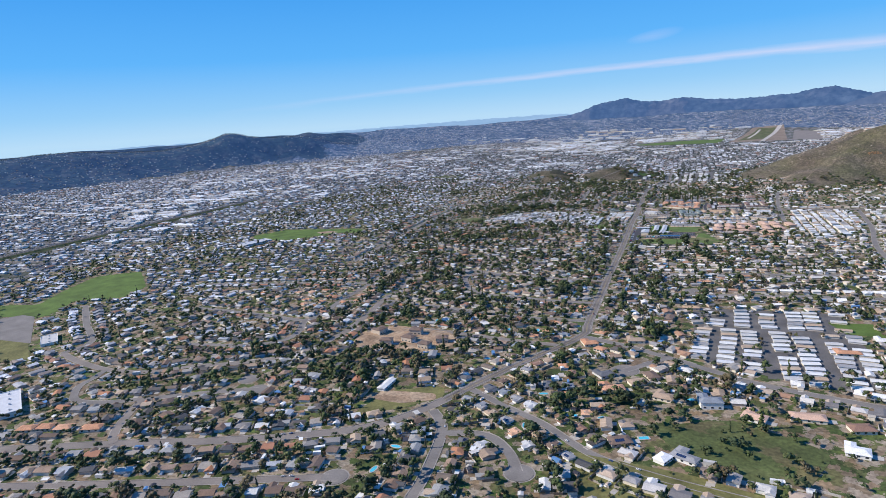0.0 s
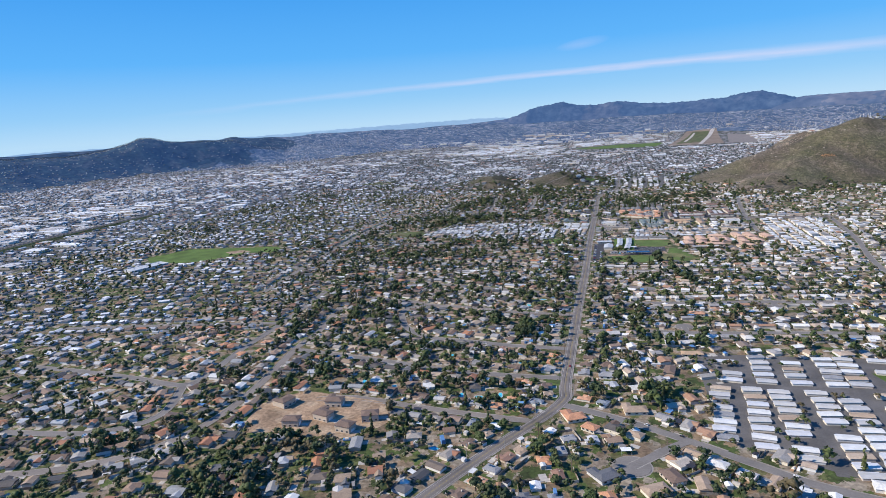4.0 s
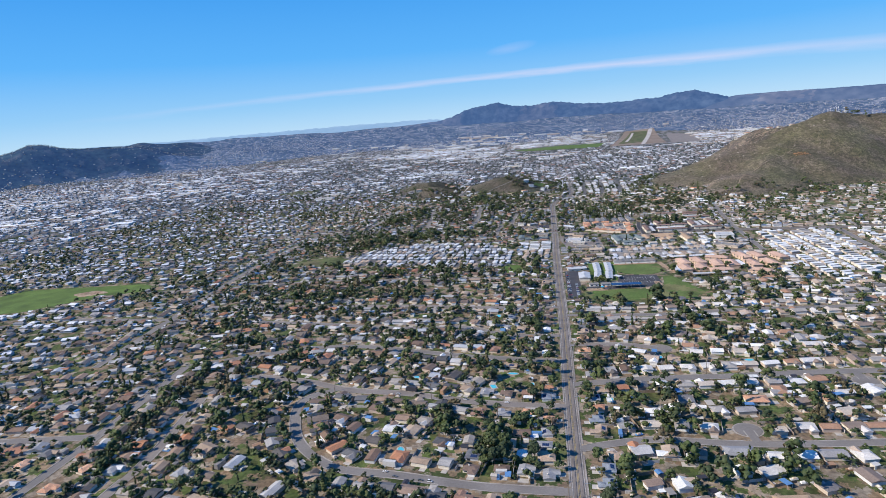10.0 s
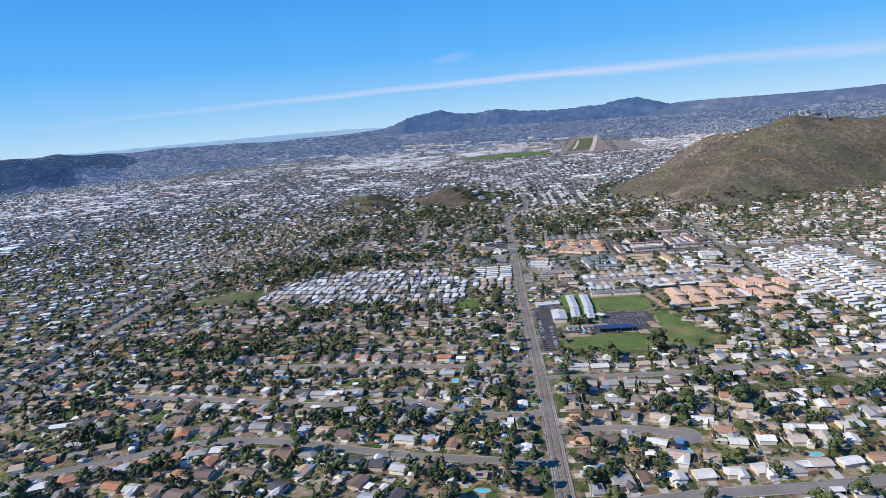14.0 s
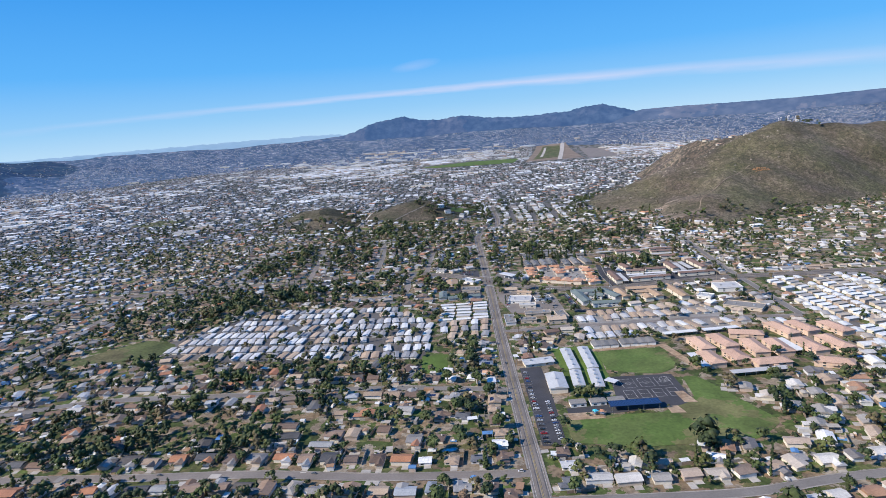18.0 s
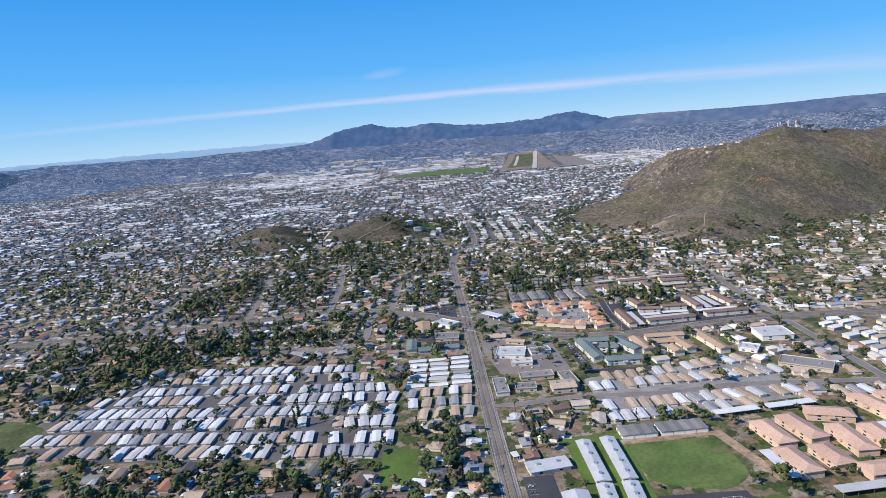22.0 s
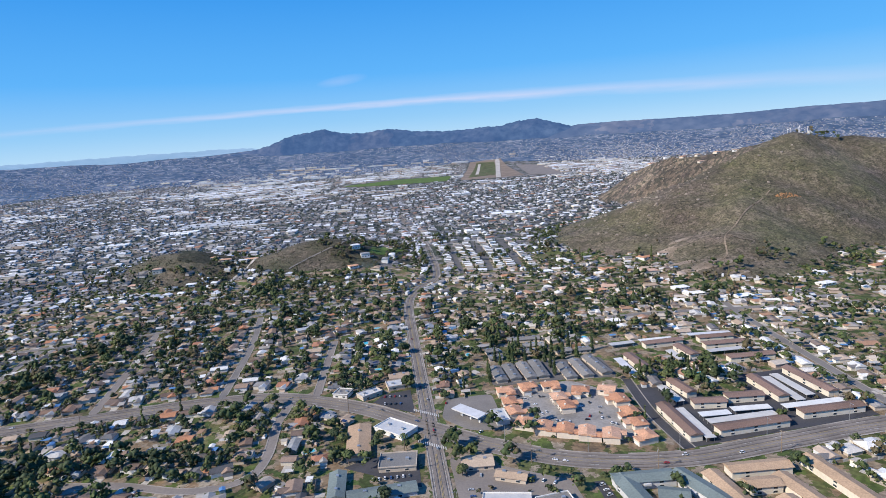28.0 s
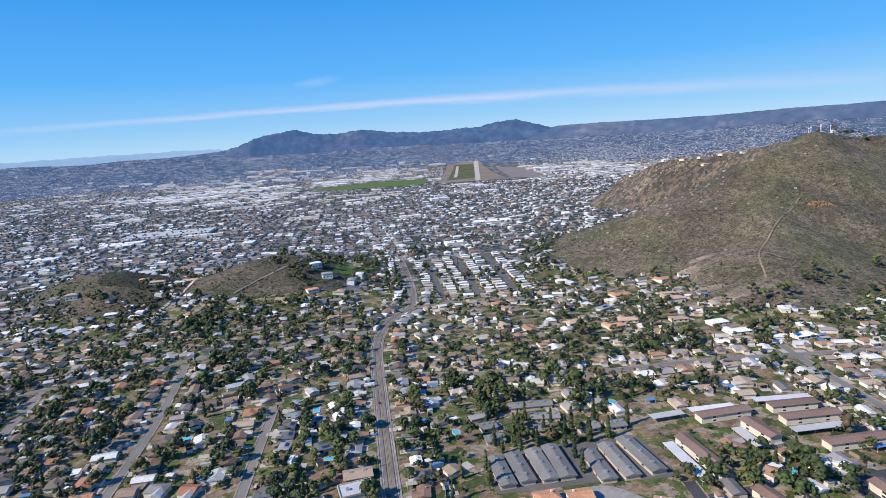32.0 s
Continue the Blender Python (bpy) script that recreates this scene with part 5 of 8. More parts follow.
def town_house(x, y, turn, k):
    x, y, q = x * K, y * K, random.Random(500 + k)
    h = thing("town_house", "two-storey cream town house with orange clay-tile roof", "town house", "tiled town houses")
    w, d, wing = q.uniform(8.2, 9.2), q.uniform(6.6, 7.4), q.choice((-1, 1))
    xa = -w / 2 if wing < 0 else w / 2 - 4.6
    part("wall", Shape().box(-w / 2, w / 2, -d / 2, d / 2, -.6, 4.7), M["stucco_white"], h)
    part("wing", Shape().box(xa, xa + 4.6, -d / 2 - 2.8, -d / 2 - .01, -.6, 3.9), M["stucco_white"], h)
    part("roof", Shape().roof(-w / 2, w / 2, -d / 2, d / 2, 4.65, 1.5, inset=q.choice((0, 2.6))), M["terracotta"], h)
    part("wing_roof", Shape().roof(xa, xa + 4.6, -d / 2 - 2.8, -d / 2 + 1.5, 3.85, 1.1, along="y", over=.4), M["terracotta"], h)
    part("garage_door", Shape().box(xa + .5, xa + 4.1, -d / 2 - 2.86, -d / 2 - 2.8, 0, 2), M["frame"], h)
    part("chimney", Shape().box(-wing * 2.2 - .4, -wing * 2.2 + .4, .8, 1.6, 4.7, 6.9), M["stucco_white"], h)
    for u in (-w / 3, 0, w / 3):
        window(h, u - .7, u + .7, d / 2, 2.9, 4.0)
        window(h, u - .7, u + .7, d / 2, .7, 1.9)
    window(h, -wing * w / 4 - .8, -wing * w / 4 + .8, -d / 2, 2.9, 4.0, out=-1)
    h.matrix_basis = pose(x, y, landz(x, y), 0, 0, turn) @ Matrix.Diagonal((1.1, 1.1, .76, 1))
    stamp(BUSY, x, y, w + 1, d + 5, radians(turn))
    stamp(FOOT, x, y, w, d + 1, radians(turn))


patch("court_paving", rounded([(48, 1250), (52, 1297), (104, 1300), (128, 1268), (126, 1206), (75, 1222)], 8), "court", "grey paved court of the town houses", "courtyard", z=.1, mark=False)
for k_, (x_, y_) in enumerate(((55, 1288), (71, 1291), (86, 1289), (54, 1271), (54, 1256), (86, 1269), (87, 1256), (103, 1276), (120, 1273), (122, 1256), (121, 1239), (120, 1224), (118, 1209), (56, 1241), (66, 1232), (77, 1226), (88, 1220), (100, 1214))):
    town_house(x_, y_, (0, 5, 0, 90, 95, 90, 90, -20, -30, -90, -85, -90, -80, 60, 65, 68, 70, 70)[k_], k_)
fill_poly(BUSY, plan([(48, 1250), (52, 1297), (104, 1300), (128, 1268), (126, 1206), (75, 1222)]))
for x_, y_, a_ in ((64, 1278, 20), (70, 1281, 100), (76, 1279, 95), (67, 1262, 10), (71, 1254, 80), (96, 1268, 0), (97, 1258, 5), (98, 1244, 60), (104, 1240, 65), (108, 1254, 10), (84, 1240, 70), (77, 1243, 65), (109, 1230, 80)):
    park_car(x_, y_, radians(a_))
# grey-roofed units north of them
patch("parking_apartments", rounded([(50, 1304), (50, 1338), (92, 1342), (139, 1338), (138, 1297), (104, 1302)], 5), "asphalt_park", "dark asphalt yards between the apartment rows", "parking lot", z=.08, mark=False)
fill_poly(BUSY, plan([(50, 1304), (50, 1338), (92, 1342), (139, 1338), (138, 1297), (104, 1302)]))
for q_ in ((56, 1334, 57, 1307), (66, 1335, 67, 1308), (77, 1336, 78, 1307), (87, 1338, 87, 1307), (105, 1328, 105, 1300), (116, 1332, 117, 1300), (128, 1336, 131, 1301), (79, 1391, 105, 1389), (88, 1374, 104, 1371),
           (86, 1359, 100, 1358), (109, 1353, 121, 1354), (126, 1352, 136, 1352), (56, 1369, 65, 1370), (56, 1354, 66, 1354)):
    long_building("apartment_building", *q_, 7.6, 1, M["grey_roof"], WM["tan"], "low apartment row with grey gravel roof", "apartment building", "grey roofed apartments", rise=.9, vents=3)
# south of the boulevard
for q_ in ((131, 1166, 133, 1138), (141, 1167, 171, 1165), (142, 1153, 157, 1152), (161, 1157, 164, 1132), (184, 1169, 187, 1125), (152, 1140, 153, 1128)):
    long_building("apartment_building", *q_, 8, 2, M["orange_roof"], WM["cream"], "two-storey cream apartment block with tan tile roof", "apartment building", "tan roofed apartments")
for q_ in ((84, 1170, 113, 1168), (88, 1172, 92, 1130), (116, 1170, 126, 1140), (96, 1126, 122, 1124), (100, 1155, 112, 1150)):
    long_building("apartment_building", *q_, 9, 2, M["teal_roof"], WM["grey"], "two-storey apartment block with grey-green roof", "apartment building", "green roofed apartments", balconies=True)
patch("parking_court", [(76, 1176), (81, 1176), (84, 1118), (128, 1112), (128, 1106), (76, 1112)], "asphalt_dark", "dark asphalt parking lane", "parking lot", z=.1)
for q_ in ((150, 1014, 152, 988), (146, 984, 148, 960), (167, 1018, 171, 990), (165, 984, 167, 964), (182, 1021, 205, 1013), (187, 1003, 186, 974), (172, 958, 196, 959), (203, 1000, 203, 972), (222, 1036, 227, 1007), (239, 1036, 244, 1010),
           (224, 998, 227, 970), (243, 1000, 247, 972), (213, 957, 234, 946), (262, 1030, 267, 1004)):
    long_building("apartment_building", *q_, 11, 2, M["pink_roof"], M["stucco_pink"], "two-storey pinkish apartment block with tiled roof", "apartment building", "pink apartments", hip=True, balconies=True)
for q_ in ((132, 1030, 160, 1032), (165, 1032, 195, 1034), (137, 985, 138, 958), (212, 1002, 214, 975), (150, 946, 190, 948)):
    carport(*q_)
# shops round the crossing
SHOPS = [(-42, 1262, -42, 1224, 13, 1, "orange_roof", "tan", "low brown shop row"), (-28, 1262, -12, 1246, 14, 1, "steel_roof", "white", "white corner shop with flat roof"), (44, 1262, 45, 1246, 8, 1, "steel_roof", "grey", "small petrol station shop with flat roof"),
         (-43, 1307, -30, 1315, 9, 1, "steel_roof", "tan", "low corner store with pale roof"), (-24, 1321, -8, 1324, 11, 1, "steel_roof", "tan", "low tan store beside the road"), (-22, 1336, -8, 1337, 9, 1, "tan_roof", "tan", "low brick-coloured store beside the road"), (-60, 1319, -50, 1315, 10, 1, "grey_roof", "white", "small grey-roofed store beside the road"),
         (18, 1165, 40, 1160, 18, 1, "white_roof", "white", "white commercial building with roof units"), (14, 1205, 30, 1204, 11, 1, "tan_roof", "tan", "low shop with tan roof"), (-30, 1216, -10, 1214, 15, 1, "grey_roof", "tan", "restaurant with grey roof"),
         (-46, 1186, -12, 1188, 9, 1, "teal_roof", "grey", "long low building with grey-green roof"), (-52, 1210, -52, 1186, 8, 1, "teal_roof", "grey", "narrow building with grey-green roof"), (226, 1152, 250, 1150, 20, 2, "white_roof", "white", "large white warehouse with flat pale roof"),
         (202, 1132, 212, 1124, 12, 1, "steel_roof", "white", "white metal shed with flat pale roof"), (214, 1100, 240, 1080, 16, 1, "grey_roof", "tan", "long flat-roofed hall beside the road"), (46, 1088, 62, 1088, 13, 2, "tan_roof", "tan", "two-storey tan apartment block"),
         (30, 1191, 44, 1184, 7, 1, "tan_roof", "tan", "low workshop with tan roof"), (44, 1160, 60, 1162, 9, 1, "grey_roof", "white", "small white workshop with grey roof"), (26, 1141, 42, 1140, 9, 1, "white_roof", "cream", "low cream shop with pale roof"),
         (12, 1110, 12, 1086, 9, 1, "grey_roof", "grey", "grey apartment row with flat pale roof"), (28, 1112, 52, 1112, 9, 1, "grey_roof", "tan", "apartment row with tan walls"), (22, 1094, 36, 1093, 9, 1, "grey_roof", "tan", "apartment row with tan walls"),
         (60, 1112, 62, 1092, 9, 1, "grey_roof", "tan", "apartment row with tan walls")]
for ax_, ay_, bx_, by_, w_, st_, r_, q_, lab_ in SHOPS:
    long_building("shop", ax_, ay_, bx_, by_, w_, st_, M[r_], WM[q_], lab_, "shop", "shops by the crossing", flat=r_ in ("steel_roof", "white_roof", "grey_roof"), vents=2, rise=1.2)
patch("parking_shops", [(-34, 1299), (-27, 1310), (-8, 1314), (-7, 1276), (-20, 1286)], "asphalt_dark", "dark shop parking lot", "parking lot", z=.1)
patch("parking_corner", rounded([(8, 1216), (22, 1209), (66, 1180), (68, 1120), (16, 1122), (8, 1170)], 4), "asphalt_mid", "worn brownish asphalt yard of the corner businesses", "parking lot", z=.09, mark=False)
fill_poly(BUSY, plan([(8, 1216), (22, 1209), (66, 1180), (68, 1120), (16, 1122), (8, 1170)]))
for x_, y_, a_ in ((16, 1196, 80), (22, 1194, 75), (52, 1182, 55), (57, 1179, 55), (15, 1182, 0), (15, 1176, 2), (15, 1150, 0), (15, 1144, 4), (50, 1146, 90), (56, 1147, 88), (62, 1150, 85), (60, 1136, 5), (60, 1130, 0), (46, 1132, 90), (40, 1131, 92), (32, 1132, 88)):
    park_car(x_, y_, radians(a_))
patch("parking_crossing", [(-50, 1218), (-9, 1190), (-9, 1222), (-36, 1226)], "asphalt_dark", "dark restaurant parking lot", "parking lot", z=.1, mark=False)
patch("forecourt", rounded([(9, 1264), (15, 1292), (46, 1292), (46, 1240), (24, 1244)], 5), "asphalt", "worn grey asphalt forecourt", "forecourt", z=.1)
for k_ in range(9):
    park_car(-26 + (k_ % 5) * 3.4, (1306 if k_ < 5 else 1294) - (k_ % 5) * .6, radians(80))
for k_ in range(7):
    park_car(-34 + k_ * 3.2, 1202, radians(90))
for k_ in range(12):
    park_car(79 + .15 * k_, 1172 - k_ * 4.4, radians(10))

# ---- mobile home parks ----


far_mobiles = []


def mobile_row(x0, y0, x1, y1, step, yaw, weights, far=None):
    x0, y0, x1, y1, step = x0 * K, y0 * K, x1 * K, y1 * K, step * K
    n = int(math.hypot(x1 - x0, y1 - y0) / step)
    for k in range(n + 1):
        t = k / max(1, n)
        x, y = x0 + (x1 - x0) * t + R.uniform(-.9, .9), y0 + (y1 - y0) * t + R.uniform(-.8, .8)
        a = radians(yaw + R.uniform(-7, 7) + 5 * math.sin(x * .05))
        if R.random() < (.14 if far else .13) or not free(x, y, 8, 4, a):
            continue
        if far:
            far_mobiles.append((x, y, a))
        else:
            place(MOBILES[R.choices(range(5), weights)[0]], pose(x, y, landz(x, y), 0, 0, math.degrees(a)) @ Matrix.Diagonal((1.02, .95 if weights is WH else .84, .72, 1)))
        stamp(BUSY, x, y, 9.5, 4, a)
        stamp(FOOT, x, y, 11, 5, a)


def lane(name, pts, w=6.5, z=.05):
    s = Shape()
    line = smooth_line(plan(pts))
    ribbon(line, -w / 2, w / 2, z, s)
    tagged(new("road_lane_" + name, s.mesh("lane", [M["asphalt_park"]])), "narrow grey asphalt lane between mobile homes", "road", kind="structure")
    for a, b in zip(line, line[1:]):
        c = (a + b) / 2
        for mask in (BUSY, FOOT):
            stamp(mask, c[0], c[1], float(np.hypot(*(b - a))) + 1, w, math.atan2(b[1] - a[1], b[0] - a[0]))


for k_, p_ in enumerate(([(125, 466), (121, 425), (117, 378)], [(168, 466), (165, 400), (162, 352)], [(208, 466), (209, 400), (206, 340)], [(104, 468), (150, 467), (215, 466)], [(136, 470), (138, 525)], [(184, 470), (186, 525)], [(222, 470), (226, 530)])):
    lane("e%d" % k_, p_, 6, .05 + .012 * k_)
WH = (6, 3, .6, 3, .6)
patch("court_park_near", [(104, 384), (104, 530), (244, 530), (246, 342), (190, 342)], "asphalt_park", "grey paved lots between the mobile homes", "courtyard", z=.025, mark=False)
for x0_, y0_, x1_, y1_ in ((113.5, 458, 107, 386), (136, 458, 129, 377), (153.5, 458, 150, 366), (178.5, 458, 176, 352), (196, 458, 194, 345), (126, 476, 127, 524), (149, 476, 151, 524), (172, 476, 174, 524), (197, 476, 199, 524), (212, 476, 214, 524), (221, 458, 220, 344), (236, 476, 238, 524), (240, 458, 238, 350)):
    mobile_row(x0_, y0_, x1_, y1_, 10.2, 0, WH)
PARK_WEST = [(-242, 1200), (-101, 1160), (-62, 1104), (-66, 1018), (-250, 1044), (-322, 1078), (-312, 1120), (-280, 1150)]
patch("road_park_paving", PARK_WEST, "asphalt_park", "grey asphalt lanes of the mobile home park", "road", z=.05, mark=False)
MIXED = (3.5, 2.5, 4, 4, 4)
for o_ in (5, 22, 42, 59, 79, 96, 116, 133, 152):
    spots_ = []
    for u_ in range(-90, 230, 2):
        x_, y_ = -262 + u_ * .987 + o_ * .16, 1051 - u_ * .16 + o_ * .987
        if inside(np.array([x_]), np.array([y_]), PARK_WEST)[0]:
            spots_.append((x_, y_))
    if spots_:
        mobile_row(*spots_[0], *spots_[-1], 8.2, 84 if o_ % 2 else 91, MIXED)
fill_poly(BUSY, plan(PARK_WEST))
for x0_, y0_, x1_, y1_, w_ in ((-48, 1112, -46, 1162, (6, 3, 0, 2, 1)), (-31, 1112, -30, 1162, (6, 3, 1, 2, 1)), (-14, 1112, -14, 1162, (6, 3, 1, 2, 1))):
    mobile_row(x0_, y0_, x1_, y1_, 8.6, 0, w_)
for x0_, y0_, x1_, y1_ in ((-50, 1100, -12, 1100), (-50, 1084, -12, 1083), (-44, 1067, -12, 1066)):
    mobile_row(x0_, y0_, x1_, y1_, 9.4, 90, (1, 1, 7, 1, 1))
for k_, p_ in enumerate(([(78, 1665), (82, 1760), (84, 1880)], [(118, 1672), (124, 1770), (128, 1890)], [(158, 1685), (166, 1780), (172, 1900)])):
    lane("n%d" % k_, p_, 7)
for x0_, x1_ in ((69, 73), (92, 99), (107, 114), (132, 141), (147, 157), (173, 185)):
    mobile_row(x0_, 1675, x1_, 1885, 12.2, 0, WH, True)
PARK_EAST = [(283, 1165), (369, 1172), (443, 1134), (400, 1040), (357, 950), (289, 907), (266, 961)]
for k_ in range(14):
    x_ = 276 + k_ * 13 + (k_ // 2) * 2
    ys_ = [y_ for y_ in range(900, 1180, 3) if inside(np.array([x_ + .1]), np.array([y_ + .1]), PARK_EAST)[0]]
    if ys_:
        mobile_row(x_, ys_[0], x_ + 2, ys_[-1], 9.6 if k_ % 3 else 13, 8 if k_ % 3 else 80, (5, 3, 2, 3, 1), True)
for k_, p_ in enumerate(([(288, 1000), (290, 1175)], [(332, 1010), (336, 1175)])):
    lane("f%d" % k_, p_)
patch("court_estate", rounded([(72, 1036), (72, 1103), (128, 1106), (198, 1118), (204, 1046), (120, 1040)], 6), "court", "grey paved yards between the small houses", "courtyard", z=.025, mark=False)
for x0_, y0_, x1_, y1_ in ((76, 1086, 204, 1087), (76, 1055, 204, 1056), (80, 1100, 126, 1101), (134, 1104, 198, 1113), (76, 1040, 124, 1042), (136, 1041, 200, 1043), (222, 1078, 258, 1074), (222, 1046, 256, 1044)):
    mobile_row(x0_, y0_, x1_, y1_, 8.0, 96, (1, .6, 7, 2, 2))

# ---- single houses and landmarks of the southern slopes ----
patch("road_lot_west", [(-771, 347), (-753, 366), (-725, 363), (-619, 283), (-675, 284)], "asphalt", "grey asphalt lot beside the meadow", "parking lot", z=.18)
patch("dry_field_west", [(-675, 284), (-643, 297), (-569, 246), (-592, 230)], "grass_dry", "dry olive field", "field", z=.15)
patch("dirt_bank", rounded([(-147, 245), (-146, 262), (-97, 266), (-93, 255), (-119, 243)], 5), "dirt", "bare reddish earth bank beside the road", "bank", z=.15)
patch("lawn_east", [(227, 501), (265, 502), (266, 465), (237, 470)], "grass", "bright green lawn beside the mobile homes", "lawn")
long_building("store", -488, 172, -441, 141, 17, 2, M["white_roof"], WM["white"], "large store with flat white roof", "store", flat=True, vents=4)
long_building("store", -616, 305, -587, 283, 17, 1, M["white_roof"], WM["white"], "square hall with flat white roof and units", "store", flat=True, vents=3)
long_building("store", -735, 800, -712, 858, 28, 2, M["steel_roof"], WM["grey"], "large grey hall with flat pale roof", "store", flat=True, vents=3)
long_building("shed", -146, 260, -145, 281, 6.5, 1, M["white_roof"], WM["white"], "long white shed on bare earth", "shed", rise=.8)


def lone_house(x, y, turn, w, d, roof, wall, tail=0, storeys=1, solar=False):
    """A larger detached house with an optional rear wing."""
    kind = roof.replace("_roof", "").replace("_", " ")
    h = thing("house", "large detached %s house with %s roof%s" % (wall, kind, " and solar panels" if solar else ""), "house", "detached houses")
    top = 2.3 * storeys
    part("wall", Shape().box(-w / 2, w / 2, -d / 2, d / 2, -1.2, top), WM[wall], h)
    mt = RM[roof] if roof in RM else M[roof]
    part("roof", Shape().roof(-w / 2, w / 2, -d / 2, d / 2, top - .05, d * .15, inset=d * .4), mt, h)
    if tail:
        part("wing", Shape().box(-w / 2, -w / 2 + tail, d / 2 + .01, d / 2 + tail, -1.2, top - .2), WM[wall], h)
        part("wing_roof", Shape().roof(-w / 2, -w / 2 + tail, d / 2 - d * .3, d / 2 + tail, top - .25, tail * .16, inset=tail * .3, along="y"), mt, h)
    for u in (-w / 3, 0, w / 3):
        window(h, u - .8, u + .8, -d / 2, .8, 1.9, out=-1, pane=True)
    part("garage_door", Shape().box(w / 2, w / 2 + .06, -d / 4, d / 4, 0, 2), M["frame"], h)
    part("driveway", Shape().box(w / 2 + .1, w / 2 + 6, -d / 4, d / 4, -.6, .18), M["concrete"], h)
    if solar:
        n = Shape()
        q = d * .15
        for i in range(5):
            xx, ya, yb = -w * .28 + i * 1.15, -d * .36, -d * .1
            za, zb = top + .2 + q * (1 + ya / (d / 2 + .5)) + .1, top + .2 + q * (1 + yb / (d / 2 + .5)) + .1
            n.add([(xx, ya, za), (xx + 1.05, ya, za), (xx + 1.05, yb, zb), (xx, yb, zb), (xx, ya, za - .05), (xx + 1.05, ya, za - .05), (xx + 1.05, yb, zb - .05), (xx, yb, zb - .05)],
                  [(0, 1, 2, 3), (4, 7, 6, 5), (0, 4, 5, 1), (1, 5, 6, 2), (2, 6, 7, 3), (3, 7, 4, 0)])
        part("solar_panel", n, M["blue_panel"], h, "dark blue solar panels")
    x, y = x * K, y * K
    h.matrix_basis = pose(x, y, landz(x, y), 0, 0, turn)
    stamp(BUSY, x, y, w + 2, d + 2 + tail, radians(turn))
    stamp(FOOT, x, y, w, d, radians(turn))


for a_ in ((42, 303, 20, 16, 9, "terracotta", "cream", 7), (96, 212, -25, 15, 7, "grey", "white", 6, 1, True), (83, 208, 60, 9, 7, "white", "white"), (81, 297, -15, 13, 9, "tan", "cream", 5), (114, 292, 10, 14, 9, "blue_grey", "white", 6, 2),
           (142, 278, -20, 14, 9, "pink_roof", "white", 6), (176, 286, 0, 20, 9, "pink_roof", "cream"), (206, 277, 15, 13, 9, "red_brown", "cream"), (197, 245, -10, 12, 9, "white", "white", 5), (55, 223, 25, 13, 9, "brown", "tan", 0, 1, True),
           (11, 399, 25, 12, 8, "terracotta", "cream", 6), (22, 386, -30, 9, 7, "terracotta", "cream"), (60, 320, 30, 13, 8, "tan", "cream"), (70, 335, -60, 12, 8, "brown", "tan"), (33, 330, 40, 12, 8, "dark_grey", "grey", 5),
           (227, 416, 5, 17, 7, "terracotta", "cream", 5), (-401, 128, 20, 12, 8, "terracotta", "cream"), (-387, 134, 20, 11, 8, "terracotta", "cream"), (-370, 137, 20, 12, 8, "terracotta", "cream"), (-346, 143, 20, 15, 8, "terracotta", "cream"),
           (-213, 393, 70, 11, 8, "brown", "tan", 4, 2), (-192, 364, 10, 11, 8, "brown", "tan", 0, 2), (-172, 376, -15, 12, 8, "brown", "tan", 4, 2), (-136, 380, 20, 11, 8, "brown", "tan", 0, 2), (-173, 398, 5, 12, 8, "brown", "tan", 4, 2),
           (-148, 362, -10, 11, 8, "brown", "tan", 0, 2), (52, 415, 10, 14, 8, "tan", "cream", 5), (33, 473, 0, 13, 8, "grey", "white", 4), (81, 488, 80, 14, 7, "brown", "tan"), (102, 525, 5, 15, 7, "orange_roof", "tan"), (90, 570, 0, 14, 8, "grey", "cream"), (119, 634, 0, 12, 8, "terracotta", "cream")):
    lone_house(*a_)
for x_, y_ in ((-385, 522), (-350, 508), (-316, 488), (-308, 519), (-348, 542), (-375, 490), (-347, 485), (-422, 495), (-300, 496), (-322, 445), (-351, 450), (-365, 470), (-395, 455), (-405, 520), (-370, 535), (-300, 540)):
    a_ = R.choice((80, 170, 260, 350)) + R.uniform(-8, 8)
    place(HOUSES[5][0], pose(x_ * K, y_ * K, 0, 0, 0, a_) @ Matrix.Diagonal((.84, .84, .74, 1)))
    stamp(BUSY, x_ * K, y_ * K, 11, 10, radians(a_))
    stamp(FOOT, x_ * K, y_ * K, 8, 6, radians(a_))


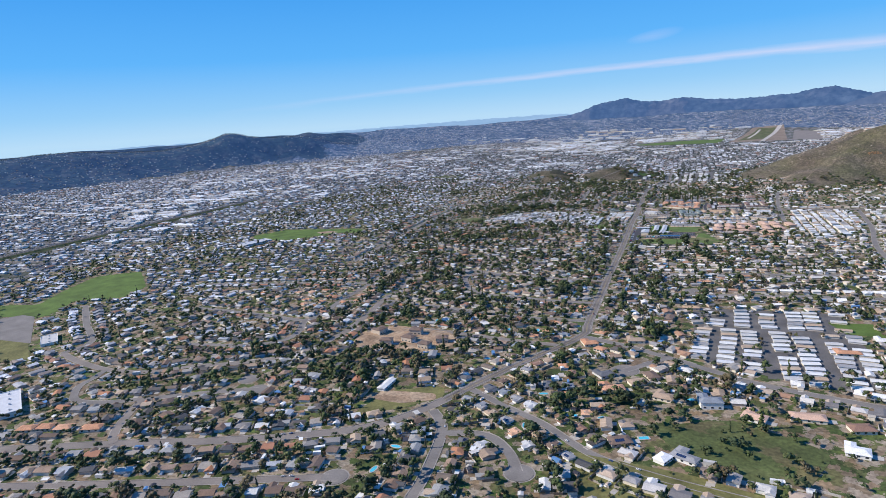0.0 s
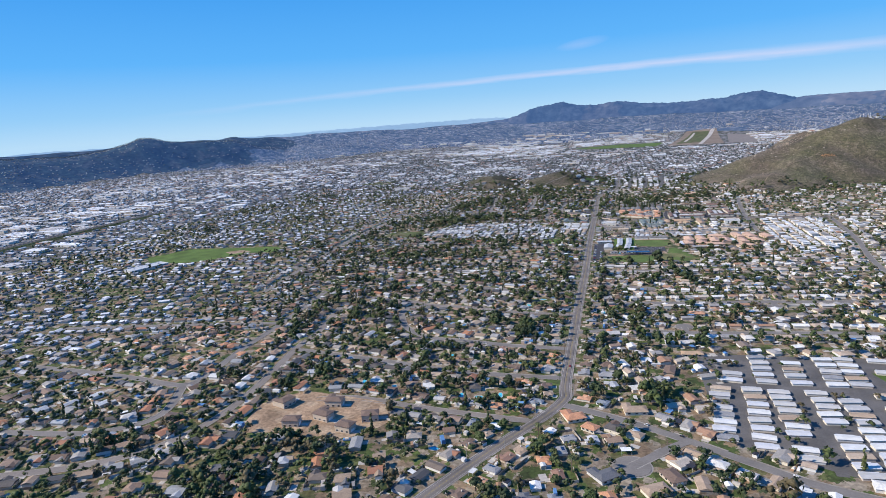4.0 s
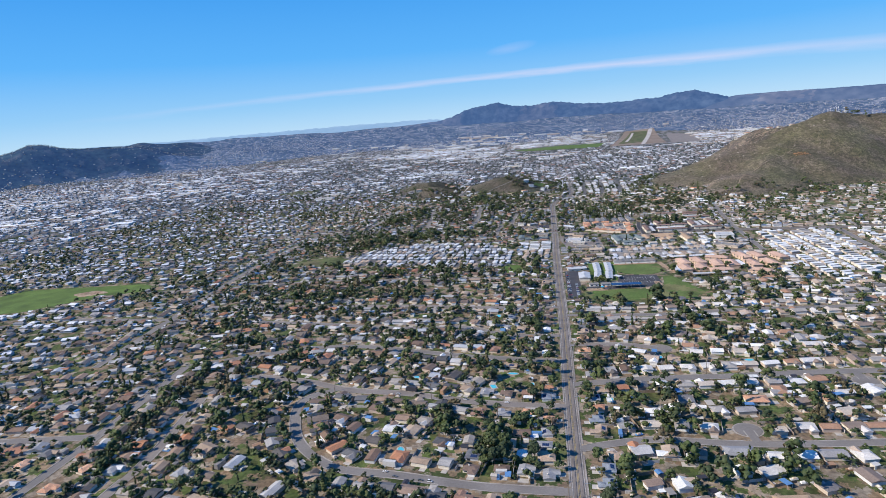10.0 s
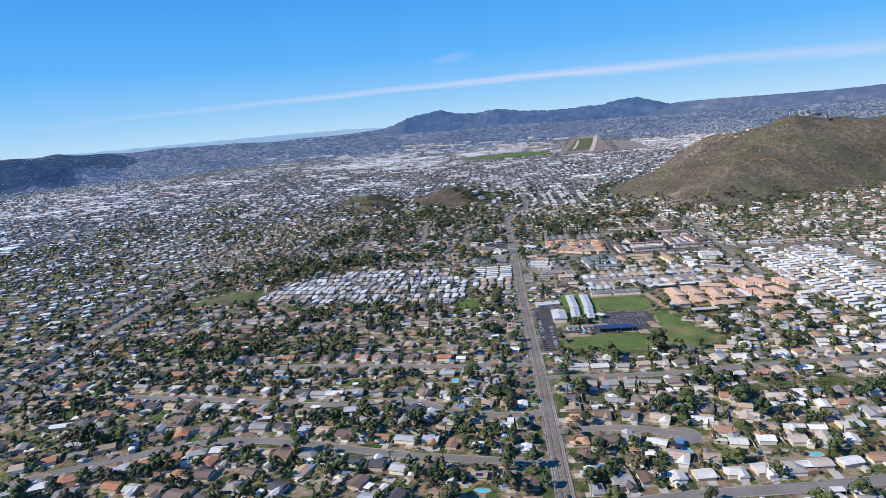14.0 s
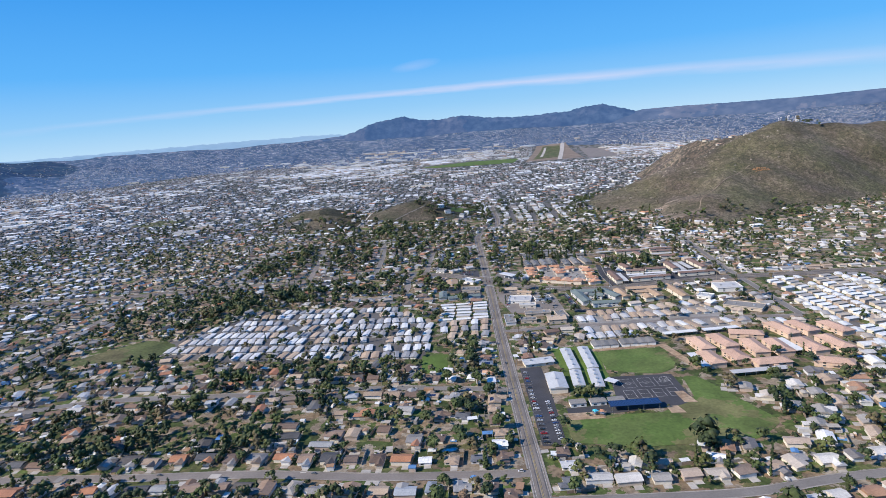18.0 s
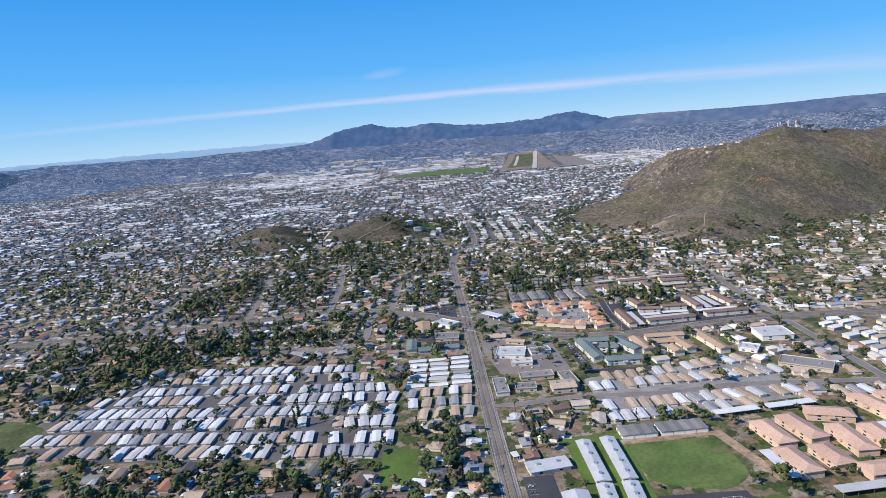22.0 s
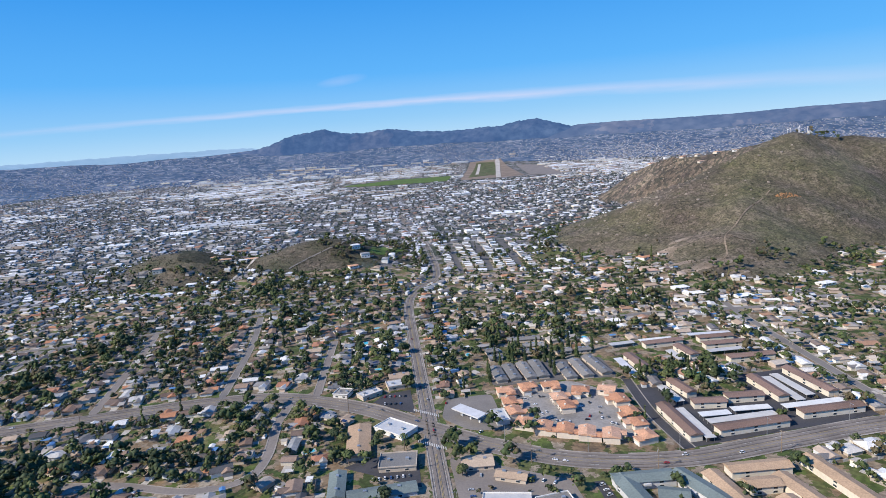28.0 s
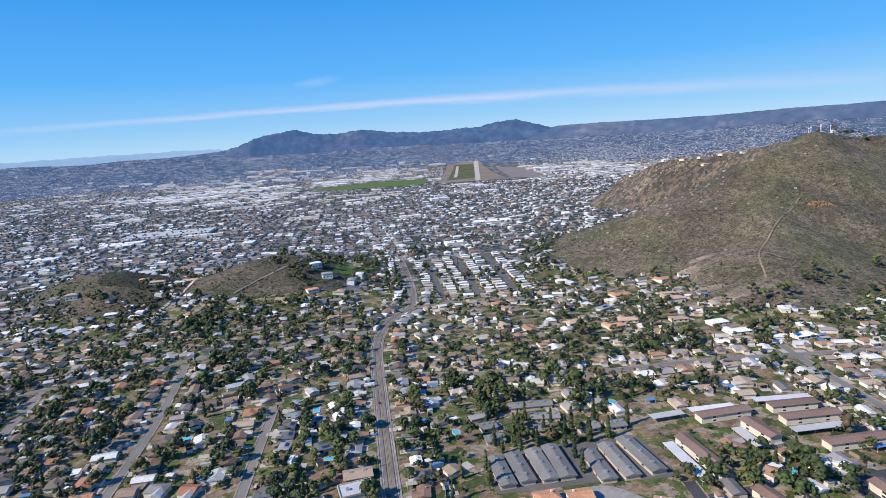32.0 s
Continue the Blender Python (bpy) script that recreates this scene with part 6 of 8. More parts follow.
for a_ in ((312, 1636, 20, 15, 8, "terracotta", "white", 6), (331, 1630, -10, 11, 7, "tan", "white"), (251, 1608, 5, 16, 8, "terracotta", "cream", 5), (284, 1565, 0, 15, 10, "pink_roof", "cream", 5, 2), (222, 1530, -10, 15, 9, "pink_roof", "cream", 6),
           (286, 1499, 5, 14, 9, "white", "white"), (217, 1571, 30, 12, 8, "blue_grey", "grey", 0, 1, True), (177, 1627, 0, 15, 8, "white", "white"), (289, 1473, 0, 17, 8, "white", "white", 5), (-214, 1822, 8, 18, 8, "terracotta", "cream", 5), (-62, 1738, 25, 12, 8, "terracotta", "white"), (-332, 1772, 10, 11, 8, "pink_roof", "cream", 0, 2), (-150, 1826, 0, 11, 8, "dark_grey", "grey", 0, 2), (-190, 1704, 60, 9, 7, "terracotta", "white"), (-95, 1722, -10, 13, 8, "tan", "cream"), (-30, 1735, 80, 12, 8, "tan", "cream", 4), (-18, 1765, 80, 11, 8, "grey", "white", 0, 2), (-8, 1790, 80, 11, 8, "white", "white", 0, 2), (128, 1622, 0, 12, 8, "terracotta", "cream"),
           (262, 1518, -5, 13, 8, "tan", "cream"), (205, 1518, 10, 14, 8, "terracotta", "cream", 5), (175, 1539, 20, 13, 8, "pink_roof", "white"), (216, 1687, 0, 11, 7, "white", "white"), (421, 1462, 10, 15, 8, "white", "white"), (477, 1490, 0, 14, 8, "tan", "cream"), (326, 1449, 5, 14, 9, "white", "white"), (520, 1510, 10, 15, 8, "terracotta", "cream")):
    lone_house(*a_)
# houses along the crest of the far spur and on the knoll
for a_ in ((668, 2090, 20, 13, 9, "terracotta", "cream"), (650, 2130, 10, 12, 8, "tan", "cream"), (634, 2165, 30, 14, 9, "terracotta", "cream"), (615, 2200, 0, 12, 8, "white", "white"), (596, 2235, 15, 13, 9, "terracotta", "cream"), (684, 2050, -10, 12, 8, "tan", "white"), (640, 2100, 5, 12, 8, "pink_roof", "cream"), (575, 2262, 0, 12, 8, "tan", "cream"),
           (-385, 1770, 15, 12, 8, "tan", "cream"), (-392, 1738, 10, 11, 8, "grey", "white"), (-355, 1745, -8, 12, 8, "pink_roof", "cream"), (-300, 1722, 5, 13, 8, "blue_grey", "grey"), (-276, 1728, 10, 11, 8, "white", "white"), (-247, 1798, 5, 16, 7, "terracotta", "cream"), (-262, 1802, 5, 9, 6, "terracotta", "white"), (-60, 1795, 20, 11, 8, "white", "white", 0, 2), (-46, 1772, 10, 11, 8, "grey", "white", 0, 2)):
    lone_house(*a_)


def bulb(x, y, r):
    s = Shape()
    x, y = x * K, y * K
    s.add([(x + r * math.cos(6.2832 * k / 20), y + r * math.sin(6.2832 * k / 20), landz(x, y) + .22) for k in range(20)], [tuple(range(20))])
    s.add([(x + (r + d) * math.cos(6.2832 * k / 20), y + (r + d) * math.sin(6.2832 * k / 20), landz(x, y) + .02) for d in (0, .9) for k in range(20)], [(k, 20 + k, 20 + (k + 1) % 20, (k + 1) % 20) for k in range(20)], 1)
    tagged(new("road_turning_circle", s.mesh("turning_circle", [M["asphalt"], M["kerb"]])), "round asphalt turning circle at a street's end", "road", kind="structure")
    for mask in (BUSY, FOOT):
        stamp(mask, x, y, 2 * r, 2 * r, 0)


for x_, y_, r_ in ((-258, 238, 8.5), (-117, 136, 8), (-2, 171, 8.5), (48, 345, 10), (76, 729, 7.5), (103, 598, 7), (199, 666, 7), (121, 1068, 7), (-281, 255, 8)):
    bulb(x_, y_, r_)

# ---- houses along the streets ----
house_list = []


def try_house(x, y, yaw, margin=1.0):
    k = R.randrange(12)
    w, d = HOUSES[k][1] * .84, HOUSES[k][2] * .84
    if not free(x, y, w + margin, d + margin, yaw):
        return False
    p, q = np.array([x]), np.array([y])
    if hillside(p, q)[0] > 6 or ridge(p, q, KNOLL)[0] > (16 if x < -190 else 8):
        return False
    stamp(BUSY, x, y, w + 1.4, d + 2.0, yaw)
    stamp(FOOT, x, y, w - 1, d - 1, yaw)
    house_list.append((x, y, yaw, k))
    return True


for name_, (w_, _) in ROADS.items():
    line_ = LINES[name_]
    seg_ = np.hypot(*np.diff(line_, axis=0).T)
    dist_ = np.concatenate([[0], np.cumsum(seg_)])
    nrm_ = normals(line_)
    for side_ in (-1, 1):
        s_ = 9.0
        while s_ < dist_[-1] - 6:
            x_, y_ = np.interp(s_, dist_, line_[:, 0]), np.interp(s_, dist_, line_[:, 1])
            nx_, ny_ = np.interp(s_, dist_, nrm_[:, 0]), np.interp(s_, dist_, nrm_[:, 1])
            o_ = side_ * (w_ / 2 + 10.6 + R.uniform(-1.2, 1.6))
            ok_ = try_house(x_ + nx_ * o_, y_ + ny_ * o_, math.atan2(ny_, nx_) + (-math.pi / 2 if side_ > 0 else math.pi / 2) + R.choice((0, 0, 0, 0, 0, math.pi / 2)) + R.uniform(-.09, .09))
            s_ += 11.8 + R.uniform(0, 3.0) if ok_ else 3.0
for j_ in range(138):
    for i_ in range(128):
        x_, y_ = -860 + i_ * 12.7 + R.uniform(-3, 3) + (j_ % 2) * 5, -30 + j_ * 12.5 + R.uniform(-2, 2)
        if inside(np.array([x_]), np.array([y_]), [(54, 256), (54, 135), (207, 126), (207, 256)])[0] and R.random() < .8:
            continue
        if y_ < abs(x_) * .5 - 160 or y_ > 1690:
            continue
        a_ = R.choice((0, math.pi / 2, math.pi, -math.pi / 2)) + .35 * math.sin(x_ * .008 + 2 * math.sin(y_ * .006)) + R.uniform(-.12, .12)
        dense_ = (.86 if x_ < -380 else .66 if x_ < 0 else .9 if y_ < 1050 else .5 if y_ < 1280 or x_ < 0 else .50) - (.30 if (x_ < 40 or y_ > 1050) and leafy(np.array([x_]), np.array([y_]))[0] > .7 else 0)
        if R.random() < dense_:
            try_house(x_, y_, a_, 2.2)

near_ = sorted((h for h in house_list if 170 < h[1] < 1460), key=lambda h: abs(h[0] + 15) + (60 if h[1] > 1300 else 0))[:205]
near_set = set(near_)
for x_, y_, a_, k_ in near_:
    place(HOUSES[k_][0], pose(x_, y_, landz(x_, y_), 0, 0, math.degrees(a_)) @ Matrix.Diagonal((.84, .84, .74, 1)))
rest_ = [h for h in house_list if h not in near_set]

# ---- the far town: houses, sheds and halls out to the distance ----


AIRPORT = [plan(p) for p in ([(-165, 3560), (58, 3690), (310, 3620), (246, 3300), (-130, 3310)], [(290, 3290), (495, 4380), (870, 4380), (700, 3200), (450, 3220)], [(56, 1640), (50, 1900), (215, 1910), (190, 1660)])]


def RANGE(x, y):
    """The foot of the far mountains."""
    a = np.degrees(np.arctan2(x + 22, y - 468))
    return (a > -13) & (np.hypot(x + 22, y - 468) > np.where(a < 18, 4110, 4070))


def WOODED(x, y):
    """The wooded hills to the west."""
    a = np.degrees(np.arctan2(x - 45, y - 20))
    return (a < -30) & (np.hypot(x - 45, y - 20) > np.interp(a, [-58, -50, -45, -40, -33], [3200, 3400, 3580, 3690, 3780])) & (rng.random(np.shape(x)) < .72)


def FREEWAY(x, y):
    """The strip of the freeway in the west."""
    return (np.abs(x + 1112 - .01 * (y - 900)) < 26) & (y < 1340)


def far_town():
    pos, sc, yaw, pick = [], [], [], []
    for x, y, a, k in rest_:
        pos.append((x, y, landz(x, y))); sc.append((R.uniform(.66, .95), R.uniform(.68, .95), R.uniform(.66, .85))); yaw.append(a); pick.append(R.randrange(5))
    gx, gy = np.meshgrid(np.arange(-3600, 3300, 18.0), np.arange(60, 4650, 21.0))
    gx, gy = (gx + rng.uniform(-4, 4, gx.shape)).ravel(), (gy + rng.uniform(-4, 4, gy.shape)).ravel()
    inn = (gx > -868) & (gx < 780) & (gy < 1690) & (gy > np.abs(gx) * .5 - 160)
    wedge = (gx > -1.75 * (gy + 170)) & (gx < .85 * (gy + 100))
    r = np.hypot(gx - CENTRE[0], gy - CENTRE[1])
    hill = upland(gx, gy)
    ok = ~inn & wedge & (r < 3000) & (hill < 5) & (rng.random(gx.shape) < np.where(gy > 2600, .72, .84)) & ~FREEWAY(gx, gy)
    for poly in AIRPORT:
        ok &= ~inside(gx, gy, poly)
    ok &= rng.random(gx.shape) > .75 * np.exp(-((gx + 420 - .12 * (gy - 2500)) / 700) ** 2) * np.exp(-((gy - 3100) / 700) ** 2)
    # every third row stays open as a street
    ok &= (np.round((gy - 60) / 21).astype(int) % 4 != 0) | (rng.random(gx.shape) < .25)
    gx, gy = gx[ok], gy[ok]
    gz = land(gx, gy)
    n = len(gx)
    pos = np.concatenate([np.array(pos).reshape(-1, 3), np.stack([gx, gy, gz], 1)])
    s2 = np.stack([rng.uniform(.65, 1.15, n), rng.uniform(.65, 1.1, n), rng.uniform(.75, 1.1, n)], 1)
    sc = np.concatenate([np.array(sc).reshape(-1, 3), s2])
    yaw = np.concatenate([np.array(yaw), rng.integers(0, 4, n) * math.pi / 2 + .12 * np.sin(gx * .004) + rng.uniform(-.05, .05, n)])
    pick = np.concatenate([np.array(pick, int), rng.integers(0, 5, n)])
    pick[pos[:, 1] > 1500] = 5 + pick[pos[:, 1] > 1500] % 3
    for name, sel, roof, lab in (("town_houses", (pos[:, 1] <= 1500) & (pos[:, 0] <= 40) & (pos[:, 0] > -450), "roof_stuff", "countless low houses with mixed brown, tan and grey roofs"), ("eastern_town_houses", (pos[:, 1] <= 1500) & (pos[:, 0] > 40), "roof_pale", "countless low houses with mostly pale and white roofs"), ("far_town_houses", (pos[:, 1] > 1500) | (pos[:, 0] <= -450), "hazed_roof", "countless distant houses with mixed pale roofs, tinted blue for haze")):
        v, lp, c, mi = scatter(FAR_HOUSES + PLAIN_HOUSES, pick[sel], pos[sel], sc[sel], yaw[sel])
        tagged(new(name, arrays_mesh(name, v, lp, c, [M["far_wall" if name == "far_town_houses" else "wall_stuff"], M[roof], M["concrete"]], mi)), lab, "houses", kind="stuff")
    fm = np.array(far_mobiles)
    tm = Shape().box(-6.5, 6.5, -3, 3, -.5, 3, 0).roof(-6.5, 6.5, -3, 3, 2.95, .7, over=.35, mat=1).box(-5.5, 4, 3.4, 4.7, 2.4, 2.5, 1)
    v, lp, c, mi = scatter([tm], np.zeros(len(fm), int), np.stack([fm[:, 0], fm[:, 1], land(fm[:, 0], fm[:, 1])], 1), np.stack([rng.uniform(.58, .78, len(fm)), rng.uniform(.75, .95, len(fm)), np.full(len(fm), .8)], 1), fm[:, 2])
    white = material("white_roofs", .5, colours=[(.74, .74, .73), (.60, .60, .59), (.70, .70, .70), (.42, .36, .29), (.66, .64, .61), (.36, .33, .30)], vary="island", grain=(.9, .06), blotch=(.2, .08))
    tagged(new("far_mobile_homes", arrays_mesh("far_mobile_homes", v, lp, c, [M["wall_stuff"], white], mi)), "rows of distant mobile homes with white roofs", "mobile homes", kind="stuff")
    # the rim of the valley: small roofs close together
    gx, gy = np.meshgrid(np.arange(-3700, 3200, 12.5), np.arange(200, 4700, 12.5))
    gx, gy = (gx + rng.uniform(-4, 4, gx.shape)).ravel(), (gy + rng.uniform(-4, 4, gy.shape)).ravel()
    r = np.hypot(gx - CENTRE[0], gy - CENTRE[1])
    hill = hillside(gx, gy)
    quarter = np.sin(gx * .006 + 2 * np.sin(gy * .004)) + np.sin(gy * .007 + 1.4 * np.sin(gx * .005))
    ok = (r >= 2990) & (r < 4215) & (gx > -1.75 * (gy + 170)) & (gx < .85 * (gy + 100)) & (hill < 5) & ~WOODED(gx, gy) & ~RANGE(gx, gy) & (rng.random(gx.shape) < np.where(r < 3450, .42, .32) + .14 * quarter)
    for poly in AIRPORT:
        ok &= ~inside(gx, gy, poly)
    gx, gy = gx[ok], gy[ok]
    n = len(gx)
    v, lp, c, mi = scatter(PLAIN_HOUSES, rng.integers(0, 3, n), np.stack([gx, gy, land(gx, gy)], 1), np.stack([rng.uniform(.4, .8, n), rng.uniform(.4, .75, n), rng.uniform(.55, .8, n)], 1) * np.interp(r[ok], [3000, 3900], [1, .6])[:, None], rng.integers(0, 4, n) * math.pi / 2 + rng.uniform(-.2, .2, n))
    tagged(new("horizon_town", arrays_mesh("horizon_town", v, lp, c, [M["far_wall"], M["hazed_roof"]], mi)), "countless small roofs along the valley's far rim", "houses", kind="stuff")
    # flat white halls in the industrial quarters
    hall = Shape().box(-.5, .5, -.5, .5, -.5, .96, 0).box(-.51, .51, -.51, .51, .96, 1.0, 1)
    hall.box(-.2, -.1, -.1, .1, 1.0, 1.12, 0).box(.15, .25, .05, .22, 1.0, 1.12, 0)
    hx, hy = rng.uniform(-2700, 1300, 16000), rng.uniform(500, 4150, 16000)
    block = np.sin(hx * .009 + 1.5 * np.sin(hy * .006)) + np.sin(hy * .010 + 1.2 * np.sin(hx * .007))
    belt = np.exp(-((hx + 420 - .12 * (hy - 2500)) / 620) ** 2) * (.10 + .90 * np.exp(-((hy - 3300) / 620) ** 2))
    west = .42 * np.exp(-((hx + 1500 - .12 * (hy - 1500)) / 520) ** 2) * np.clip((hy - 500) / 500, 0, 1) * np.clip((3300 - hy) / 900, 0, 1)
    dens = np.maximum(belt * .62, west) * np.clip(.75 + .45 * block, .12, 1.3)
    good = (upland(hx, hy) < 3) & (rng.random(16000) < dens) & (np.hypot(hx - CENTRE[0], hy - CENTRE[1]) < 3750) & ~WOODED(hx, hy)
    good &= ~((hx > -900) & (hy < 1620)) & ~FREEWAY(hx, hy)
    for poly in AIRPORT:
        good &= ~inside(hx, hy, poly)
    hx, hy = hx[good], hy[good]
    hx, hy = np.concatenate([hx, rng.uniform(520, 1050, 150)]), np.concatenate([hy, rng.uniform(2750, 3600, 150)])
    clear = ~(inside(hx, hy, AIRPORT[0]) | inside(hx, hy, AIRPORT[1]))
    hx, hy = hx[clear], hy[clear]
    n = len(hx)
    s = np.stack([12 + 58 * rng.random(n) ** 1.9, 9 + 22 * rng.random(n) ** 1.5, rng.uniform(4, 6, n)], 1)
    s[:, :2] *= (1 + .25 * (hy > 3000))[:, None]
    v, lp, c, mi = scatter([hall], np.zeros(n, int), np.stack([hx, hy, land(hx, hy)], 1), s, rng.uniform(-.1, .1, n))
    # White hall roofs with the blue of distance haze mixed into the colour.
    pale = material("pale_hall_roofs", .85, spec=.1, colours=[(.73, .75, .79), (.60, .62, .65), (.76, .78, .82), (.48, .48, .49), (.68, .70, .74), (.36, .35, .35)], vary="island", grain=(.2, .06), blotch=(.03, .08))
    tagged(new("industrial_halls", arrays_mesh("industrial_halls", v, lp, c, [M["wall_stuff"], pale], mi)), "many long flat halls with bright white roofs, tinted blue for haze", "warehouses", kind="stuff")


far_town()


def freeway():
    """A raised freeway on an embankment, with a barrier between its carriageways."""
    line = smooth_line([(-1119, 250), (-1116, 580), (-1112, 900), (-1108, 1320)], 20)
    for name, mat, strips, label, cat in (("road_freeway", "asphalt_dark", ((-11, -.6, 5.0), (.6, 11, 5.0)), "dark asphalt freeway on an embankment", "road"),
                                          ("trim_freeway_barrier", "concrete", ((-.5, .5, 5.9), (11.1, 11.6, 5.9), (-11.6, -11.1, 5.9)), "concrete barriers along the freeway", "barrier"),
                                          ("bank_freeway", "grass_dry", (), "dry grass embankment of the freeway", "bank")):
        s = Shape()
        for a, b, z in strips:
            ribbon(line, a, b, z, s)
        nr = normals(line)
        for side in (-1, 1):
            if name != "bank_freeway":
                continue
            p, q = line + nr * side * 11.5, line + nr * side * 21
            for k in range(len(line) - 1):
                s.add([(*p[k], 4.9), (*p[k + 1], 4.9), (*q[k + 1], -.3), (*q[k], -.3)], [(0, 1, 2, 3) if side > 0 else (3, 2, 1, 0)])
        tagged(new(name, s.mesh(name, [M[mat]])), label, cat, kind="structure")


freeway()
long_building("warehouse", -500, 2425, -320, 2425, 70, 2, M["steel_roof"], WM["white"], "very long warehouse with pale flat roof", "warehouse", flat=True)

# ---- trees ----


GROVES = plan([(-46, 576, 12), (-99, 609, 10), (86, 754, 18), (120, 784, 12), (146, 749, 14), (-362, 1234, 30), (-410, 1207, 30), (-325, 1109, 20), (-149, 1248, 20), (-263, 1219, 30),
               (-222, 1214, 25), (-54, 1115, 14), (-152, 1241, 16), (70, 1402, 14), (83, 1355, 12), (101, 1350, 12), (182, 1278, 20), (-22, 1386, 16), (10, 1358, 10), (-82, 1462, 14), (-156, 1670, 14)])
GROVES += plan([(-342, 875, 17), (-346, 918, 15), (-266, 886, 15), (-298, 901, 15), (-385, 936, 15), (-383, 1032, 15), (-348, 1008, 14), (-243, 911, 14), (-167, 895, 13), (-250, 1037, 12), (-376, 1205, 18), (-295, 1186, 15),
                (-349, 1231, 18), (-364, 876, 16), (-429, 868, 16), (-341, 815, 15), (-395, 807, 16), (-453, 954, 15), (-192, 813, 14), (-296, 754, 15), (-170, 687, 13), (-233, 1251, 18), (-138, 1229, 12), (-203, 1248, 15), (-232, 1434, 15),
                (-169, 1416, 13), (-165, 1651, 15), (-122, 1537, 15), (180, 1285, 20), (195, 1276, 16), (170, 1300, 12), (188, 1296, 14), (88, 1400, 12), (100, 1392, 8), (118, 1385, 8), (60, 1385, 9)])
GROVES += plan([(-345, 1100, 14), (-330, 1055, 12), (-300, 1150, 14), (-372, 1130, 16), (-400, 1160, 18), (-275, 1170, 10), (-310, 1040, 10), (-275, 1010, 12), (-225, 990, 10), (-150, 1005, 8), (-420, 1090, 16), (45, 500, 9), (75, 545, 11), (20, 560, 8), (60, 610, 9), (110, 560, 9), (70, 450, 10), (40, 470, 7), (20, 440, 8), (110, 790, 12), (130, 770, 14), (200, 760, 14), (60, 640, 8), (150, 640, 9), (716, 1872, 14), (736, 1868, 14), (-85, 1778, 14), (-59, 1792, 16), (-105, 1802, 10), (-70, 1760, 12), (-95, 1835, 14), (-60, 1840, 16), (-165, 1718, 14), (-135, 1712, 12), (-80, 1712, 14), (690, 1880, 8), (-170, 1205, 16), (-205, 1222, 18), (-240, 1240, 22), (-130, 1228, 12), (-300, 1235, 26), (-110, 1270, 10), (150, 1400, 26), (230, 1460, 24), (110, 1440, 20), (300, 1460, 22), (60, 1430, 16), (350, 1520, 24), (200, 1385, 14), (-190, 1420, 26), (-260, 1480, 28), (-110, 1500, 20), (-300, 1400, 26), (-180, 1250, 18), (-340, 1290, 22), (-120, 620, 16), (-220, 720, 22), (-60, 680, 12), (-140, 780, 18), (-280, 560, 20), (-180, 900, 18), (-320, 950, 24), (44, 931, 7), (52, 926, 6), (71, 947, 6), (66, 957, 5), (38, 981, 5), (132, 985, 8), (128, 950, 7), (100, 1034, 8), (122, 1030, 9), (149, 1296, 14), (110, 1032, 9), (72, 943, 7), (-187, 290, 30), (-172, 234, 22), (-150, 324, 22), (11, 258, 18), (-201, 290, 24), (-176, 335, 14), (-45, 559, 12), (-49, 571, 14), (-77, 595, 10),
                (71, 432, 14), (98, 860, 10), (116, 862, 8), (-283, 1193, 25), (-353, 869, 25), (517, 1563, 20), (323, 1507, 10), (420, 1545, 22), (128, 240, 9), (160, 215, 9), (90, 300, 14), (58, 290, 14), (20, 300, 12), (140, 262, 8)])


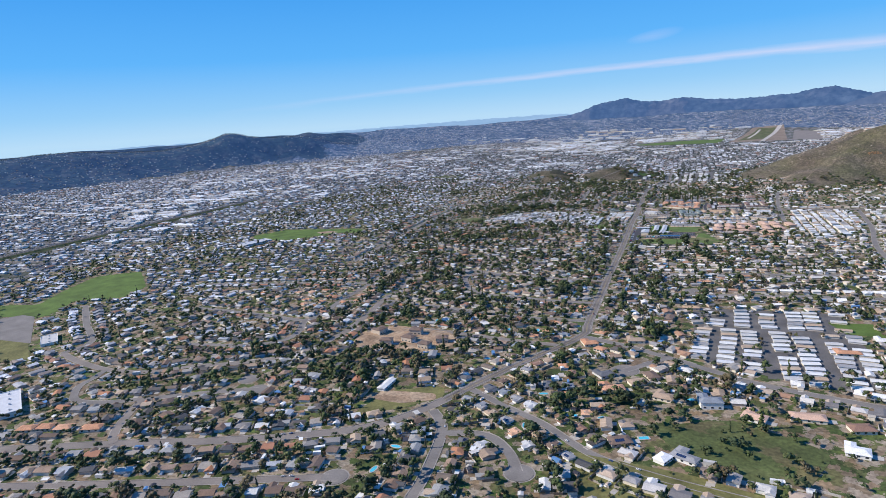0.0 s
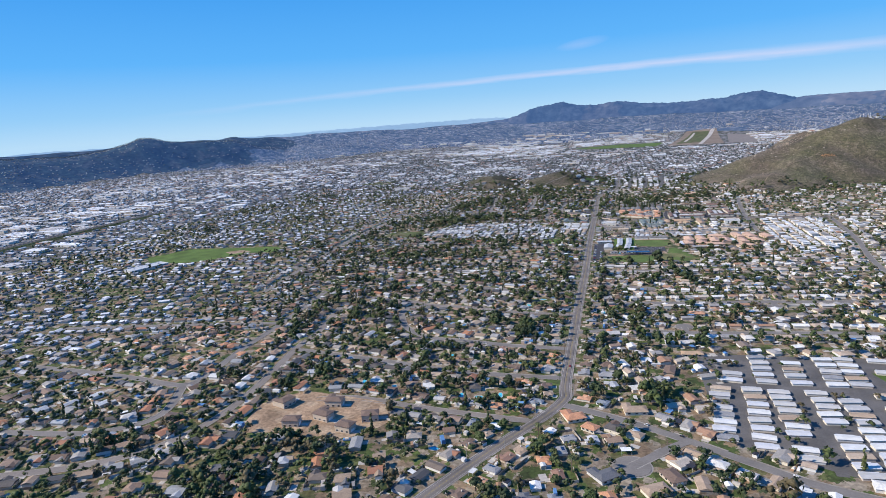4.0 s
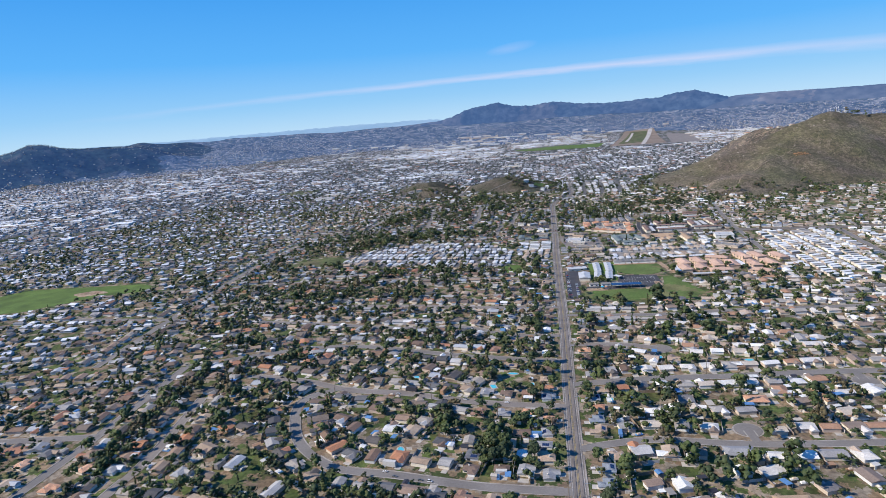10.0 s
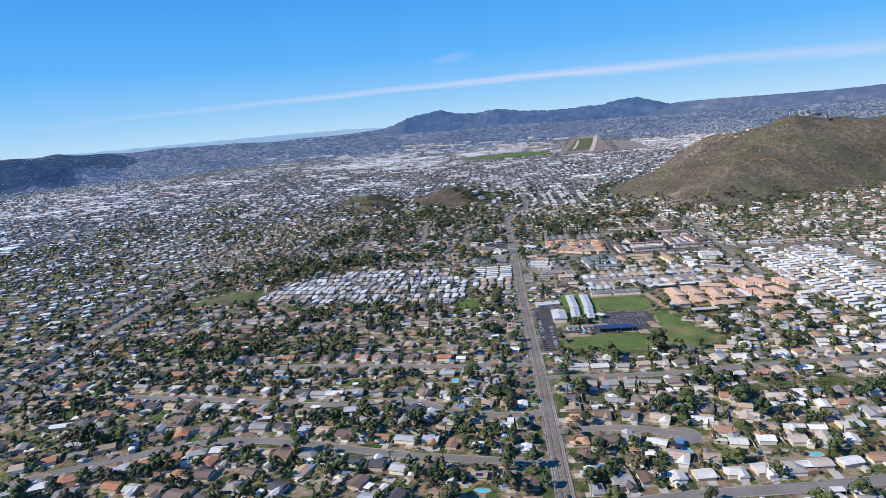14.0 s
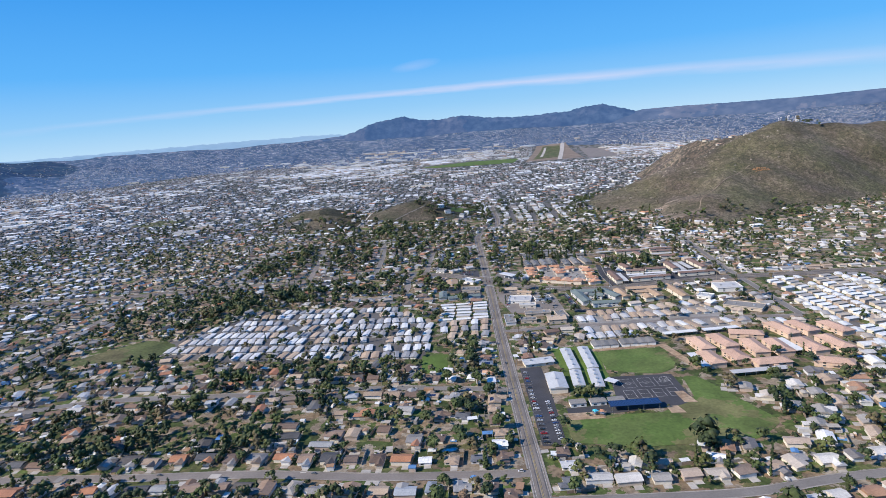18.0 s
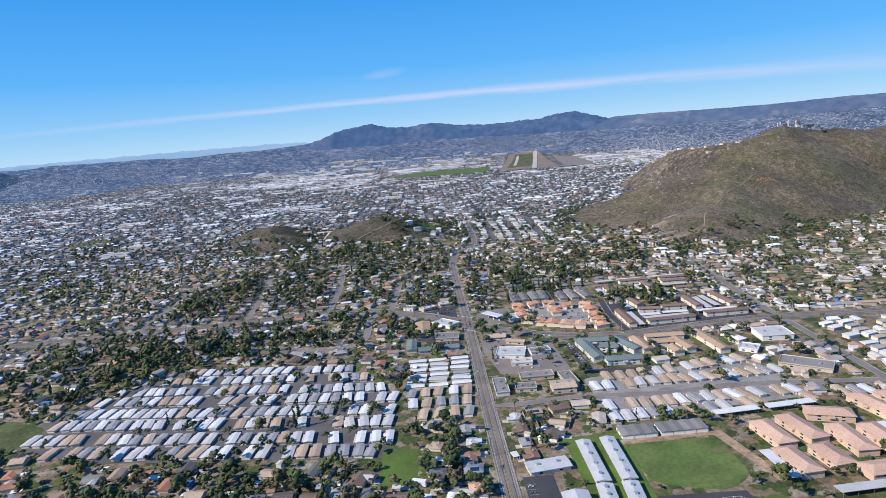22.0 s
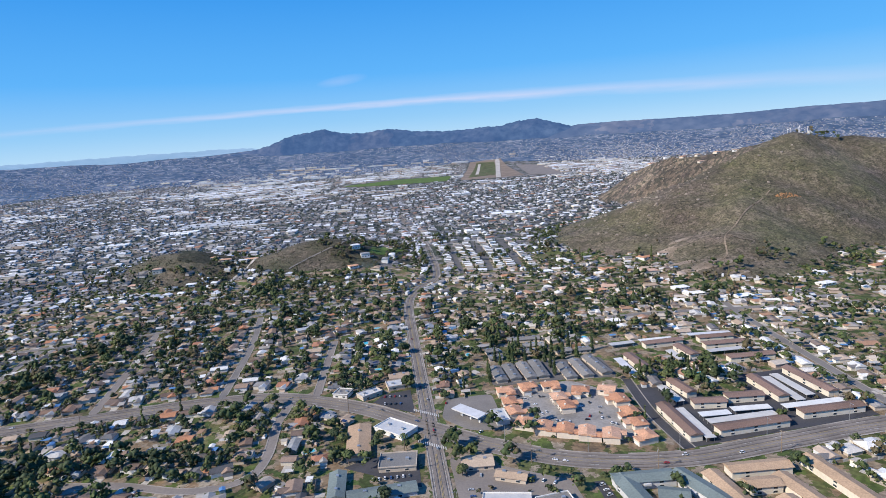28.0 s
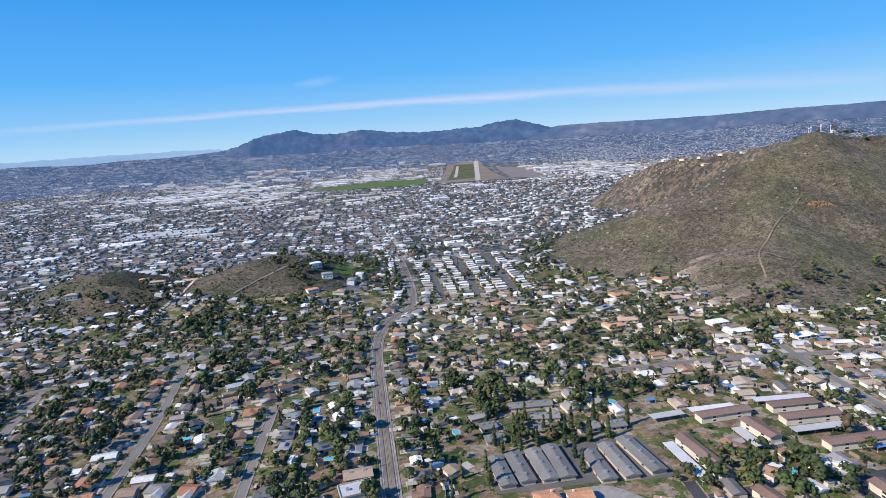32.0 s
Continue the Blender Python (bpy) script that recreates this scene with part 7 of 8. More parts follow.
def grow():
    n = 47000
    x, y = rng.uniform(-860, 860, n), rng.uniform(40, 1760, n)
    clump = leafy(x, y)
    base = np.where((x < -55) & (x > -295) & (y > 915) & (y < 1085), .6, 1) * np.where(x < -90, 1.05, np.where(x < -25, .78, np.where(y > 1210, .58, np.where(x < 160, .38, .33)))) * np.where(x < -380, .42, 1) * np.where(x > 330, .8, 1)
    keep = (rng.random(n) < base * (1 + np.where((x > 40) & (y < 1050), .15, .42) * clump)) & (y > np.abs(x) * .5 - 160)
    x, y = x[keep], y[keep]
    tall = np.zeros(len(x), bool)
    for gx, gy, gr in GROVES:
        m = int(gr * gr * .045) + 4
        a, r = rng.uniform(0, 6.2832, m), gr * np.sqrt(rng.random(m))
        x, y, tall = np.concatenate([x, gx + r * np.cos(a)]), np.concatenate([y, gy + r * np.sin(a)]), np.concatenate([tall, np.ones(m, bool)])
    # a stand of tall conifers among the apartment rows
    for gx, gy in ((49, 1312), (50, 1326), (62, 1340), (72, 1342), (96, 1312), (97, 1326), (82, 1343), (111, 1340), (122, 1341), (62, 1378), (68, 1384), (74, 1362), (78, 1368), (84, 1374), (70, 1346), (90, 1356), (96, 1362), (101, 1352), (107, 1358), (112, 1346), (96, 1338), (60, 1350), (150, 1290), (160, 1296), (170, 1288), (178, 1300), (186, 1292), (194, 1284), (166, 1276), (184, 1280), (200, 1296), (122, 1362), (138, 1352)):
        place(TREES[3], Matrix.Translation((gx * K, gy * K, landz(gx * K, gy * K))) @ Matrix.Rotation(R.uniform(0, 6.28), 4, "Z") @ Matrix.Scale(R.uniform(.8, 1.05), 4))
    # hedges and shrubs along the sides and the back of each garden
    hx, hy = [], []
    for px, py, a, k in house_list:
        w, d = HOUSES[k][1] * .84, HOUSES[k][2] * .84
        c, si = math.cos(a), math.sin(a)
        for q in range(R.choice((1, 2, 3)) if px < -400 else R.choice((2, 3, 5, 7)) if px < 40 else R.choice((1, 3, 4, 5))):
            side = R.random()
            u, v = (R.uniform(-w / 2 - 2, w / 2 + 2), d / 2 + R.uniform(4.5, 6.5)) if side < .5 else (R.choice((-1, 1)) * (w / 2 + R.uniform(1.3, 2.2)), R.uniform(-d / 2 - 1, d / 2 + 6))
            hx.append(px + u * c - v * si)
            hy.append(py + u * si + v * c)
    hx, hy = np.array(hx), np.array(hy)
    inn = (np.abs(hx) < 890) & (hy > 0) & (hy < 1790)
    x, y, tall = np.concatenate([x, hx[inn]]), np.concatenate([y, hy[inn]]), np.concatenate([tall, np.zeros(int(inn.sum()), bool)])
    # the belt of trees along the foot of the hill
    bx, by = rng.uniform(120, 850, 9000), rng.uniform(1150, 1750, 9000)
    bh = hillside(bx, by)
    belt = (bh > .3) & (bh < 5) & (rng.random(9000) < .5)
    x, y, tall = np.concatenate([x, bx[belt]]), np.concatenate([y, by[belt]]), np.concatenate([tall, rng.random(int(belt.sum())) < .3])
    i, j = ((x - GX0) / CELL).astype(int), ((y - GY0) / CELL).astype(int)
    keep = ~FOOT[j, i]
    hill = upland(x, y)
    keep &= (hill < np.where(x < -190, 15, np.where(x < 60, 8, 5.5))) | (rng.random(len(x)) < np.where(hill < 7, .3, np.where(tall, .9, .015)))
    x, y, tall = x[keep], y[keep], tall[keep]
    z = land(x, y)
    order = np.argsort(np.abs(x + 15) + np.where((y > 200) & (y < 1400), 0, 900) + 400 * rng.random(len(x)) * (rng.random(len(x)) < .8) - 60 * tall)
    things = np.zeros(len(x), bool)
    for k in order[:270]:
        q = R.choices(range(7), (6, 1, 6, 2, 0, 1, 0) if tall[k] else (5, 5, 2, .5, 6, 2, 2))[0]
        place(TREES[q], Matrix.Translation((x[k], y[k], z[k])) @ Matrix.Rotation(R.uniform(0, 6.28), 4, "Z"))
        things[k] = True
    close = (np.abs(x + 20) < 270) & ~things
    for name, sel, kinds in (("garden_trees", close, BUSHES), ("suburb_trees", ~close & ~things, MID_BUSHES)):
        m = int(sel.sum())
        s = .42 + .80 * rng.random(m) ** 1.6 + .4 * tall[sel] + .22 * np.clip(leafy(x[sel], y[sel]), 0, 2) * rng.random(m)
        w = [.27, .30, .03, .30, .10] if kinds is BUSHES else [.29, .30, .28, .1, .03]
        v, lp, c, mi = scatter(kinds, rng.choice(5, m, p=w), np.stack([x[sel], y[sel], z[sel]], 1), np.stack([s, s, s * rng.uniform(.85, 1.15, m)], 1), rng.uniform(0, 6.28, m))
        me = arrays_mesh(name, v, lp, c, [M["leaf_stuff"]], mi)
        me.polygons.foreach_set("use_smooth", np.ones(len(me.polygons), bool))
        tagged(new(name, me), "countless garden trees and shrubs, dark green", "trees", kind="stuff")
    # the distance
    n = 88000
    y = 60 + 4600 * rng.random(n) ** .7
    x = rng.uniform(-1.75, .9, n) * (y + 200)
    # the leafy quarter beyond the knoll
    x, y = np.concatenate([x, rng.uniform(-1100, 900, 13000)]), np.concatenate([y, rng.uniform(1620, 2900, 13000)])
    n = len(x)
    inn = (x > -860) & (x < 780) & (y < 1700) & (y > np.abs(x) * .5 - 160)
    keep = ~inn & (np.hypot(x - CENTRE[0], y - CENTRE[1]) < 4200) & (rng.random(n) < np.where(np.hypot(x - CENTRE[0], y - CENTRE[1]) > 3300, .85, .9))
    hill = upland(x, y)
    keep &= (hill < 5) | (rng.random(n) < .12)
    for poly in AIRPORT:
        keep &= ~inside(x, y, poly)
    keep &= ~RANGE(x, y) & ~FREEWAY(x, y)
    x, y = x[keep], y[keep]
    m = len(x)
    s = rng.uniform(.45, 1.1, m)
    r = np.hypot(x - CENTRE[0], y - CENTRE[1])
    # Trees beyond 1250 m take the leaf colour blued for haze.
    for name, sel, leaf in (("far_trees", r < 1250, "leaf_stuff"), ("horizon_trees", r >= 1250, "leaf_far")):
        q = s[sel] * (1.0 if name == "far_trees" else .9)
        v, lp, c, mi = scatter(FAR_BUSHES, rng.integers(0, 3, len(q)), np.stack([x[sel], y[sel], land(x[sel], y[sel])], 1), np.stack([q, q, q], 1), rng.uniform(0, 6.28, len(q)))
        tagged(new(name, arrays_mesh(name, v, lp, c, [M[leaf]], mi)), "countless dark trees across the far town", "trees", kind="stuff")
    # low brush on the hillsides
    n = 60000
    x, y = rng.uniform(150, 1150, n), rng.uniform(1250, 2300, n)
    h = hillside(x, y)
    x2, y2 = rng.uniform(-480, -20, 14000), rng.uniform(1520, 1760, 14000)
    h2 = ridge(x2, y2, KNOLL)
    patchy = np.sin(x * .03 + 1.5 * np.sin(y * .02)) + np.sin(y * .035 + x * .01)
    k1, k2 = (h > 3) & (rng.random(n) < .5 + .22 * patchy), h2 > 2
    x, y = np.concatenate([x[k1], x2[k2]]), np.concatenate([y[k1], y2[k2]])
    m = len(x)
    low = crown_shape(99, 1.6, 2.0, "round", 3, .6, 1)
    s = .22 + .95 * rng.random(m) ** 2.5
    v, lp, c, mi = scatter([low], np.zeros(m, int), np.stack([x, y, land(x, y)], 1), np.stack([s, s, s * .8], 1), rng.uniform(0, 6.28, m))
    tagged(new("hillside_brush", arrays_mesh("hillside_brush", v, lp, c, [M["leaf_brush"]], mi)), "low olive and brown chaparral brush", "shrubs", kind="stuff")


# ---- gardens: pools, fences, cars at the kerb, poles ----
POOLS = plan([(198, 1288), (174, 980), (235, 408), (62, 226), (30, 312), (105, 300), (-27, 661), (-110, 676), (-124, 651), (-55, 659), (62, 712), (136, 704), (-113, 562), (-57, 512), (-40, 495), (-106, 506), (26, 621), (-137, 425), (-78, 421), (-161, 442), (26, 445), (-198, 464),
              (-285, 405), (174, 982), (52, 1505), (-71, 1241), (-31, 1467), (-41, 1426), (143, 1384), (42, 1371), (-94, 181), (-96, 151), (9, 297), (30, 159), (-72, 347), (-30, 1360), (-118, 1413), (-155, 1435)])


def pool_proto(kind):
    h = thing("swimming_pool", "blue garden swimming pool with pale paved edge", "pool", "swimming pools")
    ring, wat = [], []
    for k in range(16):
        a = 6.2832 * k / 16
        r = 1 + (.18 * math.cos(2 * a + .6) if kind else 0)
        if kind == 2:
            cx, cy = max(-1, min(1, 1.35 * math.cos(a))) * 3.0, max(-1, min(1, 1.35 * math.sin(a))) * 1.6
        else:
            cx, cy = 2.9 * r * math.cos(a), 1.7 * r * math.sin(a)
        wat.append((cx, cy))
        ring.append((cx * 1.28, cy * 1.4))
    n = 16
    s = Shape().add([(x, y, .2) for x, y in ring] + [(x, y, .2) for x, y in wat] + [(x, y, -.4) for x, y in ring], [(i, (i + 1) % n, n + (i + 1) % n, n + i) for i in range(n)] + [(2 * n + i, 2 * n + (i + 1) % n, (i + 1) % n, i) for i in range(n)])
    part("coping", s, M["concrete"], h)
    part("water", Shape().add([(x, y, .12) for x, y in wat], [tuple(range(n))]), M["water"], h, "clear turquoise pool water")
    return h


POOL_KINDS = [pool_proto(k) for k in range(3)]
for x_, y_ in POOLS + [(h[0] - 11.5 * math.sin(h[2]) * -1, h[1] + 11.5 * math.cos(h[2])) for h in near_[::7]]:
    i_, j_ = int((x_ - GX0) / CELL), int((y_ - GY0) / CELL)
    for dx_, dy_ in ((0, 0), (5, 0), (-5, 0), (0, 5), (0, -5), (7, 7), (-7, 7), (9, 0), (-9, 0), (0, 9)):
        if free(x_ + dx_, y_ + dy_, 7, 5, 0):
            place(POOL_KINDS[R.randrange(3)], pose(x_ + dx_, y_ + dy_, landz(x_ + dx_, y_ + dy_), 0, 0, R.choice((0, 90, 20, 110))))
            stamp(BUSY, x_ + dx_, y_ + dy_, 9, 6, 0)
            stamp(FOOT, x_ + dx_, y_ + dy_, 10, 7, 0)
            break


def fences():
    s = Shape()
    for x, y, a, k in house_list:
        if abs(x) > 300 or not 120 < y < 1350 or R.random() < .35:
            continue
        w, d = HOUSES[k][1] * .84, HOUSES[k][2] * .84
        c, si = math.cos(a), math.sin(a)
        hgt = R.choice((1.6, 1.8, 1.5))
        for u0, v0, u1, v1 in ((w / 2 + 1.6, -d / 2, w / 2 + 1.6, d / 2 + 6), (-w / 2 - 1.6, d / 2 + 6, w / 2 + 1.6, d / 2 + 6)):
            n = 4
            for q in range(n):
                ua, va, ub, vb = (u0 + (u1 - u0) * q / n, v0 + (v1 - v0) * q / n, u0 + (u1 - u0) * (q + 1) / n, v0 + (v1 - v0) * (q + 1) / n)
                px, py, qx, qy = x + ua * c - va * si, y + ua * si + va * c, x + ub * c - vb * si, y + ub * si + vb * c
                i, j = int(((px + qx) / 2 - GX0) / CELL), int(((py + qy) / 2 - GY0) / CELL)
                if FOOT[j, i]:
                    continue
                L = math.hypot(qx - px, qy - py) or 1
                nx, ny = -(qy - py) / L * .06, (qx - px) / L * .06
                z = landz(px, py)
                v = [(px - nx, py - ny, z - .2), (qx - nx, qy - ny, z - .2), (qx + nx, qy + ny, z - .2), (px + nx, py + ny, z - .2)]
                v += [(p[0], p[1], z + hgt) for p in v]
                s.add(v, [(4, 5, 6, 7), (0, 1, 5, 4), (1, 2, 6, 5), (2, 3, 7, 6), (3, 0, 4, 7)])
    tagged(new("garden_fences", s.mesh("garden_fences", [M["fence"]])), "weathered board and block fences between gardens", "fences", kind="stuff")


fences()


def clutter():
    """Sheds, patio covers, trailers and tarpaulins in the back gardens."""
    kinds = [Shape().box(-1.6, 1.6, -1.4, 1.4, -.2, 2.1, 0).roof(-1.6, 1.6, -1.4, 1.4, 2.1, .5, over=.2, thick=.1, mat=1),
             Shape().box(-2.6, 2.6, -1.7, 1.7, 2.3, 2.45, 1).box(-2.5, -2.4, -1.6, -1.5, -.2, 2.3, 0).box(2.4, 2.5, -1.6, -1.5, -.2, 2.3, 0).box(-2.5, -2.4, 1.5, 1.6, -.2, 2.3, 0).box(2.4, 2.5, 1.5, 1.6, -.2, 2.3, 0),
             Shape().box(-3.2, 3.2, -1.15, 1.15, .5, 2.9, 1, taper=.12).box(-2.4, -1.8, -1.2, 1.2, -.1, .5, 0).box(1.4, 2, -1.2, 1.2, -.1, .5, 0),
             Shape().box(-2.1, 2.1, -.85, .85, .25, .95, 1, taper=.08).box(-1.3, .9, -.75, .75, .95, 1.5, 0, taper=.25),
             Shape().box(-3.0, 3.0, -1.9, 1.9, -.2, .16, 2)]
    pos, pick, yaw = [], [], []
    for x, y, a, k in house_list:
        if not -430 < x < 400:
            continue
        for q in range(R.choice((1, 2, 2, 3, 4))):
            u, v = R.uniform(-7.5, 7.5), R.choice((R.uniform(6, 13), R.uniform(-12, -6), R.uniform(6, 13)))
            px, py = x + u * math.cos(a) - v * math.sin(a), y + u * math.sin(a) + v * math.cos(a)
            i, j = int((px - GX0) / CELL), int((py - GY0) / CELL)
            if 0 < i < FOOT.shape[1] and 0 < j < FOOT.shape[0] and not FOOT[j, i]:
                pos.append((px, py, landz(px, py)))
                pick.append(R.choices(range(5), (3.5, 3, 1.0, 3, 5))[0])
                yaw.append(a + R.choice((0, math.pi / 2)) + R.uniform(-.15, .15))
                if pick[-1] < 3:
                    FOOT[j, i] = True
    n = len(pos)
    sheet = material("sheet_roofs", .6, colours=[(.62, .62, .60), (.40, .36, .31), (.70, .70, .69), (.25, .23, .21), (.10, .22, .42), (.50, .48, .45), (.33, .20, .12), (.04, .04, .05)], vary="island", grain=(1, .1))
    v, lp, c, mi = scatter(kinds, np.array(pick), np.array(pos), np.ones((n, 3)) * rng.uniform(.75, 1.15, (n, 1)), np.array(yaw))
    tagged(new("garden_sheds", arrays_mesh("garden_sheds", v, lp, c, [M["wall_stuff"], sheet, M["concrete"]], mi)), "small sheds, patio covers, trailers and paving in back gardens", "sheds", kind="stuff")


clutter()


def kerb_cars():
    n = 0
    for name, (w, _) in ROADS.items():
        line = LINES[name]
        nr = normals(line)
        for k in range(2, len(line) - 2):
            x, y = line[k]
            if abs(x) > 260 or not 110 < y < 1480 or n >= 66:
                continue
            t = math.atan2(nr[k][1], nr[k][0]) - math.pi / 2
            busy = name in ("main_road", "boulevard")
            if R.random() < (.07 if busy else .10):
                side = R.choice((-1, 1))
                o = side * ((w / 4 - .6) if busy else (w / 2 - 1.3))
                px, py = x + nr[k][0] * o, y + nr[k][1] * o
                place(CARS[R.choices(range(len(CARS)), (6, 5, 4, 2, 4, 2, 2))[0]], pose(px, py, landz(px, py) + .18, 0, 0, math.degrees(t) + (180 if side > 0 else 0)) @ Matrix.Scale(.76, 4))
                n += 1


kerb_cars()


def pole_proto():
    h = thing("utility_pole", "tall wooden utility pole with crossarm", "utility pole", "utility poles")
    part("shaft", Shape().tube(0, 0, -.5, 11, .2, .13, 8), M["wood"], h)
    part("crossarm", Shape().box(-1.3, 1.3, -.08, .08, 10.1, 10.3), M["wood"], h)
    part("transformer", Shape().tube(.3, .25, 8.6, 9.6, .25, .25, 8), M["metal"], h)
    return h


def lamp_proto():
    h = thing("street_lamp", "slim grey street lamp with a curved arm", "street lamp", "street lamps")
    part("pole", Shape().tube(0, 0, -.3, 9, .12, .08, 7), M["metal"], h)
    part("arm", Shape().box(-.06, 2.2, -.05, .05, 8.9, 9.0), M["metal"], h)
    part("lamp_head", Shape().box(1.7, 2.4, -.14, .14, 8.78, 8.9), M["metal"], h)
    return h


POLE, LAMP = pole_proto(), lamp_proto()
for name_, side_, step_, proto_ in (("main_road", 1, 12, POLE), ("main_road", -1, 16, LAMP), ("boulevard", 1, 9, LAMP), ("boulevard", -1, 11, POLE), ("street_7", 1, 14, POLE), ("street_18", 1, 14, POLE), ("street_11", 1, 14, POLE)):
    line_, nr_ = LINES[name_], normals(LINES[name_])
    for k_ in range(3, len(line_) - 2, step_):
        x_, y_ = line_[k_] + nr_[k_] * side_ * (ROADS[name_][0] / 2 + 1.2)
        if 200 < y_ < 1420 and abs(x_) < 260:
            place(proto_, pose(x_, y_, landz(x_, y_) + .2, 0, 0, math.degrees(math.atan2(nr_[k_][1], nr_[k_][0])) + (180 if side_ > 0 else 0)))

# ---- the school yard and the petrol station ----


def yard_lines():
    """White painted courts on the dark asphalt."""
    s = Shape()

    def line(ax, ay, bx, by, w=.16):
        ax, ay, bx, by = ax * K, ay * K, bx * K, by * K
        L = math.hypot(bx - ax, by - ay)
        nx, ny = -(by - ay) / L * w / 2, (bx - ax) / L * w / 2
        s.add([(ax - nx, ay - ny, .2), (bx - nx, by - ny, .2), (bx + nx, by + ny, .2), (ax + nx, ay + ny, .2)], [(0, 1, 2, 3)])

    def court(x, y, w, d):
        for a, b, c, e in ((x, y, x + w, y), (x + w, y, x + w, y + d), (x + w, y + d, x, y + d), (x, y + d, x, y), (x, y + d / 2, x + w, y + d / 2)):
            line(a, b, c, e)

    def ring(x, y, r):
        for k in range(12):
            a, b = 6.2832 * k / 12, 6.2832 * (k + 1) / 12
            line(x + r * math.cos(a), y + r * math.sin(a), x + r * math.cos(b), y + r * math.sin(b))

    for k in range(4):
        court(72 + k * 9.5, 922, 6.5, 12)
    for k in range(3):
        court(74 + k * 12, 938, 9, 14)
        ring(78.5 + k * 12, 945, 2)
    for k in range(4):
        ring(70 + k * 5, 916.5, 1.6)
    ring(105, 948, 4)
    for k in range(6):
        line(105, 948, 105 + 4 * math.cos(k * 1.05), 948 + 4 * math.sin(k * 1.05))
    tagged(new("trim_court_lines", s.mesh("court_lines", [M["paint_white"]])), "white painted court lines on dark asphalt", "court markings", kind="structure")
    stalls = Shape()
    for k in range(24):
        y = (872 + k * 4.6) * K
        stalls.add([(8.6 * K, y, .2), (13.6 * K, y, .2), (13.6 * K, y + .12, .2), (8.6 * K, y + .12, .2)], [(0, 1, 2, 3)])
    tagged(new("trim_parking_lines", stalls.mesh("parking_lines", [M["paint_white"]])), "white painted parking bays", "parking markings", kind="structure")


yard_lines()
patch("dirt_sandpit", [(29, 907), (54, 907), (51, 898), (30, 898)], "dirt", "sand play area beside the lawn", "playground", z=.2, mark=False)
patch("dirt_pitch", [(104, 928), (110, 928), (113, 911), (105, 912)], "dirt", "bare earth square beside the courts", "playground", z=.2, mark=False)
patch("dirt_pitch_small", [(92, 908), (99, 908), (101, 898), (92, 899)], "dirt", "bare earth square beside the lawn", "playground", z=.2, mark=False)


def play_frame(x, y, turn, roof):
    h = thing("climbing_frame", "playground climbing frame with coloured roof and slide", "playground equipment", "climbing frames")
    for u in (-1.1, 1.1):
        for v in (-1.1, 1.1):
            part("post", Shape().box(u - .08, u + .08, v - .08, v + .08, -.2, 2.7), M["metal"], h)
    part("platform", Shape().box(-1.2, 1.2, -1.2, 1.2, 1.2, 1.35), M["metal"], h)
    part("roof", Shape().roof(-1.2, 1.2, -1.2, 1.2, 2.6, .8, inset=1.2, over=.2, thick=.08), M[roof], h)
    part("slide", Shape().add([(1.2, -.4, 1.3), (1.2, .4, 1.3), (4, .4, .1), (4, -.4, .1), (1.2, -.4, 1.15), (1.2, .4, 1.15), (4, .4, -.05), (4, -.4, -.05)], [(3, 2, 1, 0), (4, 5, 6, 7), (0, 4, 7, 3), (1, 2, 6, 5), (2, 3, 7, 6), (0, 1, 5, 4)]), M["paint_yellow"], h, "yellow slide")
    h.matrix_basis = pose(x * K, y * K, .2, 0, 0, turn)


play_frame(46, 903, 20, "water")
play_frame(50, 902, 160, "terracotta")


def canopy(ax, ay, bx, by, wide):
    """A petrol station canopy over pumps."""
    L, yaw = math.hypot(bx - ax, by - ay) * K, math.atan2(by - ay, bx - ax)
    h = thing("petrol_canopy", "flat white petrol station canopy on steel posts", "canopy")
    part("roof", Shape().box(-L / 2, L / 2, -wide / 2, wide / 2, 4.2, 4.9), M["white_roof"], h)
    for k in range(3):
        x = -L / 2 + L * (k + .5) / 3
        part("post", Shape().box(x - .2, x + .2, -.2, .2, -.2, 4.2), M["metal"], h)
        part("pump", Shape().box(x + .8, x + 1.5, -.3, .3, 0, 1.7), M["frame"], h)
    x, y = (ax + bx) / 2 * K, (ay + by) / 2 * K
    h.matrix_basis = pose(x, y, landz(x, y) + .1, 0, 0, math.degrees(yaw))


canopy(19, 1268, 33, 1250, 7.5)
for x_, y_, a_ in ((25, 1275, 40), (14, 1285, 80), (30, 1240, 35), (38, 1262, 120)):
    park_car(x_, y_, radians(a_))
for x_, y_, a_ in ((66, 1256, 90), (70, 1256, 90), (74, 1256, 90), (70, 1268, 0), (66, 1277, 0), (78, 1278, 10), (104, 1262, 90), (108, 1240, 95), (107, 1232, 95), (95, 1240, 0), (80, 1243, 30), (74, 1247, 30)):
    park_car(x_, y_, radians(a_))

# ---- the hilltop ----
TOPX, TOPY = 700 * K, 1870 * K


def mast(x, y, tall):
    z = landz(x, y)
    h = thing("radio_mast", "slim white radio mast on the hilltop", "mast", "radio masts")
    part("shaft", Shape().tube(0, 0, -1, tall, .5, .22, 7), M["frame"], h)
    part("antenna", Shape().box(-.9, .9, -.3, .3, tall * .82, tall * .97), M["frame"], h)
    part("hut", Shape().box(1.5, 6, -2, 2, -1, 3), WM["white"], h)
    h.matrix_basis = pose(x, y, z)


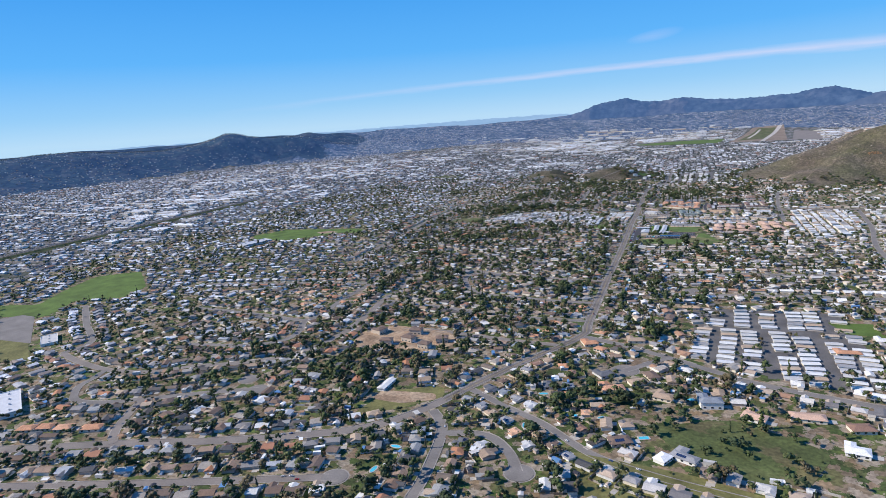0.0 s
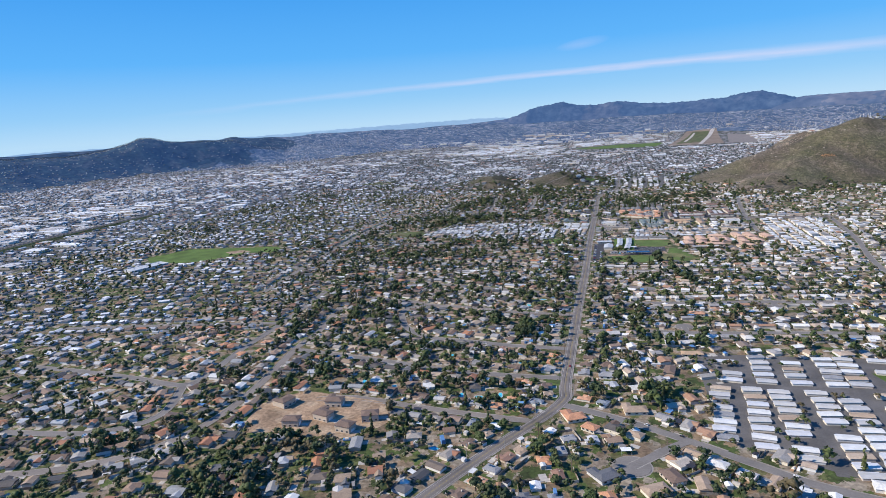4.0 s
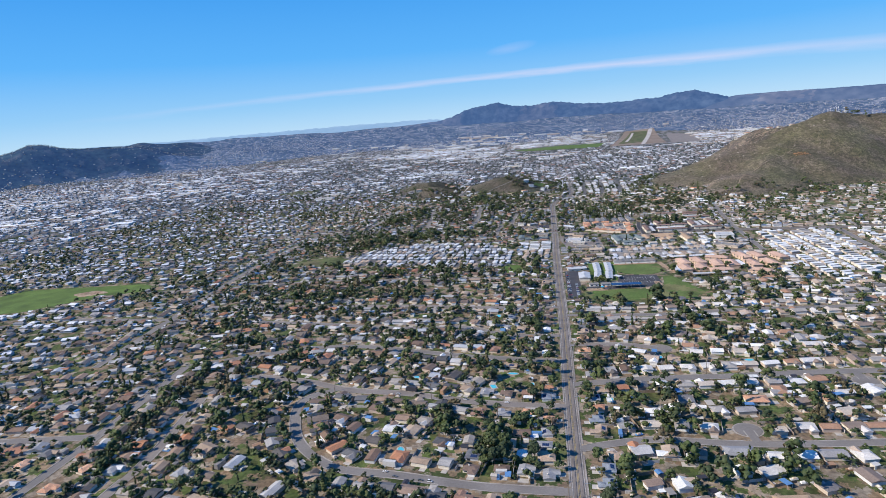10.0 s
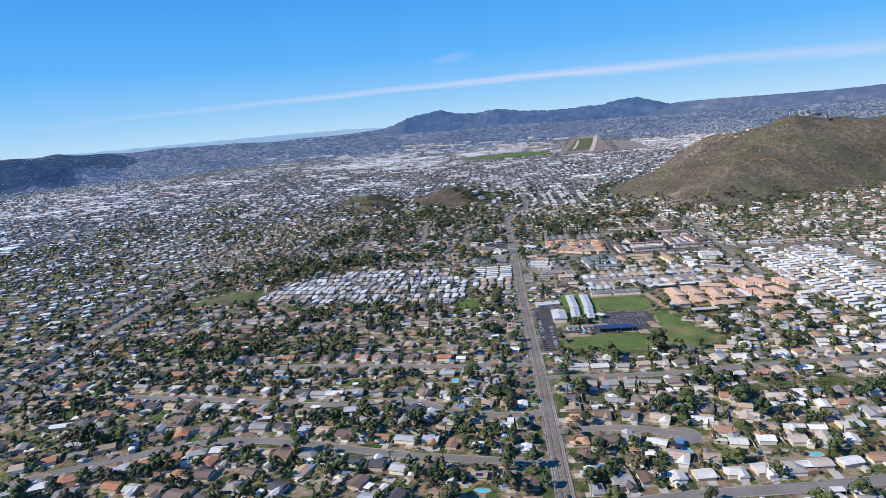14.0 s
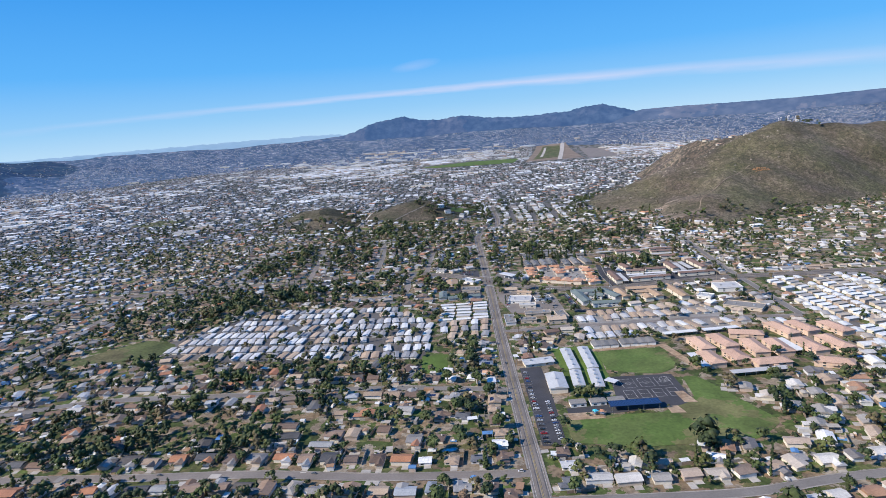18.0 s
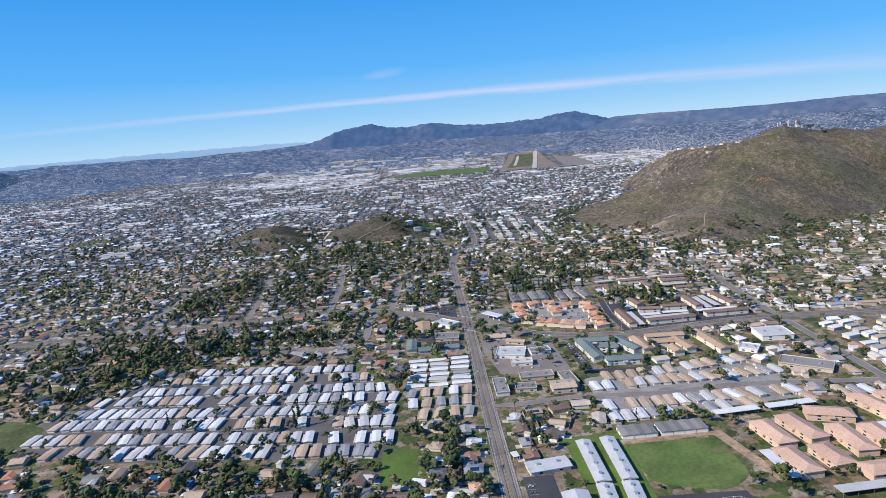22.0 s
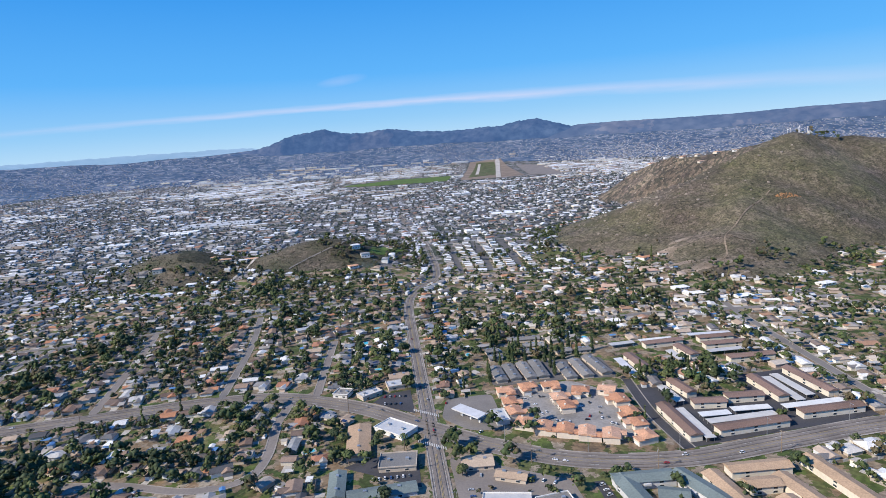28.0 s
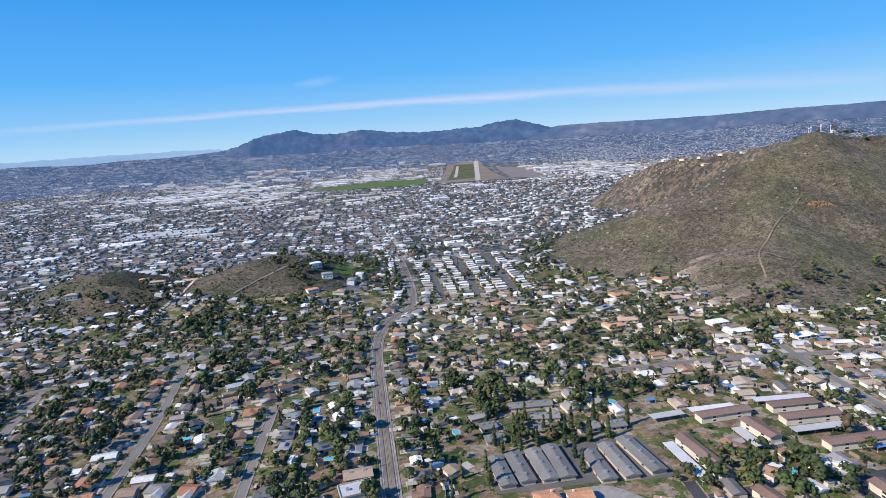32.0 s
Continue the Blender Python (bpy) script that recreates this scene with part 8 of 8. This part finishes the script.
for dx_, dy_, t_ in ((-30, 4, 10), (-22, 10, 14), (-13, 4, 11), (-7, 10, 16), (2, 4, 10)):
    mast(TOPX + dx_, TOPY + dy_, t_)
HILL_TRACKS = [[(704, 1868), (716, 1846), (724, 1822), (760, 1800)], [(184, 1590), (203, 1624), (251, 1641), (303, 1650), (325, 1612), (338, 1618)], [(262, 1545), (262, 1566), (272, 1582), (288, 1588), (304, 1578), (308, 1555)],
               [(533, 1720), (472, 1672), (402, 1609), (371, 1556), (343, 1549)], [(402, 1609), (406, 1588), (421, 1581), (408, 1570)], [(121, 1650), (171, 1676), (203, 1660)]]
tr_ = Shape()
for p_ in HILL_TRACKS:
    ribbon(smooth_line(plan(p_), 4), -.8, .8, .45, tr_)
tagged(new("dirt_track_hill", tr_.mesh("dirt_track_hill", [M["track_soil"]])), "pale dirt track cut into the hillside", "track", kind="structure")
kt_ = Shape()
ribbon(smooth_line(plan([(-236, 1700), (-224, 1745), (-212, 1780), (-205, 1806)]), 4), -2.0, 2.0, .7, kt_)
ribbon(smooth_line(plan([(-150, 1745), (-128, 1768), (-100, 1786), (-80, 1800), (-70, 1830)]), 4), -1.1, 1.1, .7, kt_, 1)
tagged(new("dirt_track_knoll", kt_.mesh("dirt_track_knoll", [M["concrete"], M["asphalt"]])), "pale concrete drive up the knoll", "track", kind="structure")

def boulders():
    rk = []
    for k in range(4):
        q = random.Random(200 + k)
        s = Shape()
        pts = [Vector((math.cos(a) * math.cos(b), math.sin(a) * math.cos(b), math.sin(b))) for b in (-.9, -.1, .7) for a in [6.2832 * i / 6 + b for i in range(6)]]
        v = [p * q.uniform(.75, 1.2) for p in pts] + [Vector((0, 0, 1.05))]
        s.add(v, [(r * 6 + i, r * 6 + (i + 1) % 6, (r + 1) * 6 + (i + 1) % 6, (r + 1) * 6 + i) for r in range(2) for i in range(6)] + [(12 + i, 12 + (i + 1) % 6, 18) for i in range(6)])
        rk.append(s)
    n = 520
    u = rng.random(n)
    x = np.where(u < .6, rng.normal(535, 40, n), rng.normal(360, 90, n))
    y = np.where(u < .6, rng.normal(1985, 38, n), rng.normal(1640, 60, n))
    h = hillside(x, y)
    x, y = x[h > 12], y[h > 12]
    m = len(x)
    s = rng.uniform(.5, 2.4, m)
    v, lp, c, mi = scatter(rk, rng.integers(0, 4, m), np.stack([x, y, land(x, y)], 1), np.stack([s, s, s * .8], 1), rng.uniform(0, 6.28, m))
    tagged(new("boulders", arrays_mesh("boulders", v, lp, c, [M["rock"]], mi)), "tan granite boulders on the ridge", "boulders", kind="stuff")
    x, y, s = rng.uniform(478, 506, 70), rng.uniform(1526, 1537, 70), rng.uniform(.5, 1.3, 70)
    v, lp, c, mi = scatter(rk, rng.integers(0, 4, 70), np.stack([x, y, land(x, y)], 1), np.stack([s, s, s * .8], 1), rng.uniform(0, 6.28, 70))
    tagged(new("orange_outcrop", arrays_mesh("orange_outcrop", v, lp, c, [plain("orange_rock", .9, (.33, .18, .085))], mi)), "patch of orange rocks below the hilltop", "rocks", kind="stuff")


boulders()
# the verges of the main road stay clear of trees
for p_ in LINES["main_road"]:
    stamp(FOOT, p_[0], p_[1], 14, 7, 0)
grow()
